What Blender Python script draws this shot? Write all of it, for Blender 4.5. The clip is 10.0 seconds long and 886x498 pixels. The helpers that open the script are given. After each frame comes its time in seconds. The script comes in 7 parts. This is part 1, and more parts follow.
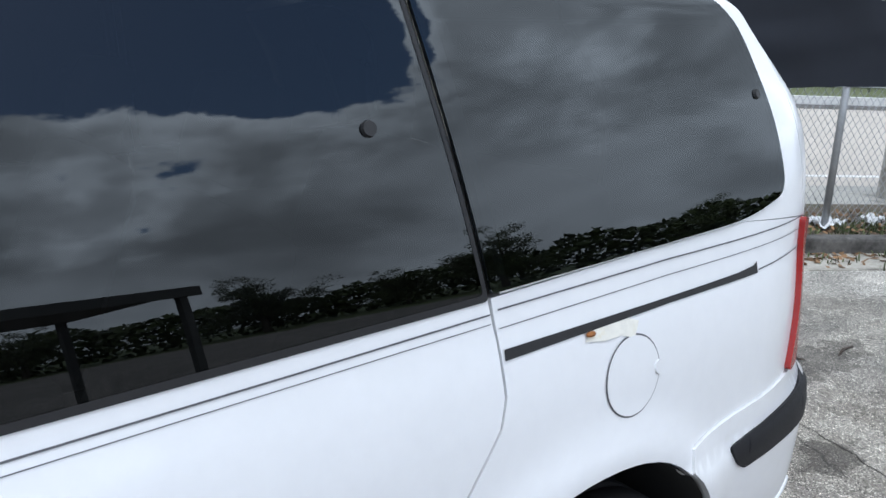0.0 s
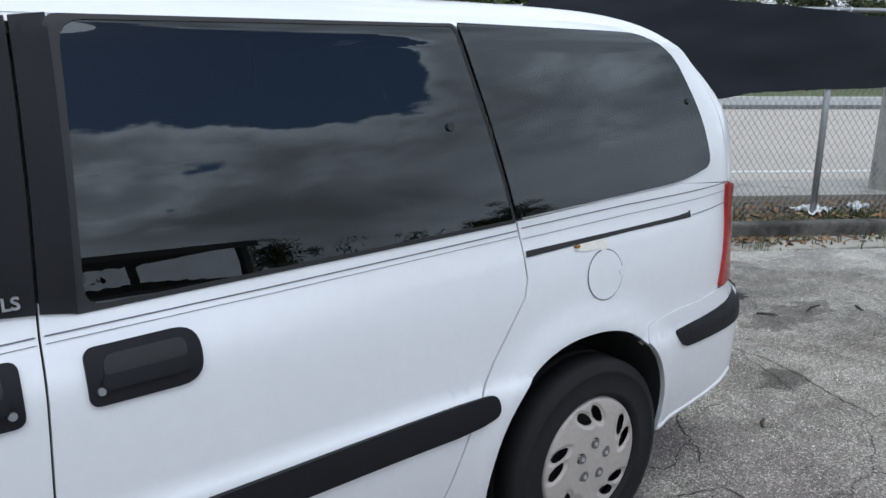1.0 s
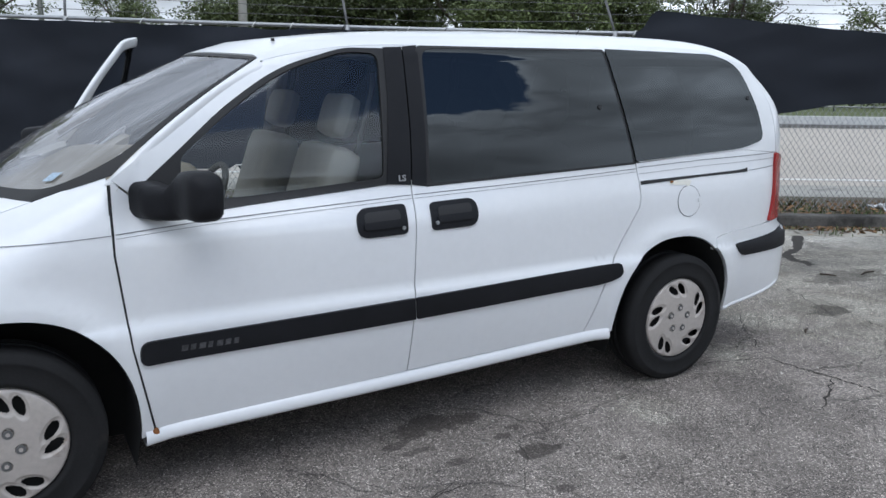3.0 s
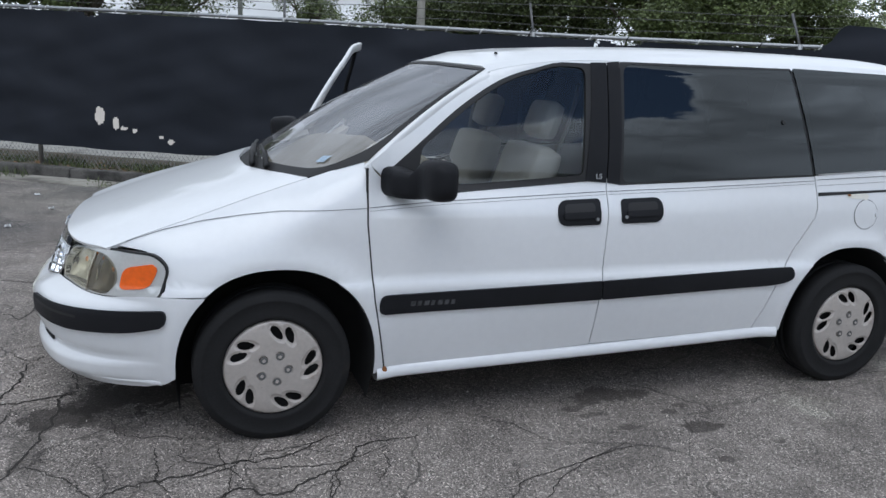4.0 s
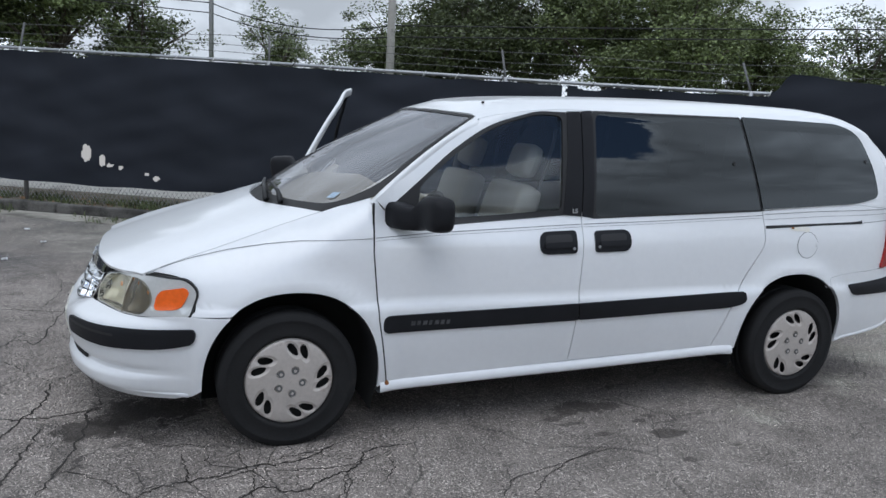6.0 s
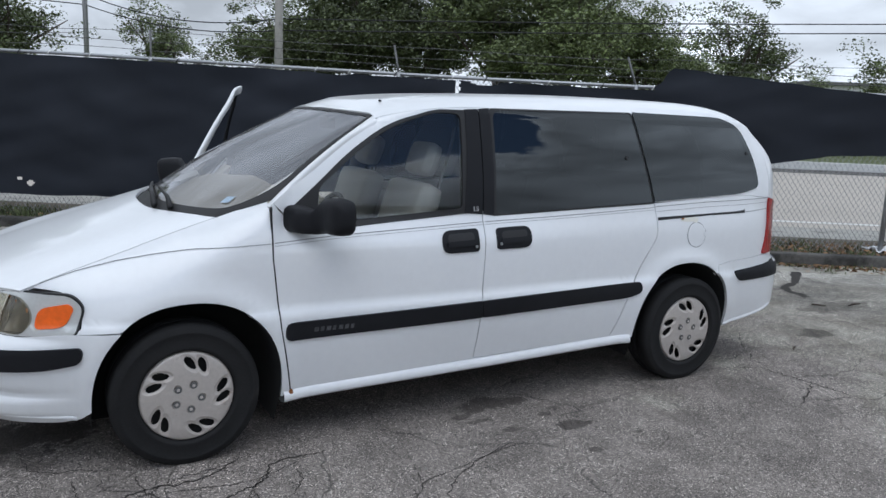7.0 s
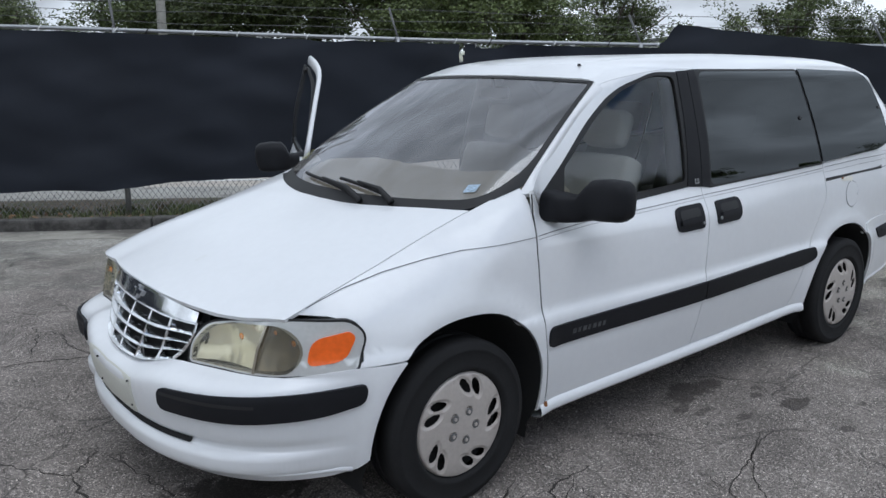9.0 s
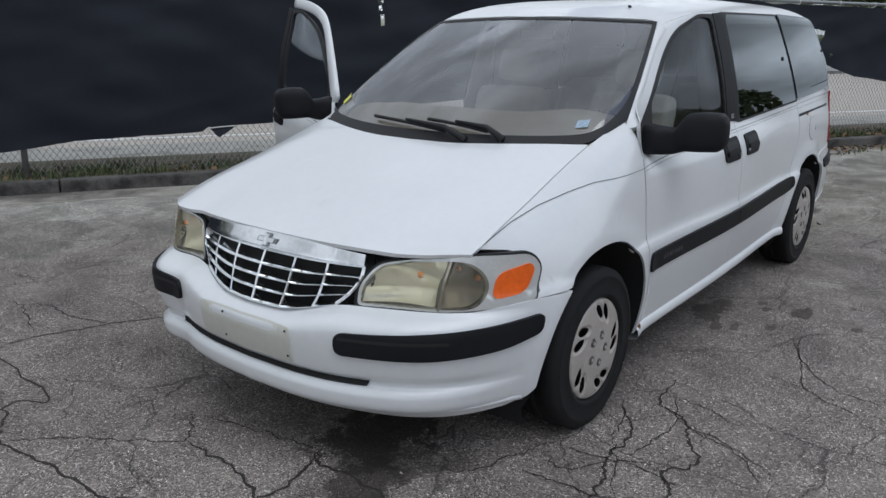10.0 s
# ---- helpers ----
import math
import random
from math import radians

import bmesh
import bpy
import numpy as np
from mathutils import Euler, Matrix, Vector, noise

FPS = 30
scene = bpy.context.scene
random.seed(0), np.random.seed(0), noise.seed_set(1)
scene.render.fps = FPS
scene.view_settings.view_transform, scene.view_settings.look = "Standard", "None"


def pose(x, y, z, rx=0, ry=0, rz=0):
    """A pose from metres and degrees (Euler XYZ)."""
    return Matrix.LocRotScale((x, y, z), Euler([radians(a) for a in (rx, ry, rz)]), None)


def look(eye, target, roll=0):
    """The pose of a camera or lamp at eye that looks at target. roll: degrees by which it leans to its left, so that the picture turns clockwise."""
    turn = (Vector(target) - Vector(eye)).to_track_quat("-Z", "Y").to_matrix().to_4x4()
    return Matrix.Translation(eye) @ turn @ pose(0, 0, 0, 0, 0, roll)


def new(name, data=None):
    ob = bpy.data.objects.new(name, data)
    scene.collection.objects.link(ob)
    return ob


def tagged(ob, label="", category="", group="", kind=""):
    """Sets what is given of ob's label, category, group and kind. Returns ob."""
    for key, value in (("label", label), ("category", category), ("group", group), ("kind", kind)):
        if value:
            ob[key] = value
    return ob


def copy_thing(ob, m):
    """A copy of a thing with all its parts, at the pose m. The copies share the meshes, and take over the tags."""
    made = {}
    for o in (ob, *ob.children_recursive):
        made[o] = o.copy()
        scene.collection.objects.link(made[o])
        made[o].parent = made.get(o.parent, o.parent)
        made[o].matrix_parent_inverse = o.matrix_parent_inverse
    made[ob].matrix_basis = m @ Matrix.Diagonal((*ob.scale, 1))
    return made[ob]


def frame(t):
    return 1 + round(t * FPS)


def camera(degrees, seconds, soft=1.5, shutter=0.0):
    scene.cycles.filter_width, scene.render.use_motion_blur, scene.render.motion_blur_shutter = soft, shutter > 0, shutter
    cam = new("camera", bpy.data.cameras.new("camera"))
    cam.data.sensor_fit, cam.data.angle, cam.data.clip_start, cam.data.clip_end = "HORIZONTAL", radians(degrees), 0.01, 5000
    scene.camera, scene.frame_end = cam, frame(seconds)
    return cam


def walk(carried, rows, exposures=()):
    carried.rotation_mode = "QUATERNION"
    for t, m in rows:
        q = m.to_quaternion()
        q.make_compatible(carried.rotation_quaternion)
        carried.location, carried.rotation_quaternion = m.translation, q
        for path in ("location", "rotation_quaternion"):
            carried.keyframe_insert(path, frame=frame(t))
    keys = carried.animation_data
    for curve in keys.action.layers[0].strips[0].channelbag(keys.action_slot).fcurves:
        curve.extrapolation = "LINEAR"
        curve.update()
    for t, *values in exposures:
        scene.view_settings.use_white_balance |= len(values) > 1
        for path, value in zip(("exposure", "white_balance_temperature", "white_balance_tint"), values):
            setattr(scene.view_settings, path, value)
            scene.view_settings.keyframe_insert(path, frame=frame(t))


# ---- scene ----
cam = camera(58.6, 10.0)
PATH = [
    (0, (1.943, -0.818, 1.516), (3.164, 0.681, 1.007), 2.2),
    (0.5, (1.576, -1.147, 1.591), (2.813, 0.36, 1.147), 0.3),
    (1, (1.286, -1.539, 1.585), (2.459, 0.007, 1.1), 0.5),
    (1.5, (0.945, -1.885, 1.572), (2.095, -0.319, 1.1), 0.8),
    (2, (0.651, -2.241, 1.576), (1.706, -0.59, 1.177), -0.3),
    (2.2, (0.543, -2.395, 1.58), (1.562, -0.739, 1.112), 0.7),
    (3.3, (-0.076, -2.895, 1.541), (0.838, -1.17, 1.108), 0.7),
    (3.5, (-0.15, -2.987, 1.568), (0.619, -1.21, 1.069), 2.0),
    (4, (-0.354, -3.184, 1.595), (0.274, -1.34, 1.144), 2.6),
    (4.5, (-0.58, -3.369, 1.624), (-0.101, -1.487, 1.148), -0.1),
    (5, (-0.69, -3.502, 1.642), (-0.27, -1.582, 1.269), 1.2),
    (5.5, (-0.698, -3.578, 1.638), (-0.208, -1.67, 1.292), 1.9),
    (6, (-0.643, -3.556, 1.636), (0.071, -1.723, 1.28), 3.0),
    (6.2, (-0.628, -3.56, 1.638), (0.17, -1.762, 1.279), 3.1),
    (7.3, (-0.675, -3.372, 1.666), (0.286, -1.659, 1.291), 2.4),
    (7.5, (-0.756, -3.2, 1.633), (0.169, -1.476, 1.217), 2.5),
    (8, (-0.978, -2.874, 1.622), (-0.047, -1.152, 1.211), 3.7),
    (8.5, (-1.385, -2.525, 1.648), (-0.262, -0.945, 1.155), 1.7),
    (9, (-1.801, -2.117, 1.624), (-0.574, -0.598, 1.19), 0.3),
    (9.5, (-2.319, -1.773, 1.577), (-0.893, -0.445, 1.127), 1.3),
    (10, (-2.689, -1.321, 1.543), (-1.166, -0.138, 1.01), 0.5),
]
EXPOSURES = [(0.0, 0.7), (0.5, 0.45), (1.0, 0.3), (2.0, 0.28), (3.5, 0.24), (4.0, 0.08), (5.0, 0.12), (6.0, 0.1), (8.0, 0.05), (9.0, -0.02), (10.0, -0.2)]
walk(cam, [(t, look(eye, target, roll)) for t, eye, target, roll in PATH], [(t, stops, 5800 + 150 * max(0, t - 9), 8) for t, stops in EXPOSURES])

# ---- light ----
world = bpy.data.worlds.new("world")
scene.world = world
world.use_nodes = True
wt = world.node_tree
wt.nodes.clear()


def wnode(kind, **values):
    n = wt.nodes.new(kind)
    for key, value in values.items():
        n.inputs[key].default_value = value
    return n


SUN_EL, SUN_ROT = radians(62), radians(200)
sky = wt.nodes.new("ShaderNodeTexSky")
sky.sky_type, sky.sun_disc, sky.sun_elevation, sky.sun_rotation = "NISHITA", False, SUN_EL, SUN_ROT
coord = wt.nodes.new("ShaderNodeTexCoord")
mapping = wnode("ShaderNodeMapping", Scale=(1.0, 1.0, 1.9), Location=(0.35, 0.8, 0.0))
clouds = wnode("ShaderNodeTexNoise", Scale=2.3, Detail=9.0, Roughness=0.58, Distortion=0.15)
split = wt.nodes.new("ShaderNodeSeparateXYZ")
shade = wnode("ShaderNodeTexNoise", Scale=3.2, Detail=7.0, Roughness=0.55, Distortion=0.3)


def wmath(op, a, b_):
    n = wt.nodes.new("ShaderNodeMath")
    n.operation = op
    for k, v in enumerate((a, b_)):
        if isinstance(v, (int, float)):
            n.inputs[k].default_value = v
        else:
            wt.links.new(v, n.inputs[k])
    return n.outputs[0]


def wramp(value, lo, hi, to_lo, to_hi):
    n = wt.nodes.new("ShaderNodeMapRange")
    n.interpolation_type = "SMOOTHSTEP"
    for key, v in (("From Min", lo), ("From Max", hi), ("To Min", to_lo), ("To Max", to_hi)):
        n.inputs[key].default_value = v
    wt.links.new(value, n.inputs["Value"])
    return n.outputs[0]


wt.links.new(coord.outputs["Generated"], mapping.inputs[0])
wt.links.new(coord.outputs["Generated"], split.inputs[0])
wt.links.new(mapping.outputs[0], clouds.inputs[0])
wt.links.new(mapping.outputs[0], shade.inputs[0])
# a bank of cloud up to some thirty degrees, broken cloud above it, closed again overhead
opening = wmath("MULTIPLY", wramp(wmath("ADD", split.outputs[2], wramp(split.outputs[0], 0.3, 0.5, 0.0, 0.05)), 0.44, 0.575, 0.0, -0.78), wmath("MULTIPLY", wramp(split.outputs[1], -0.5, -0.1, 1.0, -0.12), wramp(split.outputs[0], 0.54, 0.64, 1.0, 0.1)))
billow = wmath("ADD", wmath("MULTIPLY", clouds.outputs[0], 1.8), -0.4)
thick = wmath("ADD", wmath("ADD", billow, 0.3), wmath("ADD", opening, wramp(split.outputs[2], 0.62, 0.78, 0.0, 0.2)))
cover = wramp(thick, 0.5, 0.56, 0.0, 1.0)
bright = wmath("MULTIPLY", wramp(thick, 0.52, 0.74, 15.0, 8.6), wramp(shade.outputs[0], 0.3, 0.7, 0.55, 1.25))
tones = wt.nodes.new("ShaderNodeMixRGB")
tones.blend_type = "MULTIPLY"
tones.inputs[0].default_value, tones.inputs[1].default_value = 1.0, (0.97, 0.99, 1.02, 1)
wt.links.new(bright, tones.inputs[2])
mix = wt.nodes.new("ShaderNodeMixRGB")
back = wnode("ShaderNodeBackground", Strength=0.1)
wout = wt.nodes.new("ShaderNodeOutputWorld")
for a, b_ in ((cover, mix.inputs[0]), (sky.outputs[0], mix.inputs[1]), (tones.outputs[0], mix.inputs[2]), (mix.outputs[0], back.inputs[0]), (back.outputs[0], wout.inputs[0])):
    wt.links.new(a, b_)
sun = new("sun", bpy.data.lights.new("sun", "SUN"))
sun.data.energy, sun.data.angle, sun.data.color = 1.0, radians(50), (1.0, 0.97, 0.92)
sun.matrix_world = look((0, 0, 0), (-math.sin(SUN_ROT) * math.cos(SUN_EL), -math.cos(SUN_ROT) * math.cos(SUN_EL), -math.sin(SUN_EL)))
scene.view_settings.exposure = 0.0


# ---- materials ----
def material(name, colour, rough=0.5, metal=0.0, coat=0.0, vary=0.0, scale=8.0, bump=0.0, fine=60.0, stain=None, stain_scale=1.5, stain_low=0.55, spec=0.5, island=0.0, tree=0.0):
    """Principled surface with colour variation at two scales and fine relief."""
    m = bpy.data.materials.new(name)
    m.use_nodes = True
    t = m.node_tree
    p = t.nodes["Principled BSDF"]
    p.inputs["Roughness"].default_value, p.inputs["Metallic"].default_value = rough, metal
    p.inputs["Coat Weight"].default_value, p.inputs["Coat Roughness"].default_value = coat, 0.06
    p.inputs["Specular IOR Level"].default_value = spec
    p.inputs["Base Color"].default_value = (*colour, 1)
    at = t.nodes.new("ShaderNodeTexCoord").outputs["Object"]

    def noisy(size, detail=6.0, rough_=0.6):
        n = t.nodes.new("ShaderNodeTexNoise")
        n.inputs["Scale"].default_value, n.inputs["Detail"].default_value, n.inputs["Roughness"].default_value = size, detail, rough_
        t.links.new(at, n.inputs["Vector"])
        return n.outputs["Fac"]

    out = None
    if vary:
        add = t.nodes.new("ShaderNodeMath")
        add.operation = "ADD"
        t.links.new(noisy(scale), add.inputs[0])
        t.links.new(noisy(fine), add.inputs[1])
        ramp = t.nodes.new("ShaderNodeMapRange")
        for key, value in (("From Min", 0.6), ("From Max", 1.4), ("To Min", 1 - vary), ("To Max", 1 + vary)):
            ramp.inputs[key].default_value = value
        t.links.new(add.outputs[0], ramp.inputs["Value"])
        mul = t.nodes.new("ShaderNodeMixRGB")
        mul.blend_type = "MULTIPLY"
        mul.inputs[0].default_value, mul.inputs[1].default_value = 1, (*colour, 1)
        t.links.new(ramp.outputs[0], mul.inputs[2])
        out = mul.outputs[0]
    if stain:
        r = t.nodes.new("ShaderNodeValToRGB")
        r.color_ramp.elements[0].position, r.color_ramp.elements[1].position = stain_low, stain_low + 0.15
        t.links.new(noisy(stain_scale, 8.0, 0.65), r.inputs[0])
        mx = t.nodes.new("ShaderNodeMixRGB")
        mx.inputs[1].default_value, mx.inputs[2].default_value = (*colour, 1), (*stain, 1)
        if out:
            t.links.new(out, mx.inputs[1])
        t.links.new(r.outputs[0], mx.inputs[0])
        out = mx.outputs[0]
    if island:
        geo = t.nodes.new("ShaderNodeNewGeometry")
        hsv = t.nodes.new("ShaderNodeHueSaturation")
        rng = t.nodes.new("ShaderNodeMapRange")
        rng.inputs["To Min"].default_value, rng.inputs["To Max"].default_value = 1 - island, 1 + island
        t.links.new(geo.outputs["Random Per Island"], rng.inputs["Value"])
        value = rng.outputs[0]
        if tree:
            which, tone = t.nodes.new("ShaderNodeObjectInfo"), t.nodes.new("ShaderNodeMapRange")
            tone.inputs["To Min"].default_value, tone.inputs["To Max"].default_value = 1 - tree, 1 + tree
            t.links.new(which.outputs["Random"], tone.inputs["Value"])
            both_ = t.nodes.new("ShaderNodeMath")
            both_.operation = "MULTIPLY"
            t.links.new(value, both_.inputs[0])
            t.links.new(tone.outputs[0], both_.inputs[1])
            value = both_.outputs[0]
        t.links.new(value, hsv.inputs["Value"])
        hsv.inputs["Color"].default_value = (*colour, 1)
        if out:
            t.links.new(out, hsv.inputs["Color"])
        out = hsv.outputs[0]
    if out:
        t.links.new(out, p.inputs["Base Color"])
    if bump:
        b = t.nodes.new("ShaderNodeBump")
        b.inputs["Strength"].default_value, b.inputs["Distance"].default_value = bump, 0.004
        t.links.new(noisy(fine * 1.3, 4.0), b.inputs["Height"])
        t.links.new(b.outputs[0], p.inputs["Normal"])
    return m


def glass_material(name, tint, ior=1.9, rough=0.0, dust_haze=0.0, sheen=(1.0, 1.0, 1.0), grime=(0.5, 0.49, 0.47)):
    """Thin pane: tinted see-through with a clear mirror on top, and a thin pale film for dust and haze if wanted."""
    m = bpy.data.materials.new(name)
    m.use_nodes = True
    t = m.node_tree
    t.nodes.clear()
    clear, gloss, both = t.nodes.new("ShaderNodeBsdfTransparent"), t.nodes.new("ShaderNodeBsdfGlossy"), t.nodes.new("ShaderNodeMixShader")
    fres, o = t.nodes.new("ShaderNodeFresnel"), t.nodes.new("ShaderNodeOutputMaterial")
    clear.inputs[0].default_value, gloss.inputs["Roughness"].default_value, fres.inputs["IOR"].default_value = (*tint, 1), rough, ior
    gloss.inputs["Color"].default_value = (*sheen, 1)
    t.links.new(fres.outputs[0], both.inputs[0])
    t.links.new(clear.outputs[0], both.inputs[1])
    t.links.new(gloss.outputs[0], both.inputs[2])
    if dust_haze:
        film, over, cloud, amount = t.nodes.new("ShaderNodeBsdfDiffuse"), t.nodes.new("ShaderNodeMixShader"), t.nodes.new("ShaderNodeTexNoise"), t.nodes.new("ShaderNodeMapRange")
        film.inputs[0].default_value = (*grime, 1)
        place = t.nodes.new("ShaderNodeTexCoord")
        t.links.new(place.outputs["Object"], cloud.inputs["Vector"])
        cloud.inputs["Scale"].default_value, cloud.inputs["Detail"].default_value = 3.0, 5.0
        amount.inputs["From Min"].default_value, amount.inputs["From Max"].default_value = 0.3, 0.7
        amount.inputs["To Min"].default_value, amount.inputs["To Max"].default_value = 0.5 * dust_haze, 1.5 * dust_haze
        t.links.new(cloud.outputs[0], amount.inputs["Value"])
        t.links.new(amount.outputs[0], over.inputs[0])
        t.links.new(both.outputs[0], over.inputs[1])
        t.links.new(film.outputs[0], over.inputs[2])
        both = over
    t.links.new(both.outputs[0], o.inputs[0])
    return m


PAINT = material("white_paint", (0.78, 0.79, 0.8), 0.32, coat=0.6, vary=0.03, scale=2.0, fine=25, stain=(0.66, 0.65, 0.6), stain_scale=2.4, stain_low=0.66)
BLACK = material("black_plastic", (0.012, 0.0125, 0.015), 0.55, vary=0.3, scale=6, bump=0.1, fine=300, spec=0.2)
SEAL = material("black_rubber", (0.012, 0.012, 0.013), 0.6, vary=0.2)
TYRE = material("tyre_rubber", (0.014, 0.014, 0.0145), 0.8, vary=0.3, scale=7, bump=0.2, fine=120, stain=(0.03, 0.028, 0.026), stain_scale=5, stain_low=0.62, spec=0.25)
TINT = glass_material("tinted_glass", (0.045, 0.05, 0.055), 1.62, sheen=(0.9, 0.96, 1.0))
CLEAR = glass_material("clear_glass", (0.84, 0.87, 0.86), 1.6, sheen=(0.9, 0.94, 1.0))
# the pale film is dust and also stands in for hazy bright reflections
SHIELD_GLASS = glass_material("windscreen_glass", (0.66, 0.67, 0.68), 2.4, dust_haze=0.1, sheen=(0.94, 0.95, 1.0))
CHROME = material("chrome", (0.78, 0.79, 0.8), 0.12, metal=1.0)
GRILLE_CHROME = material("worn_chrome_plastic", (0.88, 0.89, 0.9), 0.12, metal=1.0, vary=0.1, scale=14)
SILVER = material("silver_plastic", (0.47, 0.43, 0.395), 0.42, metal=0.2, vary=0.12, scale=12, stain=(0.22, 0.16, 0.12), stain_scale=9, stain_low=0.6)
DARK = material("dark_underside", (0.012, 0.012, 0.012), 0.9, vary=0.3)
CLOTH = material("beige_cloth", (0.42, 0.415, 0.39), 0.9, vary=0.12, scale=15, bump=0.4, fine=220)
TRIM = material("beige_trim", (0.42, 0.38, 0.3), 0.7, vary=0.08, scale=6, bump=0.2, fine=180)
GREY_TRIM = material("grey_trim", (0.12, 0.12, 0.118), 0.7, vary=0.08)
ORANGE = material("amber_lens", (0.9, 0.14, 0.008), 0.3, coat=0.2, vary=0.1, scale=30)
RED = material("red_lens", (0.3, 0.012, 0.01), 0.25, coat=0.15, vary=0.12, scale=12)
SMOKE = material("smoky_reflector", (0.5, 0.46, 0.38), 0.25, metal=0.9, vary=0.15, scale=9)
YELLOWED = material("cream_reflector", (0.96, 0.93, 0.8), 0.12, metal=0.5, vary=0.1, scale=11)
LENS = glass_material("yellowed_clear_lens", (0.97, 0.95, 0.86), 1.5, rough=0.03, dust_haze=0.12, grime=(0.85, 0.82, 0.66))
SMOKED_LENS = glass_material("smoky_clear_lens", (0.55, 0.52, 0.45), 1.5, rough=0.05, dust_haze=0.16, grime=(0.5, 0.47, 0.38))


def asphalt_material():
    """Old asphalt: exposed stones, wandering cracks, oil stains and a pale worn stretch."""
    m = bpy.data.materials.new("asphalt")
    m.use_nodes = True
    t = m.node_tree
    p = t.nodes["Principled BSDF"]
    p.inputs["Roughness"].default_value, p.inputs["Specular IOR Level"].default_value = 0.85, 0.3
    at = t.nodes.new("ShaderNodeTexCoord").outputs["Object"]

    def node(kind, op=None, **values):
        n = t.nodes.new(kind)
        if op:
            n.operation = op
        for key, value in values.items():
            n.inputs[key.replace("_", " ")].default_value = value
        return n

    def tex(size, detail=5.0, rough=0.6, where=None):
        n = node("ShaderNodeTexNoise", Scale=size, Detail=detail, Roughness=rough)
        t.links.new(where or at, n.inputs["Vector"])
        return n

    def math_(op, a, b_):
        n = node("ShaderNodeMath", op)
        for k, v in enumerate((a, b_)):
            if isinstance(v, (int, float)):
                n.inputs[k].default_value = v
            else:
                t.links.new(v, n.inputs[k])
        return n.outputs[0]

    def ramp(value, lo, hi, to_lo=0.0, to_hi=1.0):
        n = node("ShaderNodeMapRange", From_Min=lo, From_Max=hi, To_Min=to_lo, To_Max=to_hi)
        n.interpolation_type = "SMOOTHSTEP"
        t.links.new(value, n.inputs["Value"])
        return n.outputs[0]

    def mixed(fac, a, b_, how="MIX"):
        n = node("ShaderNodeMixRGB")
        n.blend_type = how
        for k, v in enumerate((fac, a, b_)):
            if isinstance(v, tuple):
                n.inputs[k].default_value = (*v, 1)
            elif isinstance(v, (int, float)):
                n.inputs[k].default_value = v
            else:
                t.links.new(v, n.inputs[k])
        return n.outputs[0]

    def warped(amount, size, fine):
        a = node("ShaderNodeVectorMath", "SCALE", Scale=amount)
        t.links.new(tex(size, 3.0).outputs["Color"], a.inputs[0])
        b_ = node("ShaderNodeVectorMath", "SCALE", Scale=fine)
        t.links.new(tex(9.0, 4.0, 0.7).outputs["Color"], b_.inputs[0])
        s_ = node("ShaderNodeVectorMath", "ADD")
        t.links.new(a.outputs[0], s_.inputs[0])
        t.links.new(b_.outputs[0], s_.inputs[1])
        o = node("ShaderNodeVectorMath", "ADD")
        t.links.new(s_.outputs[0], o.inputs[0])
        t.links.new(at, o.inputs[1])
        flat = node("ShaderNodeVectorMath", "MULTIPLY")
        flat.inputs[1].default_value = (1, 1, 0)
        t.links.new(o.outputs[0], flat.inputs[0])
        return flat.outputs[0]

    def cracks(size, where, width):
        v = node("ShaderNodeTexVoronoi", Scale=size)
        v.feature = "DISTANCE_TO_EDGE"
        t.links.new(where, v.inputs["Vector"])
        return ramp(v.outputs["Distance"], width * 0.35, width, 1.0, 0.0)

    broad = tex(0.35, 5.0).outputs["Fac"]
    middle = tex(2.3, 6.0, 0.65).outputs["Fac"]
    base = mixed(ramp(broad, 0.35, 0.65), (0.215, 0.193, 0.176), (0.298, 0.268, 0.245))
    base = mixed(0.55, base, mixed(ramp(middle, 0.3, 0.7), (0.3, 0.29, 0.28), (0.75, 0.74, 0.72)), "OVERLAY")
    pale = node("ShaderNodeVectorMath", "DISTANCE")
    pale.inputs[1].default_value = (8.2, -0.3, 0)
    t.links.new(at, pale.inputs[0])
    patch = math_("MULTIPLY", ramp(math_("ADD", pale.outputs["Value"], ramp(tex(0.9, 6.0, 0.7).outputs["Fac"], 0.3, 0.7, -2.2, 2.2)), 3.2, 5.0, 1.0, 0.0), 0.85)
    base = mixed(patch, base, mixed(ramp(tex(1.6, 7.0, 0.7).outputs["Fac"], 0.38, 0.62), (0.22, 0.2, 0.165), (0.45, 0.42, 0.36)))
    back_lot = node("ShaderNodeVectorMath", "DISTANCE")
    back_lot.inputs[1].default_value = (-5.5, 8.5, 0)
    t.links.new(at, back_lot.inputs[0])
    base = mixed(math_("MULTIPLY", ramp(back_lot.outputs["Value"], 4.8, 6.6, 1.0, 0.0), ramp(tex(0.8, 6.0, 0.7).outputs["Fac"], 0.42, 0.6, 0.1, 0.75)), base, (0.1, 0.098, 0.098))
    beside = node("ShaderNodeVectorMath", "DOT_PRODUCT")
    beside.inputs[1].default_value = (0.5075, 0.8616, 0)
    t.links.new(at, beside.inputs[0])
    worn = math_("ADD", beside.outputs["Value"], ramp(tex(1.1, 6.0, 0.7).outputs["Fac"], 0.3, 0.7, -0.9, 0.9))
    lengthwise = node("ShaderNodeSeparateXYZ")
    t.links.new(at, lengthwise.inputs[0])
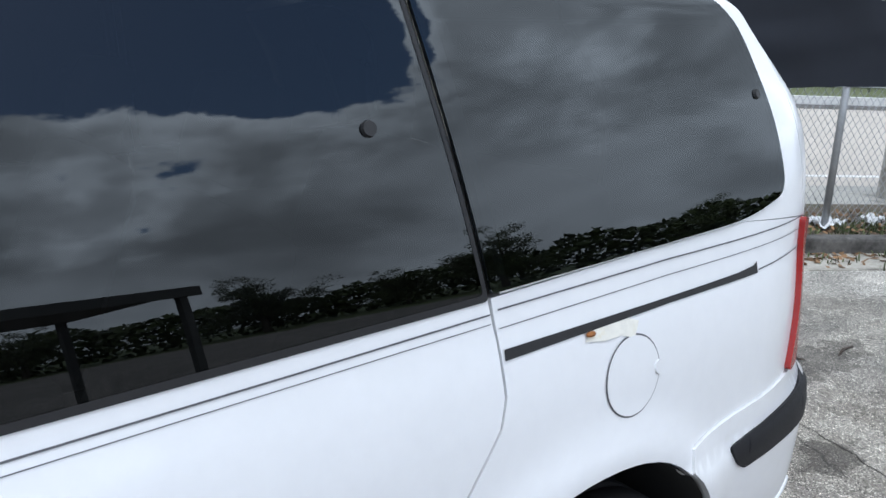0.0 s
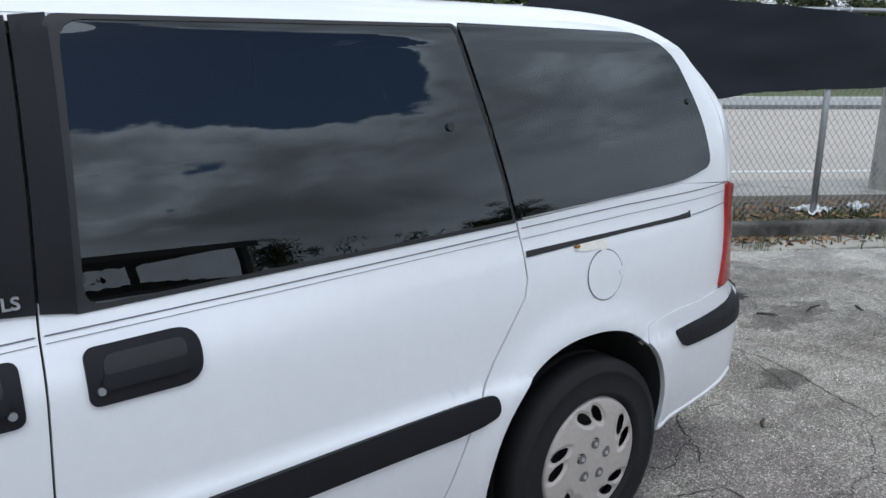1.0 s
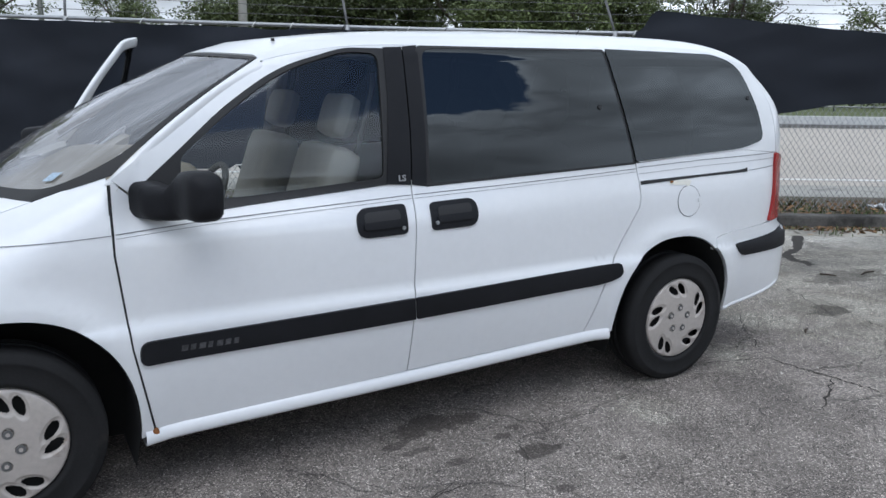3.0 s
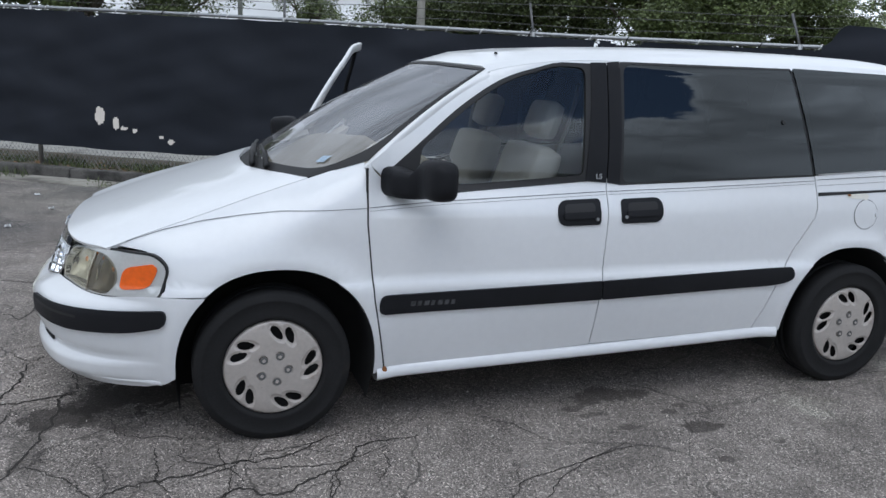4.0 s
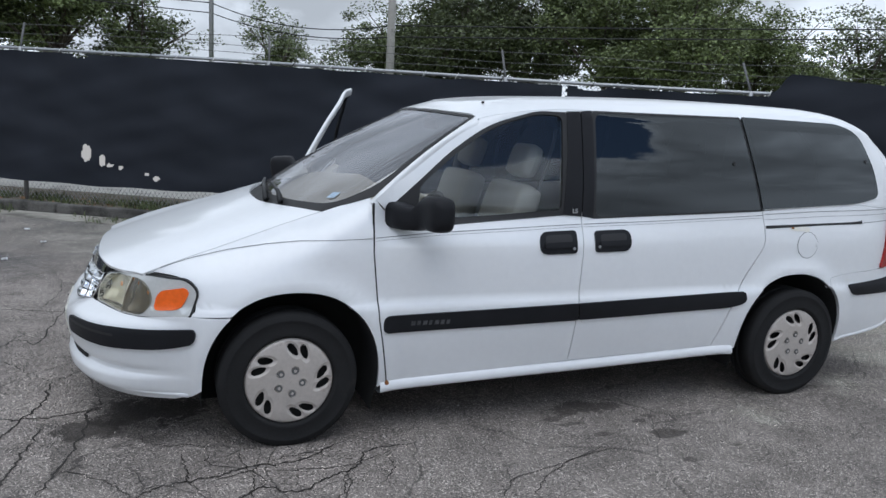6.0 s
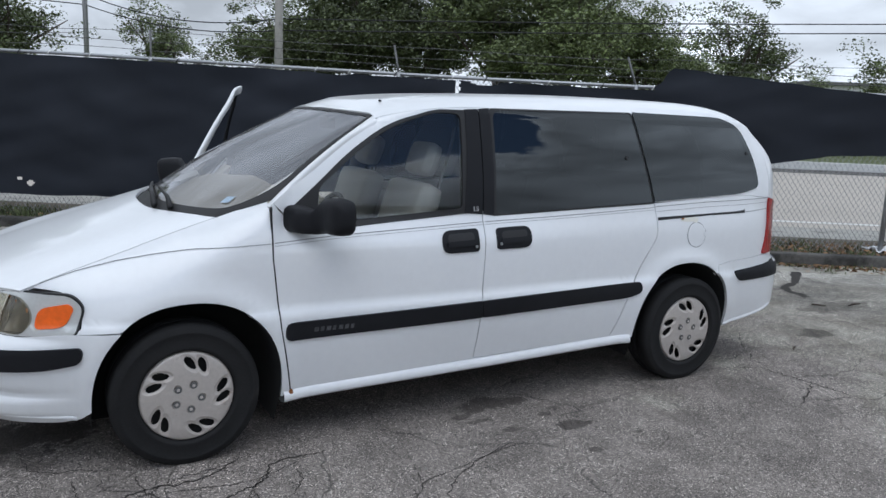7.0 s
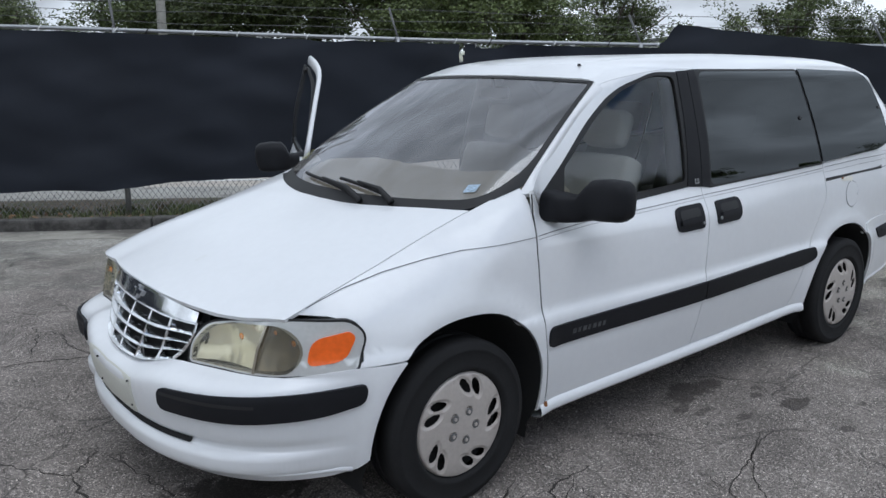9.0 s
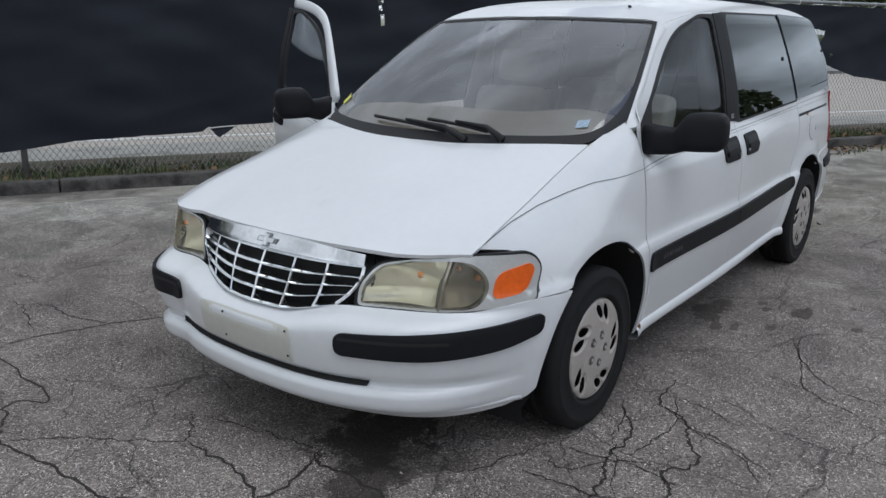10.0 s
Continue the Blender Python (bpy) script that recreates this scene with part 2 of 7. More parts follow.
    base = mixed(math_("MULTIPLY", ramp(worn, 2.9, 4.5), ramp(lengthwise.outputs[0], -2.2, -0.6, 0.25, 0.85)), base, mixed(ramp(tex(1.9, 7.0, 0.7).outputs["Fac"], 0.4, 0.6), (0.2, 0.19, 0.17), (0.4, 0.375, 0.325)))
    base = mixed(math_("MULTIPLY", ramp(worn, 4.3, 5.2), ramp(lengthwise.outputs[0], -0.9, 0.4, 0.0, 0.85)), base, mixed(ramp(tex(2.3, 6.0, 0.7).outputs["Fac"], 0.4, 0.6), (0.38, 0.36, 0.32), (0.6, 0.57, 0.51)))
    base = mixed(1.0, base, ramp(lengthwise.outputs[0], -2.2, 0.8, 1.12, 1.0), "MULTIPLY")
    stones = node("ShaderNodeTexVoronoi", Scale=165.0)
    t.links.new(at, stones.inputs["Vector"])
    tone = node("ShaderNodeSeparateColor")
    t.links.new(stones.outputs["Color"], tone.inputs[0])
    fines = node("ShaderNodeTexVoronoi", Scale=300.0)
    t.links.new(at, fines.inputs["Vector"])
    fine_tone = node("ShaderNodeSeparateColor")
    t.links.new(fines.outputs["Color"], fine_tone.inputs[0])
    speck = math_("ADD", ramp(tone.outputs[0], 0.7, 1.0, 0.79, 2.05), ramp(tone.outputs[1], 0.65, 1.0, 0.0, -0.55))
    grit = math_("ADD", ramp(fine_tone.outputs[0], 0.7, 1.0, 0.82, 2.0), ramp(fine_tone.outputs[1], 0.6, 1.0, 0.0, -0.6))
    wear = ramp(tex(3.1, 5.0).outputs["Fac"], 0.3, 0.65, 0.75, 1.0)
    base = mixed(wear, base, mixed(1.0, base, math_("MULTIPLY", speck, grit), "MULTIPLY"))
    for x, y, rx, ry, dark in STAINS:
        d = node("ShaderNodeVectorMath", "SUBTRACT")
        d.inputs[1].default_value = (x, y, 0)
        t.links.new(at, d.inputs[0])
        q = node("ShaderNodeVectorMath", "MULTIPLY")
        q.inputs[1].default_value = (1 / rx, 1 / ry, 0)
        t.links.new(d.outputs[0], q.inputs[0])
        ln = node("ShaderNodeVectorMath", "LENGTH")
        t.links.new(q.outputs[0], ln.inputs[0])
        edge_ = math_("ADD", ln.outputs["Value"], ramp(tex(7.0, 5.0, 0.7).outputs["Fac"], 0.3, 0.7, -0.45, 0.45))
        base = mixed(math_("MULTIPLY", ramp(edge_, 0.75, 1.05, 1.0, 0.0), dark), base, (0.035, 0.03, 0.026))
    where = warped(0.6, 1.1, 0.07)
    wide, small = cracks(0.8, where, 0.004), cracks(2.6, warped(0.4, 1.9, 0.06), 0.008)
    region = node("ShaderNodeVectorMath", "DISTANCE")
    region.inputs[1].default_value = (-0.9, -0.4, 0)
    t.links.new(at, region.inputs[0])
    near = ramp(math_("ADD", region.outputs["Value"], ramp(tex(0.8, 3.0).outputs["Fac"], 0.3, 0.7, -1.3, 1.3)), 1.4, 2.8, 1.0, 0.0)
    worn = ramp(tex(0.55, 3.0).outputs["Fac"], 0.5, 0.6)
    gap = math_("MAXIMUM", math_("MULTIPLY", wide, ramp(tex(0.7, 2.0).outputs["Fac"], 0.4, 0.55, 0.0, 0.6)), math_("MULTIPLY", small, math_("MAXIMUM", math_("MULTIPLY", near, 0.6), math_("MULTIPLY", worn, 0.45))))
    base = mixed(math_("MULTIPLY", gap, 0.9), base, (0.03, 0.028, 0.026))
    t.links.new(base, p.inputs["Base Color"])
    height = math_("SUBTRACT", math_("ADD", math_("MULTIPLY", stones.outputs["Distance"], -0.35), math_("MULTIPLY", tex(160.0, 3.0).outputs["Fac"], 0.3)), math_("MULTIPLY", gap, 1.6))
    bmp = node("ShaderNodeBump", Strength=0.9, Distance=0.007)
    t.links.new(height, bmp.inputs["Height"])
    t.links.new(bmp.outputs[0], p.inputs["Normal"])
    return m


# oil and water stains: x, y, half sizes, strength
STAINS = [(1.67, 0.1, 0.22, 0.1, 0.7), (1.43, -0.02, 0.06, 0.035, 0.6), (1.5, -0.1, 0.08, 0.035, 0.6), (1.93, -0.33, 0.11, 0.06, 0.75), (1.6, -0.26, 0.05, 0.03, 0.55), (1.88, -0.15, 0.045, 0.03, 0.6), (1.97, -0.1, 0.05, 0.03, 0.55),
          (1.86, -0.63, 0.05, 0.035, 0.6), (2.2, -0.55, 0.03, 0.02, 0.5), (-0.62, 0.6, 0.3, 0.2, 0.8), (-0.9, 0.42, 0.16, 0.13, 0.75), (-0.68, 0.45, 0.14, 0.3, 0.55), (-0.97, 0.1, 0.09, 0.24, 0.45), (4.92, 0.37, 0.2, 0.1, 0.6), (5.9, 0.9, 0.45, 0.16, 0.5), (6.6, 0.4, 0.3, 0.14, 0.4)]
ASPHALT = asphalt_material()
CONCRETE = material("concrete", (0.36, 0.35, 0.32), 0.9, vary=0.2, scale=3, bump=0.5, fine=60, stain=(0.14, 0.13, 0.12), stain_scale=2)
ROADTOP = material("road_surface", (0.45, 0.41, 0.36), 0.9, vary=0.1, scale=0.6, fine=20)
GRASS = material("grass_ground", (0.09, 0.11, 0.04), 0.95, vary=0.4, scale=1.0, fine=15)
SOIL = material("soil", (0.09, 0.072, 0.05), 0.95, vary=0.5, scale=5, bump=0.8, fine=40, stain=(0.05, 0.065, 0.025), stain_scale=3, stain_low=0.5)
SCREEN = material("black_mesh_fabric", (0.0145, 0.0175, 0.025), 0.75, spec=0.3, vary=0.3, scale=1.5, bump=0.2, fine=200)
GALV = material("galvanised_steel", (0.36, 0.37, 0.38), 0.45, metal=0.7, vary=0.15, scale=10)
LEAF = material("leaves", (0.1, 0.125, 0.045), 0.5, island=0.6, tree=0.35, vary=0.3, scale=0.35, fine=2)
BARK = material("bark", (0.11, 0.09, 0.075), 0.95, vary=0.3, scale=6, bump=0.8, fine=30)
KERB = material("kerb_concrete", (0.11, 0.104, 0.095), 0.95, vary=0.4, scale=4, bump=0.6, fine=50, stain=(0.035, 0.033, 0.03), stain_scale=3, stain_low=0.45)
GUTTER = material("gutter_concrete", (0.38, 0.36, 0.31), 0.95, vary=0.35, scale=3, bump=0.4, fine=60, stain=(0.13, 0.12, 0.105), stain_scale=0.9, stain_low=0.43)
GUTTER_EDGE = material("gutter_edge_concrete", (0.44, 0.42, 0.36), 0.95, vary=0.35, scale=5, bump=0.4, fine=60, stain=(0.15, 0.14, 0.12), stain_scale=1.2, stain_low=0.44)
WIRE = material("weathered_wire", (0.13, 0.13, 0.13), 0.6, metal=0.3, vary=0.3, scale=12)
WHITE_LINE = material("line_paint", (0.68, 0.68, 0.66), 0.8, vary=0.15, scale=4)

STRIPE = material("grey_pinstripe", (0.1, 0.1, 0.11), 0.5, vary=0.3, scale=20)
WORN = material("worn_lettering", (0.06, 0.061, 0.064), 0.6, vary=0.7, scale=60)
PALE_LETTER = material("pale_lettering", (0.3, 0.305, 0.31), 0.5, vary=0.3, scale=60)
RUST = material("rust", (0.25, 0.1, 0.03), 0.9, vary=0.4, scale=60)
RUSTY = material("rust_stained_paint", (0.77, 0.755, 0.68), 0.4, vary=0.08, scale=30, stain=(0.7, 0.62, 0.42), stain_scale=18)
CREAM = material("yellowed_plastic", (0.6, 0.595, 0.53), 0.45, vary=0.06, scale=10)
STICKER = material("inspection_sticker", (0.35, 0.45, 0.55), 0.5, vary=0.6, scale=90, fine=140)
YELLOW = material("yellow_sticker", (0.75, 0.75, 0.08), 0.5, vary=0.15, scale=40)
HOUSING = material("lamp_housing", (0.66, 0.67, 0.66), 0.22, metal=0.3, coat=0.8, vary=0.1, scale=12)
# orange put in as colour for the glints in the lamp
BULB_GLINT = material("amber_bulb_glint", (0.95, 0.33, 0.03), 0.2, coat=0.8)
WHITE_WALL = material("white_wall", (0.75, 0.75, 0.73), 0.8, vary=0.08, scale=0.5)
WEED = material("weeds", (0.085, 0.105, 0.042), 0.8, island=0.8)


# ---- mesh helpers ----
def part(name, bm, mat, parent=None, label="", smooth=True):
    """Links a bmesh as one mesh object under a thing or a part."""
    me = bpy.data.meshes.new(name)
    bm.to_mesh(me)
    bm.free()
    me.materials.append(mat)
    if smooth:
        me.polygons.foreach_set("use_smooth", [True] * len(me.polygons))
    ob = new(name, me)
    ob.parent = parent
    if label:
        ob["label"] = label
    return ob


def thing(name, label, category, group="", at=(0, 0, 0)):
    ob = new(name)
    ob.location = at
    return tagged(ob, label, category, group)


def from_lists(verts, faces):
    bm = bmesh.new()
    vs = [bm.verts.new(v) for v in verts]
    for f in faces:
        try:
            bm.faces.new([vs[i] for i in f])
        except ValueError:
            pass
    return bm


def box(bm, lo, hi, m=None, bevel=0.0):
    made = bmesh.ops.create_cube(bm, size=1.0, matrix=Matrix.LocRotScale([(a + b) / 2 for a, b in zip(lo, hi)], None, [b - a for a, b in zip(lo, hi)]))
    if bevel:
        es = list({e for v in made["verts"] for e in v.link_edges})
        bmesh.ops.bevel(bm, geom=es, offset=bevel, segments=2, profile=0.6, affect="EDGES")
    if m is not None:
        bmesh.ops.transform(bm, matrix=m, verts=bm.verts)
    return bm


def tube(bm, points, radius, sides=8, radii=None, caps=True):
    """A tube along points."""
    rings = []
    pts = [Vector(p) for p in points]
    for i, p in enumerate(pts):
        d = (pts[min(i + 1, len(pts) - 1)] - pts[max(i - 1, 0)]).normalized()
        side = d.cross(Vector((0, 0, 1)) if abs(d.z) < 0.9 else Vector((1, 0, 0))).normalized()
        up = side.cross(d)
        r = radii[i] if radii else radius
        rings.append([bm.verts.new(p + (side * math.cos(k * 2 * math.pi / sides) + up * math.sin(k * 2 * math.pi / sides)) * r) for k in range(sides)])
    for a, b in zip(rings, rings[1:]):
        for k in range(sides):
            bm.faces.new((a[k], a[(k + 1) % sides], b[(k + 1) % sides], b[k]))
    if caps:
        bm.faces.new(rings[0][::-1])
        bm.faces.new(rings[-1])
    return bm


def curve_through(points, count=12):
    """Catmull-Rom through points of any dimension."""
    p = [np.array(q, float) for q in points]
    p = [2 * p[0] - p[1]] + p + [2 * p[-1] - p[-2]]
    out = []
    for a, b, c, d in zip(p, p[1:], p[2:], p[3:]):
        for k in range(count):
            t = k / count
            out.append(0.5 * (2 * b + (c - a) * t + (2 * a - 5 * b + 4 * c - d) * t * t + (3 * b - a - 3 * c + d) * t ** 3))
    return out + [p[-2]]


def smoothstep(a, b, x):
    t = min(1.0, max(0.0, (x - a) / (b - a)))
    return t * t * (3 - 2 * t)


def table(points):
    """A smooth function through (x, y) knots."""
    dense = np.array(curve_through(points, 10))
    xs, ys = np.maximum.accumulate(dense[:, 0] + np.arange(len(dense)) * 1e-9), dense[:, 1]
    return lambda x: float(np.interp(x, xs, ys))


def fill(outline, step, holes=()):
    """Triangles over an outline in two dimensions, cut at even steps."""
    bm = bmesh.new()
    for loop in (outline, *holes):
        pts = []
        for a, b in zip(loop, [*loop[1:], loop[0]]):
            n = max(1, math.ceil(math.hypot(b[0] - a[0], b[1] - a[1]) / step))
            pts += [(a[0] + (b[0] - a[0]) * k / n, a[1] + (b[1] - a[1]) * k / n, 0) for k in range(n)]
        vs = [bm.verts.new(p) for p in pts]
        for a, b in zip(vs, [*vs[1:], vs[0]]):
            bm.edges.new((a, b))
    bmesh.ops.triangle_fill(bm, use_beauty=True, use_dissolve=False, edges=bm.edges[:], normal=(0, 0, 1))
    for axis in (0, 1):
        lo, hi = min(v.co[axis] for v in bm.verts), max(v.co[axis] for v in bm.verts)
        for k in range(math.ceil(lo / step), math.ceil(hi / step)):
            no = Vector((0, 0, 0))
            no[axis] = 1
            bmesh.ops.bisect_plane(bm, geom=bm.verts[:] + bm.edges[:] + bm.faces[:], plane_co=no * (k * step + 0.0007), plane_no=no, dist=1e-5)
    return bm


def panel(name, outline, fn, mat, parent, label="", step=0.05, depth=0.015, lift=0.0, holes=(), inside=(1.4, 0.915, 0.8), flat=None):
    """A sheet of the shape fn(u, v) within an outline, with a lip turned inwards, facing away from the point inside.
    With flat, the sheet shades as nearly flat along u, like drawn glass."""
    sheet = fill(outline, step, holes)
    sheet.verts.index_update()
    uv = [(v.co.x, v.co.y) for v in sheet.verts]
    faces = [[v.index for v in f.verts] for f in sheet.faces]
    rim = [(e.verts[0].index, e.verts[1].index) for e in sheet.edges if len(e.link_faces) == 1]
    sheet.free()
    e = 0.002
    co, normal = [], []
    for u, v in uv:
        p = Vector(fn(u, v))
        if flat:
            u, v, e = flat[0] + (u - flat[0]) * 0.45, v, 0.05
        n = (Vector(fn(u + e, v)) - Vector(fn(u - e, v))).cross(Vector(fn(u, v + e)) - Vector(fn(u, v - e)))
        n = n.normalized() if n.length > 1e-12 else Vector((0, 0, 1))
        co.append(p)
        normal.append(n)
    votes = sum(1 if n.dot(p - Vector(inside)) > 0 else -1 for n, p in zip(normal, co))
    if votes < 0:
        normal = [-n for n in normal]
    co = [p + n * lift for p, n in zip(co, normal)]
    ok = sum(1 if (co[f[1]] - co[f[0]]).cross(co[f[2]] - co[f[0]]).dot(normal[f[0]]) > 0 else -1 for f in faces) > 0
    if not ok:
        faces = [f[::-1] for f in faces]
    loops = [normal[i] for f in faces for i in f]
    verts = list(co)
    if depth:
        for a, b in rim:
            k = len(verts)
            verts += [co[a], co[b], co[b] - normal[b] * depth, co[a] - normal[a] * depth]
            q = [k, k + 1, k + 2, k + 3]
            n = (verts[k + 1] - verts[k]).cross(verts[k + 2] - verts[k]).normalized()
            faces.append(q)
            loops += [n] * 4
    me = bpy.data.meshes.new(name)
    me.from_pydata(verts, [], faces)
    me.materials.append(mat)
    me.polygons.foreach_set("use_smooth", [True] * len(me.polygons))
    me.normals_split_custom_set(loops)
    ob = new(name, me)
    ob.parent = parent
    if label:
        ob["label"] = label
    return ob


def rounded(points, r=0.02, seg=4):
    """Outline with its corners rounded."""
    out = []
    n = len(points)
    for i, p in enumerate(points):
        a, b, c = Vector(points[i - 1][:2]), Vector(p[:2]), Vector(points[(i + 1) % n][:2])
        rr = p[2] if len(p) > 2 else r
        rr = min(rr, (a - b).length * 0.45, (c - b).length * 0.45)
        s, e = b + (a - b).normalized() * rr, b + (c - b).normalized() * rr
        for k in range(seg + 1):
            t = k / seg
            q = s * (1 - t) ** 2 + b * 2 * t * (1 - t) + e * t * t
            out.append((q.x, q.y))
    return out


# ---- ground, kerb, road ----
A0, ANG = Vector((0.744, 6.311, 0)), radians(-30.5)
ALONG, AWAY = Vector((math.cos(ANG), math.sin(ANG), 0)), Vector((-math.sin(ANG), math.cos(ANG), 0))


def fp(s, n, z=0.0):
    """A place by metres along the kerb, behind it and up."""
    return A0 + ALONG * s + AWAY * n + Vector((0, 0, z))


def strip(name, s0, s1, n0, n1, z0, z1, mat, label, bevel=0.0, kind="structure", category=""):
    bm = bmesh.new()
    box(bm, (s0, n0, z0), (s1, n1, z1), Matrix.Translation(A0) @ Matrix.Rotation(ANG, 4, "Z"), bevel)
    ob = part(name, bm, mat, None, smooth=False)
    return tagged(ob, label, category, kind=kind)


strip("ground", -900, 900, -900, 900, -0.6, -0.06, GRASS, "wide flat grassy ground round the lot")
strip("pavement", -40, 40, -40, 0.0, -0.05, 0.0, ASPHALT, "worn cracked grey asphalt parking lot")
kerb = tagged(new("kerb"), "weathered dark concrete kerb along the lot", "", "", "structure")
for k in range(-12, 12):
    bm = bmesh.new()
    box(bm, (0.24 + k * 3.05 + 0.006, 0.0, -0.05), (0.24 + (k + 1) * 3.05 - 0.006, 0.17, 0.125 + 0.006 * math.sin(k * 1.7)), Matrix.Translation(A0) @ Matrix.Rotation(ANG, 4, "Z"), 0.025)
    part("kerb_stone", bm, KERB, kerb, smooth=False)
strip("gutter", -40, 40, -0.42, -0.004, -0.04, 0.006, GUTTER, "pale concrete gutter along the kerb", 0.004)
strip("gutter_edge", -40, 40, -0.46, -0.43, -0.04, 0.007, GUTTER_EDGE, "pale worn edge of the gutter", 0.003)
strip("verge", -40, 40, 0.17, 1.5, -0.05, 0.1, SOIL, "strip of soil and weeds under the fence")
strip("footpath", -120, 120, 1.5, 2.6, -0.05, 0.09, CONCRETE, "grey concrete footpath beside the road")
strip("road", -300, 300, 2.6, 17.2, -0.05, 0.05, ROADTOP, "pale dry road surface")
strip("road_line", -300, 300, 3.45, 3.6, 0.05, 0.056, WHITE_LINE, "white painted line at the road's edge")
# dark strip in front of the far kerb
strip("far_shoulder", -300, 300, 15.4, 17.2, 0.05, 0.055, KERB, "dark strip along the road's far side")
strip("far_kerb", -300, 300, 17.2, 17.5, -0.05, 0.3, WHITE_LINE, "pale concrete kerb across the road")
strip("far_verge", -300, 300, 17.5, 300, -0.05, 0.28, GRASS, "green grass verge across the road")


# ---- fence ----
RAIL_KNOTS = [(-40, 2.3), (-6, 2.12), (-3.5, 2.1), (-0.9, 2.07), (1.5, 2.02), (3.5, 1.98), (5.7, 1.96), (8.8, 1.98), (12, 1.95), (40, 1.9)]
BOTTOM_KNOTS = [(-40, 0.34), (-6, 0.36), (-4.8, 0.37), (-2.6, 0.35), (-1.6, 0.355), (-0.8, 0.375), (-0.3, 0.36), (-0.1, 0.385), (0.42, 0.44), (1.06, 0.48), (1.62, 0.495), (1.68, 0.535), (1.96, 0.545), (2.4, 0.57), (5, 0.8), (7.2, 1.1), (8, 1.24), (9.3, 1.3), (9.9, 1.2), (10.7, 0.95), (11.5, 0.86), (40, 0.85)]


def RAIL(s):
    return float(np.interp(s, [k[0] for k in RAIL_KNOTS], [k[1] for k in RAIL_KNOTS]))


def BOTTOM(s):
    return float(np.interp(s, [k[0] for k in BOTTOM_KNOTS], [k[1] for k in BOTTOM_KNOTS]))


POSTS = [-17.3, -13.9, -10.4, -7.0, -3.52, -0.07, 2.9, 5.7, 8.78, 11.8, 14.8, 17.8]
FN = 0.4

fence = thing("chain_link_fence", "galvanised chain-link fence with leaning barbed-wire arms", "fence")
for s in POSTS:
    bm = bmesh.new()
    tube(bm, [fp(s, FN, -0.05), fp(s, FN, RAIL(s) + 0.02)], 0.03, 10)
    part("post", bm, GALV, fence)
    bm = bmesh.new()
    tube(bm, [fp(s, FN, RAIL(s)), fp(s - 0.08, FN + 0.2, RAIL(s) + 0.34)], 0.014, 6)
    part("barb_arm", bm, WIRE, fence)
bm = bmesh.new()
tube(bm, [fp(s, FN, RAIL(s)) for s in np.linspace(-20, 20, 60)], 0.021, 8)
part("top_rail", bm, GALV, fence)
for k in (1, 2, 3):
    def wire(s):
        return fp(s, FN + 0.065 * k, RAIL(s) + 0.11 * k - 0.025 * math.sin(1.0 * s + k) ** 2 + 0.01 * noise.noise((s * 2, k, 0)))
    bm = bmesh.new()
    tube(bm, [wire(s) for s in np.linspace(-20, 20, 120)], 0.003, 4)
    for s in np.arange(-12, 14, 0.13):
        d = Vector((random.uniform(-1, 1), random.uniform(-1, 1), random.uniform(-1, 1))).normalized() * 0.016
        tube(bm, [wire(s) - d, wire(s) + d], 0.002, 3, caps=False)
    part("barbed_wire", bm, WIRE, fence)
bm = bmesh.new()
PITCH = 0.062
for way in (1, -1):
    for k in range(int(-20 / PITCH), int(20 / PITCH)):
        s0 = k * PITCH
        run = []
        for z in np.arange(0.1, 2.1, 0.02):
            s = s0 + way * z * 0.7
            top = 2.3 if (-5.0 < s < -4.3 or 3.3 < s < 4.2 or 9.3 < s < 10.6) else BOTTOM(s) + 0.06
            if z < min(top, RAIL(s)):
                run.append((s, z))
        if len(run) > 1:
            a, b = run[0], run[-1]
            tube(bm, [fp(a[0], FN + 0.02 + 0.003 * way, a[1]), fp(b[0], FN + 0.02 + 0.003 * way, b[1])], 0.0028, 3, caps=False)
tagged(part("wire_mesh", bm, GALV, fence, "diamond wire mesh"), kind="stuff")


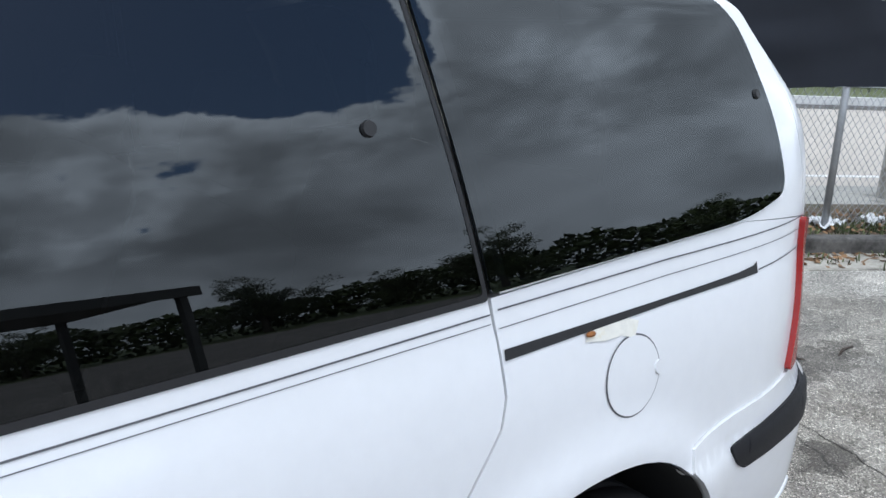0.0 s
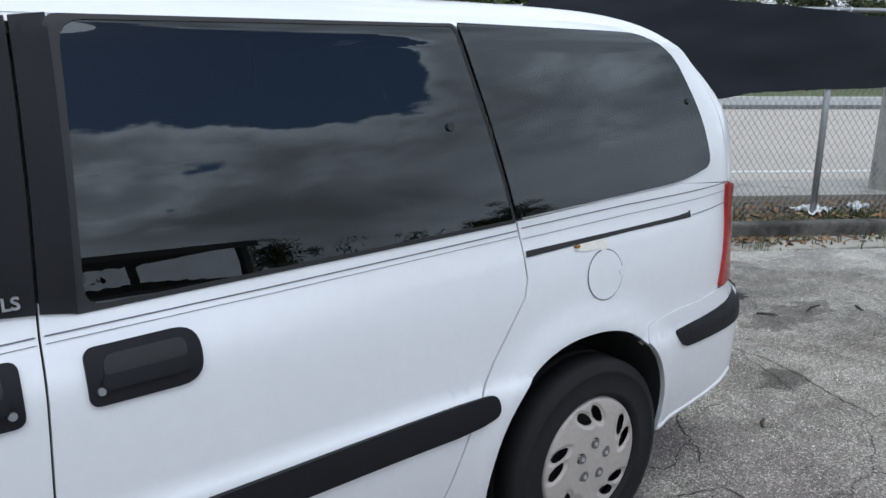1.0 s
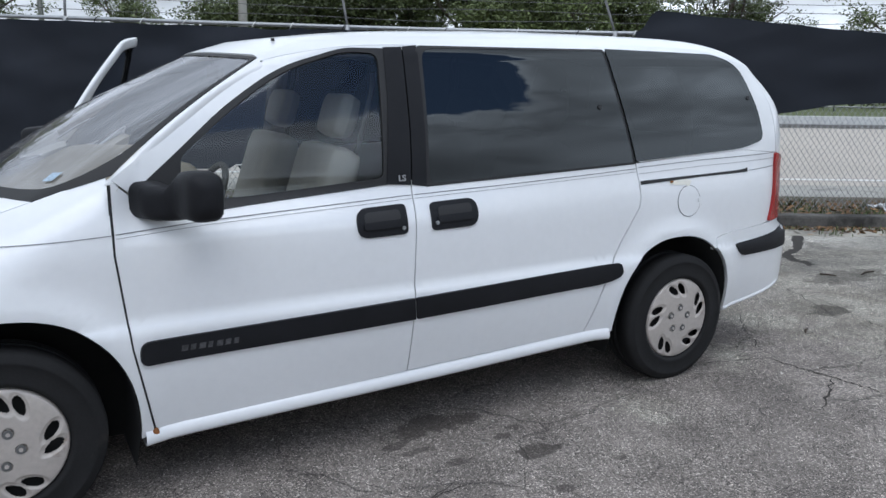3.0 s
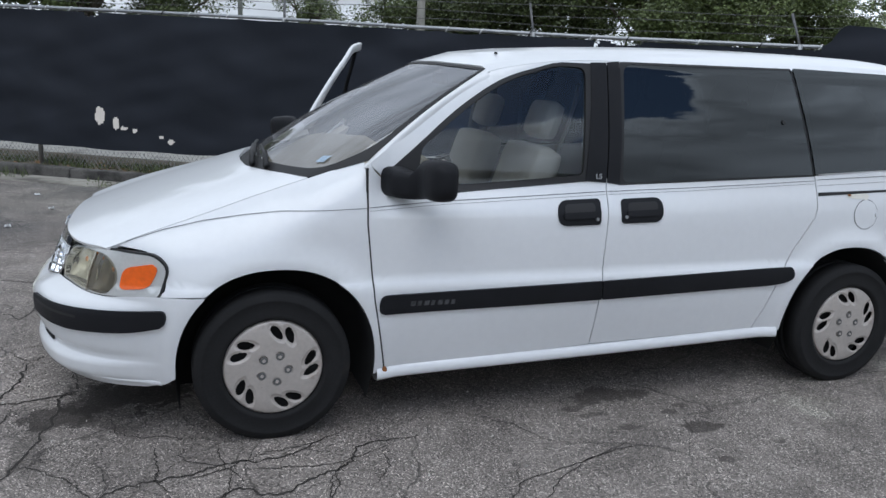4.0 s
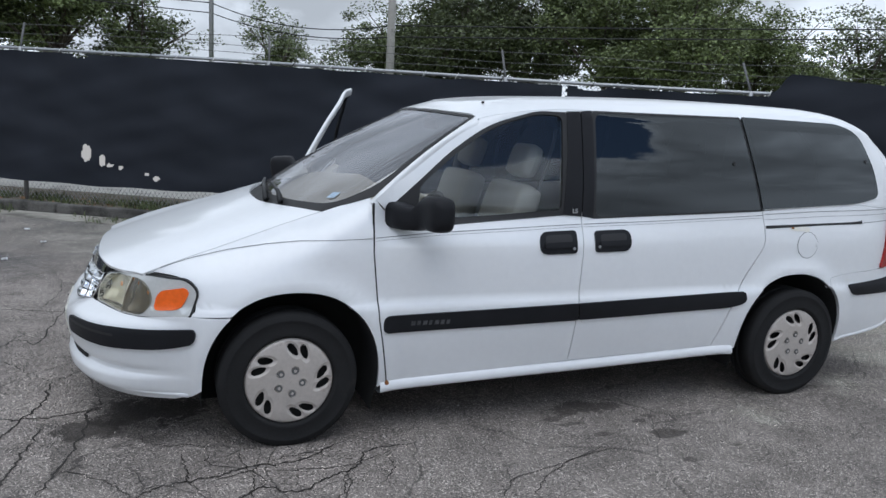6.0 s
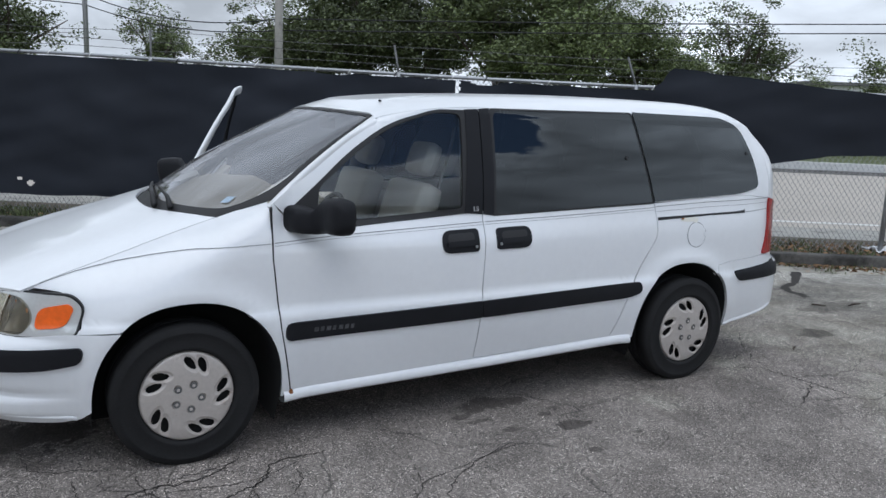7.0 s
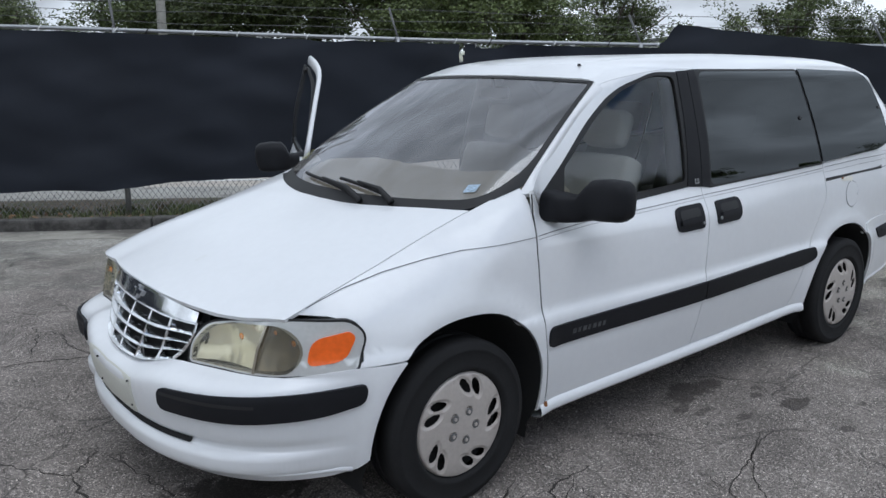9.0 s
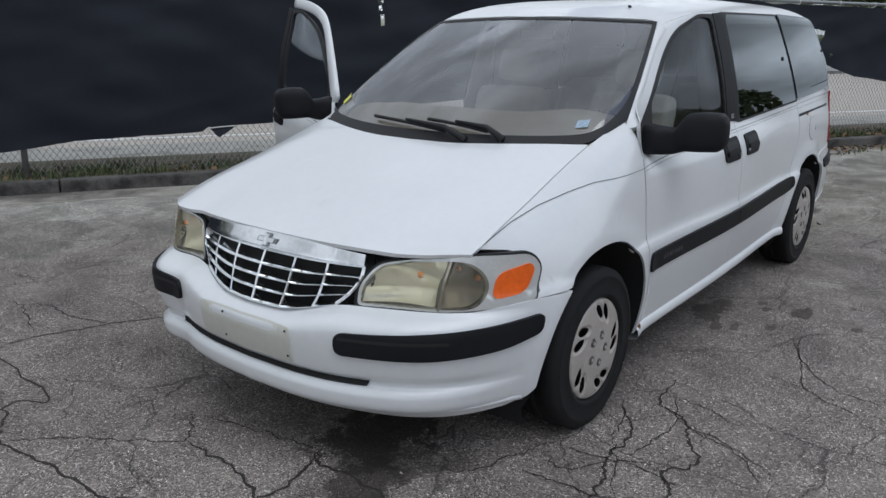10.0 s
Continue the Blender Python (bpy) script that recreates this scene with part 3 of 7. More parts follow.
def screen(s0, s1, low, high, holes, label, phase):
    """A sheet of fabric tied to the fence, wrinkled, with torn holes."""
    step = 0.02
    ns = int((s1 - s0) / step)
    verts, faces = [], []
    rows = 96
    for i in range(ns + 1):
        s = s0 + (s1 - s0) * i / ns
        lo, hi = low(s), high(s)
        lo += 0.008 * abs(math.sin(s * 2.6 + phase)) + 0.008 * noise.noise((s * 1.8, phase, 0)) + 0.005 * noise.noise((s * 9, phase, 2))
        hi -= 0.014 * abs(math.sin(s * 5.2 + phase)) * (0.4 + noise.noise((s * 0.7, 3, phase)) ** 2 * 3)
        for j in range(rows + 1):
            z = lo + (hi - lo) * j / rows
            sag = 0.045 * noise.noise((s * 0.8, z * 1.3, phase)) + 0.035 * noise.noise((s * 1.3 + z * 2.2, z * 2.4 - s * 0.6, phase + 4)) + 0.016 * noise.noise((s * 1.1 - z * 4.5, s * 0.5, phase + 8))
            sag += 0.012 * math.exp(-((z - lo) / 0.25) ** 2) * math.sin(s * 4 + 2 * noise.noise((s, 0, phase)))
            verts.append(fp(s, FN - 0.06 + sag, z))
    for i in range(ns):
        for j in range(rows):
            s = s0 + (s1 - s0) * (i + 0.5) / ns
            z = low(s) + (high(s) - low(s)) * (j + 0.5) / rows
            if any(((s - a) / w) ** 2 + ((z - b) / h) ** 2 < 1 + (0.7 if w < 0.2 else 0.25) * noise.noise((s * 19, z * 19, a)) for a, b, w, h in holes):
                continue
            k = i * (rows + 1) + j
            faces.append((k, k + 1, k + rows + 2, k + rows + 1))
    sheet = tagged(part("privacy_screen", from_lists(verts, faces), SCREEN), label, "fence screen", "fence screens")
    tie_rnd = random.Random(int(phase * 10))
    s = max(s0, -11.5) + 0.2
    while s < min(s1, 12.5):
        bm = bmesh.new()
        tube(bm, [fp(s + 0.02 * math.sin(a), FN + 0.032 * math.cos(a), RAIL(s) - 0.012 + 0.036 * math.sin(a)) for a in np.linspace(-0.4, 5.4, 9)], 0.006, 4)
        part("cable_tie", bm, WHITE_LINE if tie_rnd.random() < 0.6 else SEAL, sheet)
        s += tie_rnd.uniform(0.3, 0.75)
    return sheet


screen(-18, -4.62, BOTTOM, lambda s: RAIL(s) - 0.02, [(-4.6, 0.55, 0.32, 0.42), (-4.6, 1.85, 0.06, 0.3), (-4.6, 1.1, 0.05, 0.2)], "black mesh fabric sheet tied to the fence, torn at its edge", 0.3)
torn = screen(-4.45, 6.0, BOTTOM, lambda s: RAIL(s) - 0.03,
       [(-2.56, 0.8, 0.07, 0.11), (-2.33, 0.7, 0.04, 0.075), (-2.22, 0.64, 0.045, 0.03), (-2.08, 0.61, 0.03, 0.025), (-1.72, 0.55, 0.03, 0.02), (-1.58, 0.5, 0.05, 0.03), (3.92, 1.935, 0.16, 0.03), (3.6, 1.86, 0.03, 0.1), (3.62, 1.66, 0.025, 0.06), (-2.6, 2.04, 0.1, 0.025)],
       "torn black mesh fabric sheet tied to the fence", 3.1)
# a corner of the hem is torn loose and hangs down, its pale tape still stretched above it
nu, nv = 12, 8
flap_v, flap_f = [], []
for i in range(nu + 1):
    for j in range(nv + 1):
        a, b = i / nu, j / nv
        drop = 0.115 * b * max(0.02, 1 - abs(a - 0.32) / (0.32 if a < 0.32 else 0.68)) ** 0.8
        flap_v.append(fp(1.685 + 0.275 * a + 0.01 * b, FN - 0.075 - 0.05 * b * math.sin(2.5 * a + 0.4), 0.552 + 0.012 * a - drop + 0.004 * noise.noise((a * 9, b * 5, 1))))
for i in range(nu):
    for j in range(nv):
        k = i * (nv + 1) + j
        flap_f.append((k, k + nv + 1, k + nv + 2, k + 1))
part("torn_corner", from_lists(flap_v, flap_f), SCREEN, torn)
bm = bmesh.new()
tube(bm, [fp(1.67, FN - 0.09, 0.5), fp(1.69, FN - 0.09, 0.545), fp(1.72, FN - 0.1, 0.541), fp(1.82, FN - 0.1, 0.55), fp(1.97, FN - 0.09, 0.556)], 0.007, 5)
part("hem_tape", bm, WHITE_LINE, torn, "pale frayed tape")
screen(5.9, 16, BOTTOM, table([(5.7, 1.93), (5.95, 2.0), (6.08, 2.17), (6.3, 2.18), (7.7, 2.05), (8.9, 1.96), (9.5, 1.94), (12, 1.9), (16, 1.9)]),
       [(9.9, 1.5, 0.12, 0.09), (10.0, 1.53, 0.08, 0.07), (10.2, 1.26, 0.03, 0.03)], "black mesh fabric sheet pulled up above the top rail", 7.7)

# pole, litter and weeds behind the kerb
bm = bmesh.new()
base = fp(10.7, 1.85)
rings = [(0.0, 0.25), (0.4, 0.24), (4.0, 0.2), (11.0, 0.14)]
vs = [[bm.verts.new(base + Vector((r * cx, r * cy, z))) for cx, cy in ((-1, -0.8), (-0.8, -1), (0.8, -1), (1, -0.8), (1, 0.8), (0.8, 1), (-0.8, 1), (-1, 0.8))] for z, r in rings]
for a, b in zip(vs, vs[1:]):
    for k in range(8):
        bm.faces.new((a[k], a[(k + 1) % 8], b[(k + 1) % 8], b[k]))
bm.faces.new(vs[-1])
tagged(part("utility_pole", bm, CONCRETE, smooth=False), "square tapered concrete pole behind the fence", "pole", "poles")
# ---- van ----
MID = 0.915
van = thing("minivan", "white older minivan with its far front door open", "van")

PLAN = np.array(curve_through([(-1.005, MID), (-0.99, 0.66), (-0.94, 0.45), (-0.84, 0.25), (-0.68, 0.11), (-0.43, 0.022), (-0.15, 0.0), (0.3, 0.0), (1.5, 0.0), (2.8, 0.0),
                               (3.35, 0.005), (3.67, 0.025), (3.87, 0.063), (3.995, 0.14), (4.07, 0.27), (4.1, 0.5), (4.105, MID)], 14))
LENGTH = np.r_[0, np.cumsum(np.hypot(*np.diff(PLAN, axis=0).T))]
DIRS = np.gradient(PLAN, LENGTH, axis=0)
DIRS[0], DIRS[-1] = (0, -1), (0, 1)
DIRS /= np.hypot(*DIRS.T)[:, None]

SIDE = table([(0.15, 0.09), (0.22, 0.06), (0.3, 0.035), (0.45, 0.004), (0.56, -0.01), (0.63, -0.016), (0.665, -0.014), (0.69, -0.004), (0.73, -0.002), (0.9, 0.003), (1.0, 0.016), (1.08, 0.034), (1.15, 0.0441), (1.25, 0.0619), (1.35, 0.0837), (1.45, 0.1095), (1.55, 0.1393), (1.61, 0.159), (1.65, 0.178), (1.7, 0.24)])
NOSE = table([(0.15, 0.2), (0.22, 0.12), (0.25, 0.07), (0.28, 0.035), (0.3, 0.016), (0.335, 0.01), (0.352, 0.014), (0.366, 0.04), (0.395, 0.042), (0.41, 0.022), (0.45, 0.01), (0.5, 0.002), (0.56, 0.0), (0.588, 0.012), (0.608, 0.045), (0.625, 0.095), (0.64, 0.106), (0.72, 0.117), (0.785, 0.142), (0.85, 0.178), (1.0, 0.3)])


def dip(s):
    """How far the bumper's top sinks below the grille."""
    return 0.045 * (1 - smoothstep(0.12, 0.46, abs(s)))


TAIL = table([(0.15, 0.1), (0.3, 0.03), (0.4, 0.0), (0.68, 0.0), (0.74, 0.05), (1.0, 0.07), (1.15, 0.06), (1.3, 0.075), (1.4, 0.11), (1.5, 0.19), (1.56, 0.265), (1.6, 0.32), (1.66, 0.4), (1.7, 0.5)])
TOP = 1.745
ROOF_Z = table([(0.5, 1.4), (0.75, 1.555), (0.87, 1.606), (0.97, 1.642), (1.115, 1.675), (1.5, 1.716), (2.2, 1.743), (2.9, 1.745), (3.4, 1.735), (3.62, 1.715), (3.75, 1.69), (3.85, 1.65), (4.2, 1.4)])


def s_of_x(x):
    return float(np.interp(x, PLAN[:, 0], LENGTH))


def s_of_y(y, rear=False):
    """Arc length of the plan curve at a distance y across, in front (or behind)."""
    k = len(PLAN) // 2
    if rear:
        return float(np.interp(y, PLAN[k:, 1], LENGTH[k:]))
    return float(np.interp(-y, -PLAN[: k + 1, 1], LENGTH[: k + 1]))


S_F0, S_F1, S_R0, S_R1 = s_of_x(-0.38), s_of_y(0.36), s_of_x(3.56), s_of_y(0.22, True)


def rise(x, z):
    """How far the upper body is lowered by the roof's slope."""
    return (ROOF_Z(x) - TOP) * smoothstep(1.25, 1.68, z) * (1 - smoothstep(0.95, 1.35, x) * (1 - smoothstep(3.2, 3.6, x)))


def flare(x, z):
    """Swelling of the skin round the wheel openings."""
    out = 0.0
    for cx, cz, rx, rz in ((0.02, 0.28, 0.42, 0.475), (3.01, 0.33, 0.388, 0.43)):
        d = (abs((x - cx) / rx) ** 2.3 + abs((z - cz) / rz) ** 2.3) ** (1 / 2.3) - 1
        if -0.2 < d < 0.6 and z > 0.2:
            out += 0.02 * math.exp(-((d - 0.02) / 0.15) ** 2)
    return out


def proud(x, y):
    """How far the far front corner of the body stands forward."""
    return 0.08 * smoothstep(1.36, 1.62, y) * (1 - smoothstep(-0.5, 0.0, x))


def wrap(s, z):
    """The body's skin by arc length from the nose's middle and by height; s below zero is the far side."""
    sign, s = (1, s) if s >= 0 else (-1, -s)
    s = min(s, LENGTH[-1])
    x, y = np.interp(s, LENGTH, PLAN[:, 0]), np.interp(s, LENGTH, PLAN[:, 1])
    dx, dy = np.interp(s, LENGTH, DIRS[:, 0]), np.interp(s, LENGTH, DIRS[:, 1])
    f, r = smoothstep(S_F0, S_F1, s), smoothstep(S_R0, S_R1, s)
    inset = SIDE(z - rise(x, z)) * (1 - f) * (1 - r) + NOSE(z + dip(s) * smoothstep(0.47, 0.57, z) * (1 - smoothstep(0.64, 0.78, z))) * f + TAIL(z) * r
    if -0.6 < x < 3.6:
        inset -= flare(x, z) * (1 - f)
    inset += 0.028 * smoothstep(1.6, 2.6, x) * smoothstep(1.0, 1.7, z) * (1 - f) * (1 - r)
    p = Vector((x - dy * inset, y + dx * inset, z))
    if 0.5 < x < 2.5:
        # the doors bow outwards between the wheels
        along = 0.036 * math.cos(math.pi / 2 * (x - 1.5)) ** 2 * (0.45 + 0.55 * smoothstep(0.3, 0.8, z))
        bow = along * (1 - smoothstep(0.94, 1.12, z))
        p += Vector((-along * (x + 0.65) / 3.56, -bow, bow * (1.63 - z) / 3.56 * smoothstep(0.4, 0.8, z)))
    if 0.3 < x < 3.0:
        # the side windows stand in behind the doors' shoulder
        tuck = 0.062 * smoothstep(0.95, 1.12, z) * (1 - smoothstep(0.6, 1.6, x)) * smoothstep(0.38, 0.5, x) + 0.018 * smoothstep(1.15, 1.6, z) * smoothstep(0.7, 1.3, x) * (1 - smoothstep(1.3, 2.9, x))
        p += Vector((0.6 * tuck * (x + 0.65) / 3.56, tuck, -tuck * (1.63 - z) / 3.56))
    if sign < 0:
        p.y = 2 * MID - p.y
        p.x -= proud(p.x, p.y)
    return p


def side(x, z):
    return wrap(s_of_x(x), z)


def far(fn):
    def mirrored(u, v):
        p = fn(u, v)
        y = 2 * MID - p.y
        return Vector((p.x - proud(p.x, y), y, p.z))
    return mirrored


def sx(points):
    """Side outline (x, z) as arc length and height."""
    return [(s_of_x(p[0]), *p[1:]) for p in points]


ARCHES = ((0.02, 0.28, 0.42, 0.475), (3.01, 0.33, 0.388, 0.43))
ROUND = 2.3


def arch(k, a0, a1, n=24, grow=0.0):
    """Edge of a wheel opening, a little squarer than an ellipse."""
    cx, cz, rx, rz = ARCHES[k]
    out = []
    for i in range(n + 1):
        c, s = math.cos(radians(a0 + (a1 - a0) * i / n)), math.sin(radians(a0 + (a1 - a0) * i / n))
        q = (abs(c) ** ROUND + abs(s) ** ROUND) ** (-1 / ROUND)
        out.append((cx + (rx + grow) * c * q, cz + (rz + grow) * s * q))
    return out


def arc(cx, cz, rx, rz, a0, a1, n=24):
    return [(cx + rx * math.cos(radians(a0 + (a1 - a0) * k / n)), cz + rz * math.sin(radians(a0 + (a1 - a0) * k / n))) for k in range(n + 1)]


S_END = float(LENGTH[-1])


def eave(s):
    """Height of the roof's edge along the body."""
    x = float(np.interp(s, LENGTH, PLAN[:, 0]))
    return 1.652 + 0.75 * (ROOF_Z(x) - TOP) * smoothstep(1.6, 0.9, x) - 0.058 * smoothstep(3.3, 3.9, x)


def lifted(points):
    """Side outline (x, z) with the upper edge behind the screen raised to the roof's shoulder."""
    return [(p[0], p[1] + 0.035 * smoothstep(1.42, 1.57, p[1]) * smoothstep(0.95, 1.35, p[0]) * (1 - smoothstep(3.35, 3.6, p[0])), *p[2:]) for p in points]


# shut line between hood and wing, and the hood's crown
HOOD_Y = table([(-0.78, 0.2), (-0.64, 0.15), (-0.4, 0.15), (-0.1, 0.158), (0.18, 0.162), (0.4, 0.165)])
HOOD_Z = table([(-0.78, 0.775), (-0.64, 0.826), (-0.5, 0.88), (-0.27, 0.958), (-0.03, 1.043), (0.18, 1.112), (0.4, 1.175)])
CREST = table([(-0.95, 0.765), (-0.88, 0.812), (-0.8, 0.845), (-0.7, 0.882), (-0.5, 0.95), (-0.2, 1.043), (-0.06, 1.088), (0.1, 1.13), (0.4, 1.19)])


def fender(x, z):
    """Front wing, rolling over to the hood's shut line."""
    p = side(x, z)
    k = min(1.0, max(0.0, (x - 0.19) / 0.21))
    top = HOOD_Z(x) if x < 0.19 else 1.118 + 0.062 * k
    goal = HOOD_Y(min(x, 0.19)) * (1 - k) + 0.12 * k
    t = min(1.2, max(0.0, (z - (top - 0.26)) / 0.26))
    return Vector((p.x, p.y + (goal - p.y) * t ** (2.4 + 3.6 * smoothstep(0.0, 0.4, x)), z))


def hood_at(x, y):
    d = abs(y - MID) / (MID - HOOD_Y(x))
    return Vector((x - proud(x, y), y, CREST(x) - (CREST(x) - HOOD_Z(x)) * (0.4 * d ** 2 + 0.6 * d ** 5)))


def both(name, outline, fn, mat, parent, **k):
    return panel(name, outline, fn, mat, parent, **k), panel(name, outline, far(fn), mat, parent, **k)


edge = [(x, HOOD_Y(x) + 0.0012) for x in np.linspace(-0.64, 0.165, 14)]
half = curve_through([(-0.846, MID), (-0.838, 0.66), (-0.806, 0.45), (-0.742, 0.29), edge[0]], 8) + edge[1:] + curve_through([edge[-1], (0.12, 0.24), (0.02, 0.45), (-0.045, 0.68), (-0.06, MID)], 6)[1:]
half = [(float(p[0]), float(p[1])) for p in half]
full = half + [(x, 2 * MID - y) for x, y in half[::-1][1:-1]]
panel("hood", full, hood_at, PAINT, van, step=0.06)

ARCH_F = arch(0, -4, 131)
wing = [(x, HOOD_Z(x) - 0.0018) for x in np.linspace(-0.61, 0.165, 16)] + [(0.29, 1.149), (0.398, 1.182), (0.3915, 1.1), (0.3905, 0.93), (0.4225, 0.6), (0.4845, 0.262), (0.438, 0.25)] + ARCH_F + [(-0.45, 0.652), (-0.42, 0.675), (-0.412, 0.75), (-0.43, 0.8), (-0.5, 0.822)]
wings = both("front_wing", wing, fender, PAINT, van, step=0.04, depth=0.03)


def outline_strip(line, width):
    """A thin closed outline along a line of (x, z)."""
    up = [(x, z + width / 2) for x, z in line]
    return up + [(x, z - width / 2) for x, z in line[::-1]]


def stripe(line, width, fn, parent, mat, lift=0.0022, use=sx):
    return panel("pinstripe", use(outline_strip(line, width)), fn, mat, parent, step=0.09, depth=0, lift=lift)


for w, fn in zip(wings, (fender, far(fender))):
    stripe([(-0.58, 0.852), (-0.42, 0.9), (-0.265, 0.937), (-0.1, 0.965), (0.05, 0.983), (0.39, 0.998)], 0.0022, fn, w, STRIPE, use=list)


# dark strip just under the skin along the door gap
shut = [(0.3985, 1.165), (0.393, 0.93), (0.425, 0.6), (0.486, 0.27)]
for fn in (side, far(side)):
    panel("shut_line", [(x - 0.006, z) for x, z in shut] + [(x + 0.012, z) for x, z in shut[::-1]], fn, SEAL, van, "dark strip in the door gap", step=0.06, depth=0, lift=-0.003)


def label_text(body, size, mat, parent, m, name="lettering", bold=0.0):
    cu = bpy.data.curves.new(name, "FONT")
    cu.body, cu.size, cu.extrude, cu.align_x, cu.align_y, cu.offset = body, size, 0.002, "CENTER", "CENTER", bold
    tmp = bpy.data.objects.new(name, cu)
    me = bpy.data.meshes.new_from_object(tmp)
    bpy.data.objects.remove(tmp)
    bpy.data.curves.remove(cu)
    me.transform(m)
    me.materials.clear()
    me.materials.append(mat)
    ob = new(name, me)
    ob.parent = parent
    return ob


def on_side(fn, x, z, lift):
    """A pose on the van's side, x to the rear and y up."""
    s, e = s_of_x(x), 0.004
    p, u, v = fn(s, z), fn(s + e, z) - fn(s - e, z), fn(s, z + e) - fn(s, z - e)
    u.normalize()
    n = u.cross(v).normalized()
    if n.dot(p - Vector((p.x, MID, p.z))) < 0 and fn is wrap:
        n = -n
    v = n.cross(u)
    m = Matrix((u, v, n)).transposed().to_4x4()
    m.translation = p + n * lift
    return m


def handle(fn, door, x0, x1, z0, z1, blunt_right):
    """Recessed black pull with a grip bar and a key cylinder."""
    r0, r1 = (0.055, 0.022) if blunt_right else (0.022, 0.055)
    out = rounded([(x0, z0, r0), (x0, z1, r0), (x1, z1 + 0.008, r1), (x1, z0 + 0.004, r1)], 0.03, 6)
    cup = panel("door_handle", sx(out), fn, BLACK, door, "black plastic pull handle", step=0.04, lift=0.007, depth=0.012)
    ins = rounded([(x0 + 0.03, (z0 + z1) / 2 - 0.005, 0.02), (x0 + 0.035, z1 - 0.018, 0.02), (x1 - 0.03, z1 - 0.012, 0.02), (x1 - 0.03, (z0 + z1) / 2, 0.02)], 0.02)
    panel("finger_recess", sx(ins), fn, SEAL, cup, step=0.05, lift=0.0085, depth=0.001)
    zm = (z0 + z1) / 2 - 0.012
    bar = rounded([(x0 + 0.025, zm - 0.014, 0.012), (x0 + 0.025, zm + 0.012, 0.012), (x1 - 0.025, zm + 0.018, 0.012), (x1 - 0.025, zm - 0.01, 0.012)], 0.01)
    panel("grip", sx(bar), fn, BLACK, cup, step=0.05, lift=0.016, depth=0.012)
    kx = x1 - 0.022 if blunt_right else x0 + 0.022
    bm = bmesh.new()
    bmesh.ops.create_cone(bm, cap_ends=True, segments=14, radius1=0.0085, radius2=0.0075, depth=0.006, matrix=on_side(fn, kx, z0 + 0.03, 0.011))
    part("key_lock", bm, GALV, cup, "small metal key lock", smooth=False)


def door_moulding(fn, door, pts):
    return panel("side_moulding", sx(rounded(pts, 0.02)), fn, BLACK, door, "black plastic rubbing strip", step=0.05, lift=0.011, depth=0.013)


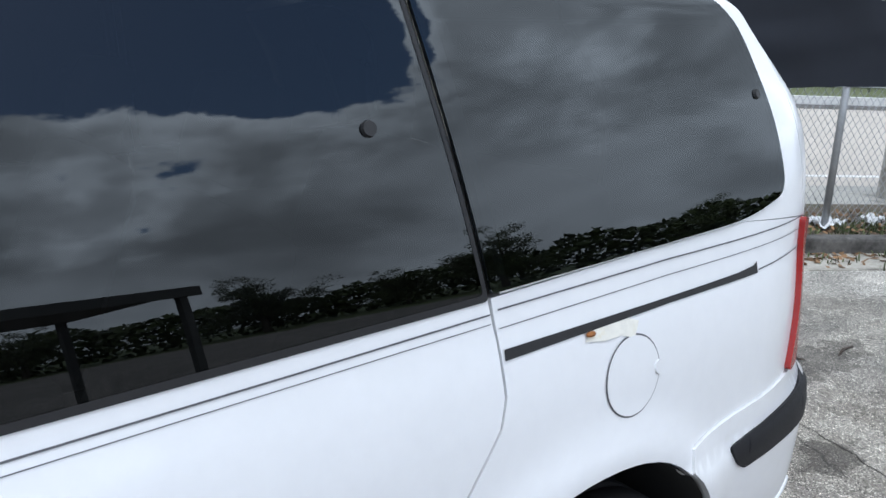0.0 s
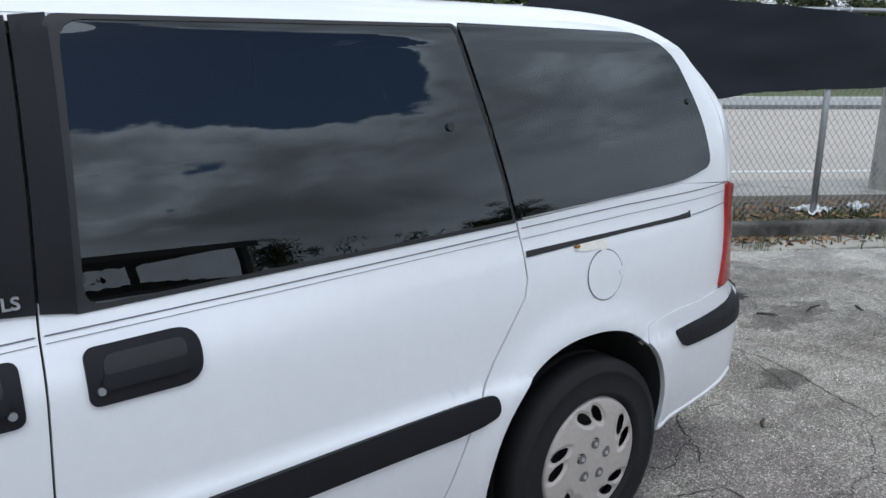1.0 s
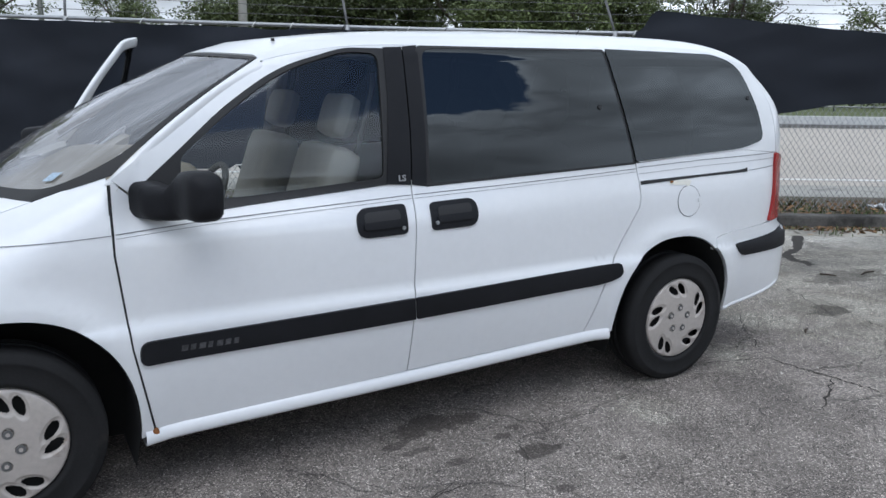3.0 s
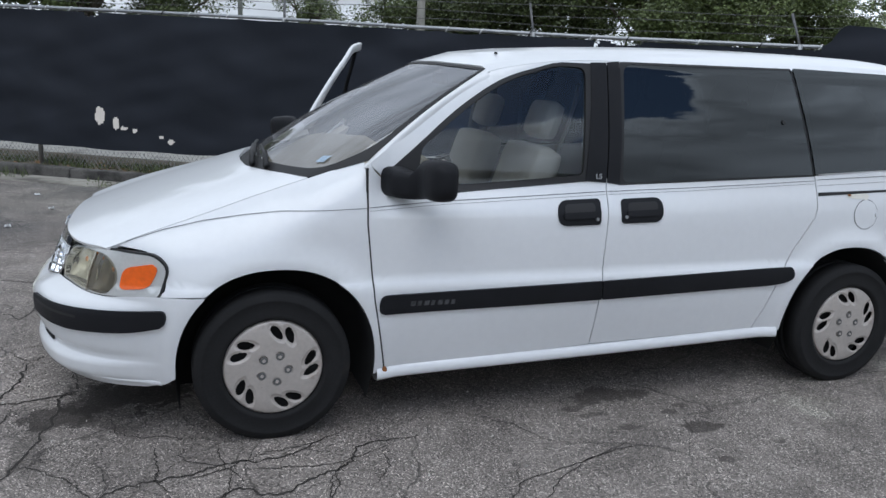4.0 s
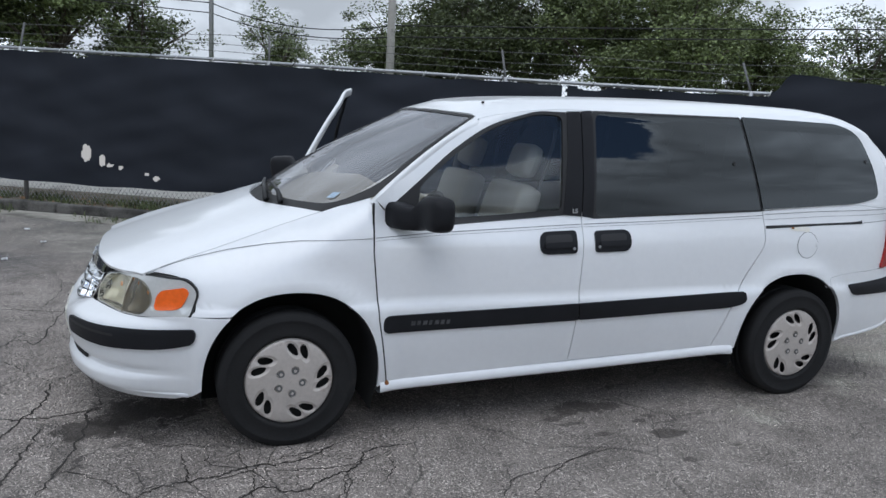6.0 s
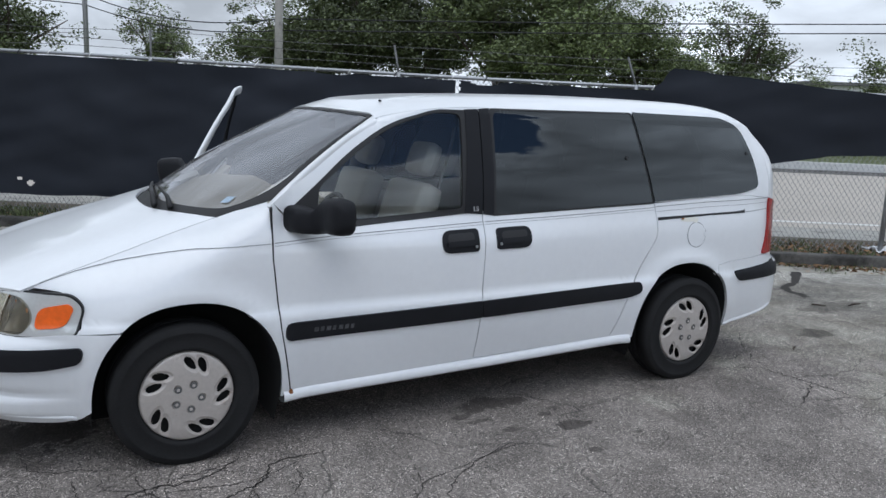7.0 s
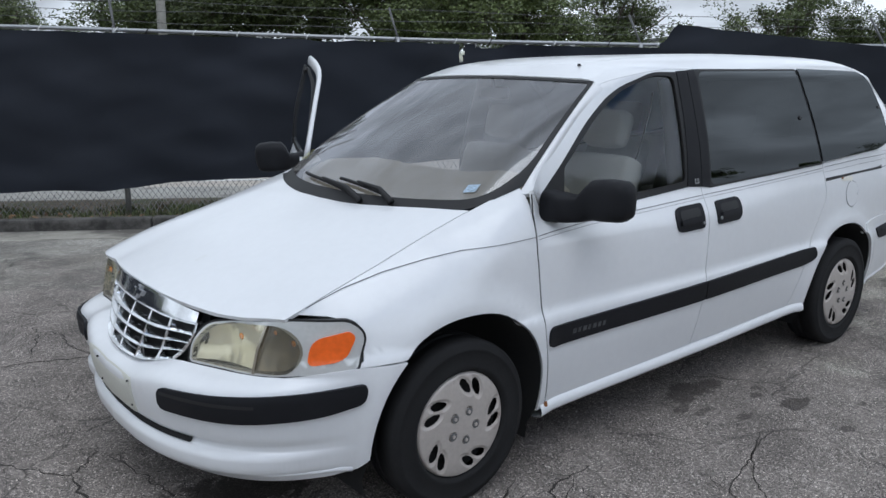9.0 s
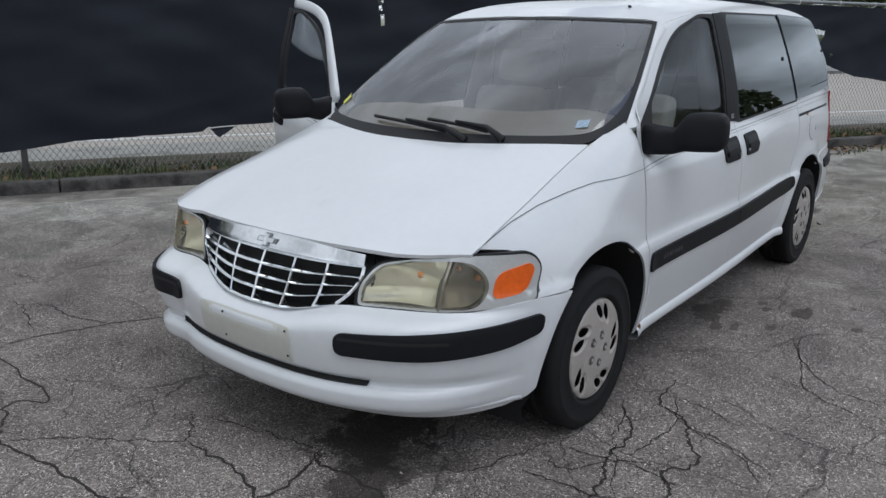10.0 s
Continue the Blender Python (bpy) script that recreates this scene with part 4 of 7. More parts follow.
def front_door(fn, label, near):
    shell = [(0.404, 1.178), (0.398, 0.93), (0.43, 0.6), (0.492, 0.268), (1.508, 0.318), (1.527, 0.7), (1.545, 1.06), (1.55, 1.12), (1.43, 1.11), (0.868, 1.07), (0.633, 1.05), (0.5, 1.085), (0.43, 1.15)]
    door = panel("front_door", sx(shell), fn, PAINT, van, label, step=0.045)
    ring = rounded([(0.455, 1.125, 0.04), (0.52, 1.055, 0.03), (0.633, 1.045, 0.01), (0.868, 1.065, 0.01), (1.5, 1.11, 0.01), (1.51, 1.6, 0.03), (1.324, 1.6, 0.05), (1.03, 1.552, 0.1), (0.8, 1.41, 0.1)], 0.02)
    inner = rounded([(0.62, 1.095, 0.02), (0.868, 1.097, 0.01), (1.43, 1.135, 0.03), (1.462, 1.58, 0.04), (1.324, 1.585, 0.05), (1.045, 1.537, 0.1), (0.835, 1.405, 0.1), (0.64, 1.25, 0.02)], 0.02)
    panel("window_frame", sx(lifted(ring)), fn, SEAL, door, "black rubber window surround", step=0.04, lift=0.004, holes=[sx(lifted(inner))])
    g = panel("window_pane", sx(lifted(inner)), fn, CLEAR, door, step=0.08, depth=0, lift=-0.006)
    g.visible_shadow = False
    if near:
        outer = [(0.404, 1.182), (0.44, 1.15), (0.47, 1.12)] + rounded([(0.8, 1.41, 0.1), (1.03, 1.552, 0.1), (1.324, 1.6, 0.05)], 0.05)[2:-2] + [(1.5, 1.6), (1.5, 1.61), (1.3, 1.6)] + [(1.1, 1.59), (0.98, 1.572), (0.86, 1.51), (0.74, 1.43), (0.56, 1.3)]
        panel("door_frame", sx(lifted(outer)), fn, PAINT, door, step=0.03, lift=0.002, depth=0.004)
    else:
        # the open door shows its whole upper frame: one rounded rail over the window
        path_ = curve_through([fn(s_of_x(x), z) for x, z in ((0.45, 1.175), (0.66, 1.345), (0.87, 1.514), (1.01, 1.59), (1.15, 1.638), (1.324, 1.664), (1.54, 1.67))], 5)
        for _ in range(14):
            path_ = [path_[0]] + [(a + 2 * b + c) / 4 for a, b, c in zip(path_, path_[1:], path_[2:])] + [path_[-1]]
        e = 0.2
        mid_ = (s_of_x(1.0), 1.3)
        out_ = (Vector(fn(mid_[0] + e, mid_[1])) - Vector(fn(mid_[0] - e, mid_[1]))).cross(Vector(fn(mid_[0], mid_[1] + e)) - Vector(fn(mid_[0], mid_[1] - e))).normalized()
        out_ = -out_ if out_.x > 0 else out_
        bm = bmesh.new()
        rings = []
        for i, q in enumerate(path_):
            a, b = path_[max(i - 1, 0)], path_[min(i + 1, len(path_) - 1)]
            here, along_ = Vector(q), Vector(b - a).normalized()
            over = along_.cross(out_).normalized()
            half = 0.031 + 0.016 * (1 - smoothstep(0.0, 0.4, i / len(path_)))
            rings.append([bm.verts.new(here - out_ * 0.006 + over * half * math.copysign(abs(math.cos(t_)) ** 0.7, math.cos(t_)) + out_ * 0.014 * math.copysign(abs(math.sin(t_)) ** 0.7, math.sin(t_))) for t_ in (math.pi * k / 8 for k in range(16))])
        for a, b in zip(rings, rings[1:]):
            for k in range(16):
                bm.faces.new((a[k], a[(k + 1) % 16], b[(k + 1) % 16], b[k]))
        bm.faces.new(rings[0])
        bm.faces.new(rings[-1][::-1])
        bmesh.ops.recalc_face_normals(bm, faces=bm.faces)
        part("upper_frame", bm, PAINT, door)
    pillar = [(1.44, 1.108), (1.548, 1.1), (1.56, 1.3), (1.572, 1.606), (1.49, 1.603), (1.48, 1.45)]
    panel("pillar_cover", sx(lifted(pillar)), fn, BLACK, door, "black pillar cover", step=0.05, lift=0.007)
    door_moulding(fn, door, [(0.445, 0.535, 0.035), (0.45, 0.622, 0.035), (1.522, 0.645, 0.004), (1.528, 0.557, 0.004)])
    handle(fn, door, 1.282, 1.502, 0.905, 1.02, True)
    stripe([(0.405, 1.0), (0.7, 1.022), (1.1, 1.04), (1.54, 1.06)], 0.0028, fn, door, STRIPE)
    stripe([(0.405, 0.986), (0.7, 1.008), (1.1, 1.026), (1.54, 1.046)], 0.0014, fn, door, STRIPE)
    if near:
        label_text("LS", 0.034, PALE_LETTER, door, on_side(fn, 1.508, 1.128, 0.011), bold=0.0008)
        for k, w in enumerate((0.026, 0.022, 0.026, 0.02, 0.026, 0.024, 0.022)):
            x0 = 0.585 + 0.031 * k
            panel("worn_badge_bar", sx([(x0, 0.572), (x0 + 0.004, 0.594), (x0 + w, 0.594), (x0 + w - 0.004, 0.572)]), fn, WORN, door, step=0.05, lift=0.0118, depth=0)
    return door


front_door(wrap, "closed white front door", True)
HINGE = Matrix.Translation((0.31, 2 * MID + 0.06, 0)) @ Matrix.Rotation(radians(63), 4, "Z") @ Matrix.Rotation(radians(-3.2), 4, "Y") @ Matrix.Translation((0, -0.163, 0)) @ Matrix.Rotation(radians(-6), 4, "X") @ Matrix.Translation((-0.42, -2 * MID + 0.03, 0))


def open_skin(u, v):
    """The far door's skin, swung open."""
    return HINGE @ (far(wrap)(u, v) - Vector((0, 0, 0.032 * smoothstep(1.3, 1.6, v))))


far_door = front_door(open_skin, "white front door standing open", False)
lining = [(0.46, 1.08), (0.45, 0.7), (0.52, 0.3), (1.49, 0.34), (1.51, 0.7), (1.53, 1.08)]
panel("door_lining", sx(lining), open_skin, TRIM, far_door, "beige door lining", step=0.08, lift=-0.06, depth=-0.05)
panel("door_lining", sx(lining), wrap, TRIM, van, "beige door lining", step=0.08, lift=-0.07, depth=0.0)


def sliding_door(fn):
    shell = [(1.555, 1.12), (1.55, 1.06), (1.532, 0.7), (1.513, 0.32), (2.455, 0.335), (2.49, 0.42), (2.565, 0.64), (2.63, 0.76), (2.7, 0.858), (2.745, 0.92), (2.757, 0.97), (2.75, 1.06), (2.738, 1.128), (2.3, 1.112), (1.62, 1.088)]
    door = panel("sliding_door", sx(shell), fn, PAINT, van, step=0.045)
    pillar = [(1.555, 1.1), (1.62, 1.09), (1.632, 1.3), (1.645, 1.615), (1.579, 1.608), (1.567, 1.3)]
    panel("pillar_cover", sx(lifted(pillar)), fn, BLACK, door, "black pillar cover", step=0.05, lift=0.005)
    rim = rounded([(1.605, 1.088, 0.02), (2.738, 1.127, 0.01), (2.64, 1.622, 0.01), (1.636, 1.615, 0.03)], 0.02)
    glass = rounded([(1.635, 1.1, 0.04), (2.728, 1.137, 0.01), (2.632, 1.614, 0.01), (1.663, 1.605, 0.05)], 0.03)
    panel("window_frame", sx(lifted(rim)), fn, SEAL, door, step=0.05, lift=0.003, depth=0.008, holes=[sx(lifted(glass))])
    panel("window_pane", sx(lifted(glass)), fn, TINT, door, "dark tinted window", step=0.03, flat=(s_of_x(2.15), 1.36), lift=0.002, depth=0)
    door_moulding(fn, door, [(1.528, 0.645, 0.004), (1.535, 0.557, 0.004), (2.5, 0.575, 0.03), (2.585, 0.585, 0.03), (2.64, 0.61, 0.03), (2.63, 0.667, 0.03), (2.5, 0.667, 0.02)])
    handle(fn, door, 1.612, 1.836, 0.912, 1.024, False)
    stripe([(1.556, 1.06), (2.0, 1.074), (2.4, 1.09), (2.74, 1.105)], 0.0028, fn, door, STRIPE)
    stripe([(1.556, 1.046), (2.0, 1.06), (2.4, 1.076), (2.74, 1.09)], 0.0014, fn, door, STRIPE)
    bm = bmesh.new()
    bmesh.ops.create_cone(bm, cap_ends=True, segments=16, radius1=0.013, radius2=0.011, depth=0.008, matrix=on_side(fn, 2.555, 1.393, 0.004))
    part("window_latch", bm, SEAL, door, smooth=False)
    return door


sliding_door(wrap)
sliding_door(far(wrap))

quarter = [(2.745, 1.13), (2.755, 1.06), (2.763, 0.97), (2.75, 0.917), (2.706, 0.855), (2.636, 0.755), (2.571, 0.637), (2.497, 0.42), (2.462, 0.335), (2.47, 0.318), (2.622, 0.318)] + arch(1, 182, 50, 22) + [(3.285, 0.73), (3.45, 0.75), (3.74, 0.765), (3.79, 0.85), (3.825, 1.0), (3.835, 1.135), (3.5, 1.165), (3.1, 1.15)]
for fn in (wrap, far(wrap)):
    q = panel("rear_quarter", sx(quarter), fn, PAINT, van, step=0.04, depth=0.03)
    pane = rounded([(2.741, 1.138, 0.01), (3.1, 1.155, 0.2), (3.5, 1.172, 0.12), (3.695, 1.21, 0.05), (3.675, 1.39, 0.15), (3.585, 1.6, 0.2), (3.33, 1.612, 0.1), (2.645, 1.622, 0.01)], 0.02, 6)
    panel("quarter_window", sx(lifted(pane)), fn, TINT, van, "dark tinted rear side window", step=0.02, flat=(s_of_x(2.5), 1.36), lift=0.008, depth=0.008)
    bm = bmesh.new()
    bmesh.ops.create_cone(bm, cap_ends=True, segments=16, radius1=0.012, radius2=0.01, depth=0.008, matrix=on_side(fn, 3.6, 1.425, 0.01))
    part("window_latch", bm, SEAL, van, smooth=False)
    shell_ = [(2.765, 1.134), (3.1, 1.151), (3.5, 1.166), (3.835, 1.138), (3.84, 1.25), (3.825, 1.4), (3.79, 1.53)] + [(x, eave(s_of_x(x))) for x in np.linspace(3.77, 2.672, 26)]
    gap_ = rounded([(2.782, 1.15, 0.01), (3.1, 1.167, 0.2), (3.5, 1.184, 0.12), (3.68, 1.222, 0.05), (3.66, 1.385, 0.15), (3.572, 1.588, 0.2), (3.33, 1.6, 0.1), (2.69, 1.61, 0.01)], 0.02, 6)
    panel("rear_pillar", sx(shell_), fn, PAINT, van, step=0.02, holes=[sx(lifted(gap_))])
    stripe([(2.756, 1.11), (3.2, 1.128), (3.82, 1.138)], 0.0028, fn, q, STRIPE)
    stripe([(2.756, 1.08), (3.2, 1.098), (3.82, 1.11)], 0.0016, fn, q, STRIPE)
    track = [(2.762, 1.028), (2.762, 1.046), (3.45, 1.063), (3.52, 1.068), (3.535, 1.075), (3.535, 1.05), (3.2, 1.045)]
    panel("door_track", sx(track), fn, SEAL, q, "dark sliding-door track", step=0.06, lift=0.0025, depth=0)
    stripe([(3.54, 1.056), (3.825, 1.068)], 0.003, fn, q, STRIPE)
    if fn is wrap:
        ring = arc(3.08, 0.93, 0.079, 0.079, 0, 360, 36)[:-1]
        disc = arc(3.08, 0.93, 0.0755, 0.0755, 0, 360, 36)[:-1]
        panel("fuel_flap_gap", sx(ring), fn, STRIPE, q, step=0.05, lift=0.0015, depth=0, holes=[sx(disc)])
        flap = panel("fuel_flap", sx(disc), fn, PAINT, q, step=0.05, lift=0.003, depth=0.003)
        panel("finger_notch", sx(arc(3.153, 0.932, 0.012, 0.014, 0, 360, 12)[:-1]), fn, PAINT, flap, step=0.05, lift=0.006, depth=0.005)
        panel("rust_stain", sx([(2.95, 1.02), (2.97, 1.04), (3.06, 1.043), (3.1, 1.03), (3.085, 1.0), (3.05, 1.012), (3.0, 1.012)]), fn, RUSTY, q, "yellow-brown rust stain", step=0.03, lift=0.002, depth=0)
        bm = bmesh.new()
        bmesh.ops.create_icosphere(bm, subdivisions=2, radius=0.009, matrix=on_side(fn, 2.965, 1.031, 0.004) @ Matrix.Diagonal((1.4, 0.6, 0.6, 1)))
        part("rust_flake", bm, RUST, q)

# sills
for fn in (wrap, far(wrap)):
    bm = bmesh.new()
    ends = [(0.452, 0.263), (1.0, 0.285), (1.5, 0.302), (2.1, 0.316), (2.47, 0.325), (2.6, 0.328)]
    prof = [(0.02, 0.014), (-0.001, 0.01), (-0.013, -0.008), (-0.016, -0.03), (-0.008, -0.044), (0.03, -0.055), (0.1, -0.055)]
    rings = []
    for x, z in curve_through(ends, 6):
        y0 = side(x, z).y
        rings.append([bm.verts.new((x, y0 + a if fn is wrap else 2 * MID - y0 - a, z + b)) for a, b in prof])
    for a, b in zip(rings, rings[1:]):
        for k in range(len(prof) - 1):
            bm.faces.new((a[k], a[k + 1], b[k + 1], b[k]))
    part("sill", bm, PAINT, van, "white rounded sill with road grime")
bm = bmesh.new()
bmesh.ops.create_icosphere(bm, subdivisions=2, radius=0.02, matrix=Matrix.Translation(side(0.488, 0.262) + Vector((0, -0.008, 0))) @ Matrix.Diagonal((0.6, 0.25, 1.0, 1)))
part("rust_spot", bm, RUST, van)

# roof
def roof_at(s, v):
    """s along the body, v from -1 at the near edge over 0 on the ridge to 1 at the far edge."""
    k = (1 - min(1.0, abs(v))) ** 1.7
    e = wrap(min(s, S_END), eave(s))
    ridge = Vector((min(e.x, 3.58), MID, 0))
    q = e.lerp(ridge, k)
    top = ROOF_Z(min(q.x, 3.7)) - 0.02 * smoothstep(3.3, 3.9, q.x)
    z = e.z + (top - e.z) * (1 - (1 - k) ** 5)
    half_ = abs(q.y - MID) / 0.648
    z = min(z, 1.618 - 0.02 * half_ ** 2 + 0.3 * max(0.0, q.x - 0.897 - 0.09 * half_ ** 2)) if q.x < 1.15 else z
    rib = 0.004 * math.exp(-((abs(q.y - MID) - 0.45) / 0.02) ** 2) * smoothstep(1.2, 1.35, q.x) * smoothstep(3.5, 3.3, q.x)
    return Vector((q.x, q.y if v < 0 else 2 * MID - q.y, z - rib))


front_e = [(s_of_x(x), v) for x, v in ((0.985, -1.0), (0.98, -0.85), (0.975, -0.7), (0.943, -0.5), (0.911, -0.3), (0.887, 0.0))]
ro = front_e + [(s, -v) for s, v in front_e[::-1][1:]] + [(S_END, 1.0), (S_END, -1.0)]
roof = panel("roof", ro, roof_at, PAINT, van, step=0.05)
bm = bmesh.new()
bmesh.ops.create_cone(bm, cap_ends=True, segments=12, radius1=0.009, radius2=0.007, depth=0.01, matrix=Matrix.Translation((1.115, 0.472, 1.668)))
part("aerial_base", bm, SEAL, roof, "black aerial mount")

# rails over the windows
for fn in (wrap, far(wrap)):
    rail_ = [(s_of_x(x), eave(s_of_x(x))) for x in np.linspace(0.99, 2.648, 30)]
    rail_ += [(s_of_x(x), z) for x, z in ((2.64, 1.638), (1.6, 1.636), (1.3, 1.628), (1.1, 1.6), (1.0, 1.572))]
    panel("roof_rail", rail_, fn, PAINT, van, step=0.05, lift=-0.002, depth=0)

# windscreen and its pillars
# foot of the screen by share of its half width: place along, half width, height; half width at its head
FOOT = [(0.0, -0.045, 0.0, 1.078, 0.0), (0.25, -0.03, 0.235, 1.081, 0.17), (0.5, 0.035, 0.465, 1.087, 0.34), (0.7, 0.13, 0.66, 1.098, 0.49), (0.8, 0.2, 0.742, 1.115, 0.565), (0.9, 0.305, 0.776, 1.15, 0.612), (1.0, 0.418, 0.794, 1.186, 0.648)]
FOOT_X, FOOT_W, FOOT_Z, HEAD_W = (table([(row[0], row[k]) for row in FOOT]) for k in (1, 2, 3, 4))


def shield(u, v):
    """u across from -1 to 1, v from the base up."""
    a, h = abs(u), max(0.0, min(1.0, v))
    head = HEAD_W(a)
    base, top = Vector((FOOT_X(a), FOOT_W(a), FOOT_Z(a))), Vector((0.897 + 0.09 * (head / 0.648) ** 2, head, 1.612 - 0.02 * (head / 0.648) ** 2))
    p = base.lerp(top, v)
    swell = math.sin(math.pi * h ** 0.85)
    return Vector((p.x, MID - math.copysign(p.y + 0.012 * swell * a, u), p.z + (0.048 - 0.022 * a) * swell))


g = panel("windscreen", [(-1, 0), (1, 0), (1, 1), (-1, 1)], shield, SHIELD_GLASS, van, "clear windscreen", step=0.06, depth=0)
g.visible_shadow = False
rim_i = rounded([(-0.955, 0.055, 0.22), (0.955, 0.055, 0.22), (0.95, 0.975, 0.04), (-0.95, 0.975, 0.04)], 0.08, 8)
panel("windscreen_border", [(-1, -0.005), (1, -0.005), (1, 1.0), (-1, 1.0)], shield, SEAL, g, step=0.05, depth=0, lift=0.003, holes=[rim_i])
DOOR_EDGE = curve_through([(0.402, 1.18), (0.56, 1.302), (0.74, 1.432), (0.86, 1.508), (0.98, 1.566)], 8)


def pillar_at(u, v):
    """u from the glass to the door, v up."""
    k = min(max(v, 0), 1) * (len(DOOR_EDGE) - 1)
    i = min(int(k), len(DOOR_EDGE) - 2)
    d = DOOR_EDGE[i] + (DOOR_EDGE[i + 1] - DOOR_EDGE[i]) * (k - i)
    a, b = shield(1, v), side(float(d[0]) + 0.012, float(d[1]) - 0.012)
    p = a.lerp(b, u)
    return p + Vector((-0.5, -0.7, 0.45)).normalized() * 0.013 * math.sin(math.pi * u) * smoothstep(0.0, 0.35, v)


panel("screen_pillar", [(0.03, -0.07), (1.0, -0.07), (1.0, 1.0), (0.03, 1.0)], pillar_at, PAINT, van, step=0.08, depth=0.02)
panel("frame_lining", [(0.1, 0.0), (1.15, 0.0), (1.15, 1.0), (0.1, 1.0)], pillar_at, TRIM, van, "beige inner frame lining", step=0.08, depth=0.0, lift=-0.022)
# the body's own pillar behind the open door
panel("body_pillar", [(0, 0), (0.14, 0), (0.14, 1), (0, 1)], far(pillar_at), SEAL, van, "dark sealed pillar edge", step=0.08, depth=0.0, lift=-0.012)


def cowl_at(x, y):
    d = abs(y - MID) / 0.76
    return Vector((x, y, 1.085 + 0.02 * d ** 2 + (x - 0.0) * 0.1))


cw = [(float(p[0]) - 0.02, float(p[1])) for p in curve_through([(-0.06, MID), (-0.045, 0.68), (0.02, 0.45), (0.12, 0.25), (0.17, 0.185)], 5)]
cw = cw + [(x + 0.13, y) for x, y in cw[::-1]]
for fl in (0, 1):
    panel("cowl", [(x, 2 * MID - y if fl else y) for x, y in cw], cowl_at, BLACK, van, "black scuttle panel", step=0.06, depth=0.01, lift=-0.012)
for tip, foot, arm in (((-0.33, 0.085), (0.17, 0.045), (0.3, 0.005)), ((0.03, 0.1), (0.38, 0.055), (0.47, 0.01))):
    bm = bmesh.new()
    pts = [shield(tip[0] + (foot[0] - tip[0]) * k / 8, tip[1] + (foot[1] - tip[1]) * k / 8 + 0.008 * math.sin(math.pi * k / 8)) + Vector((-0.01, 0, 0.016)) for k in range(9)]
    tube(bm, pts, 0.008, 6)
    w = part("wiper", bm, SEAL, van, "black windscreen wiper")
    bm = bmesh.new()
    tube(bm, [pts[4] + Vector((-0.008, 0, 0.014)), pts[-1] + Vector((-0.012, 0, 0.02)), shield(*arm) + Vector((-0.01, 0, 0.02))], 0.009, 6, [0.006, 0.011, 0.016])
    part("wiper_arm", bm, SEAL, w)
for u0, v0, du, dv, mat, txt in ((0.745, 0.115, 0.03, 0.045, STICKER, "small blue and white inspection sticker"), (-0.785, 0.135, 0.045, 0.06, YELLOW, "yellow sticker")):
    panel("sticker", [(u0 - du, v0 - dv * 0.5), (u0 + du * 0.6, v0 - dv * 0.5), (u0 + du * 0.6, v0 + dv * 0.5), (u0 - du, v0 + dv * 0.5)], shield, mat, g, txt, step=0.05, depth=0, lift=0.006)

# bumpers
S05 = s_of_x(-0.46)
fb = [(s, 0.626 - dip(s) + 0.026 * smoothstep(S05 - 0.3, S05, abs(s))) for s in np.linspace(-S05, S05, 40)] + [(s_of_x(-0.3), 0.648)]
fb += [(s_of_x(x), z) for x, z in arch(0, 132, 178, 8, -0.003)] + [(s_of_x(-0.44), 0.268)] + [(s, 0.25 + 0.03 * (1 - smoothstep(0.2, 1.0, abs(s)))) for s in np.linspace(s_of_x(-0.52), -s_of_x(-0.52), 40)] + [(-s_of_x(-0.44), 0.268)]
fb += [(-s_of_x(x), z) for x, z in arch(0, 178, 132, 8, -0.003)] + [(-s_of_x(-0.3), 0.648)]
bumper = panel("front_bumper", fb, wrap, PAINT, van, "white painted bumper with a lower air slot", step=0.012, lift=0.006, depth=0.03)
for sg in (1, -1):
    st = rounded([(sg * s_of_y(0.485), 0.492, 0.05), (sg * s_of_y(0.485), 0.566, 0.05), (sg * s_of_x(-0.6), 0.588, 0.03), (sg * s_of_x(-0.412), 0.6, 0.03), (sg * s_of_x(-0.42), 0.53, 0.05), (sg * s_of_x(-0.56), 0.502, 0.06), (sg * s_of_y(0.2), 0.49, 0.03)], 0.02, 6)
    b = panel("bumper_strip", st, wrap, BLACK, bumper, "black rubber bumper strip", step=0.04, lift=0.02, depth=0.016)
    gv = rounded([(sg * s_of_y(0.47), 0.545, 0.006), (sg * s_of_y(0.47), 0.556, 0.006), (sg * s_of_y(0.16), 0.556, 0.006), (sg * s_of_y(0.16), 0.545, 0.006)], 0.005)
    panel("groove", gv, wrap, SEAL, b, step=0.05, lift=0.0215, depth=0)
for sg in (1, -1):
    lip = bmesh.new()
    tube(lip, [wrap(sg * s_, z) + Vector((0, 0, 0.008)) for s_, z in [(s_of_x(-0.455) - 0.075 * k, 0.262 + 0.004 * k) for k in range(9)]], 0.014, 8, [0.014] * 5 + [0.013, 0.011, 0.008, 0.004])
    part("bumper_lip", lip, PAINT, bumper)
# dark sheet over the groove stands for the shade inside the slot
slot = rounded([(-s_of_y(0.39), 0.36, 0.004), (-s_of_y(0.38), 0.396, 0.004), (s_of_y(0.38), 0.396, 0.004), (s_of_y(0.39), 0.36, 0.004)], 0.004)
panel("air_slot", slot, wrap, DARK, bumper, "air slot with its shade laid on as a dark sheet", step=0.03, lift=0.011, depth=0)
plate = rounded([(-0.25, 0.415), (-0.25, 0.546), (0.25, 0.546), (0.25, 0.415)], 0.012)
pl = panel("plate_bracket", plate, wrap, CREAM, bumper, "blank yellowed number-plate panel", step=0.05, lift=0.011, depth=0.006)
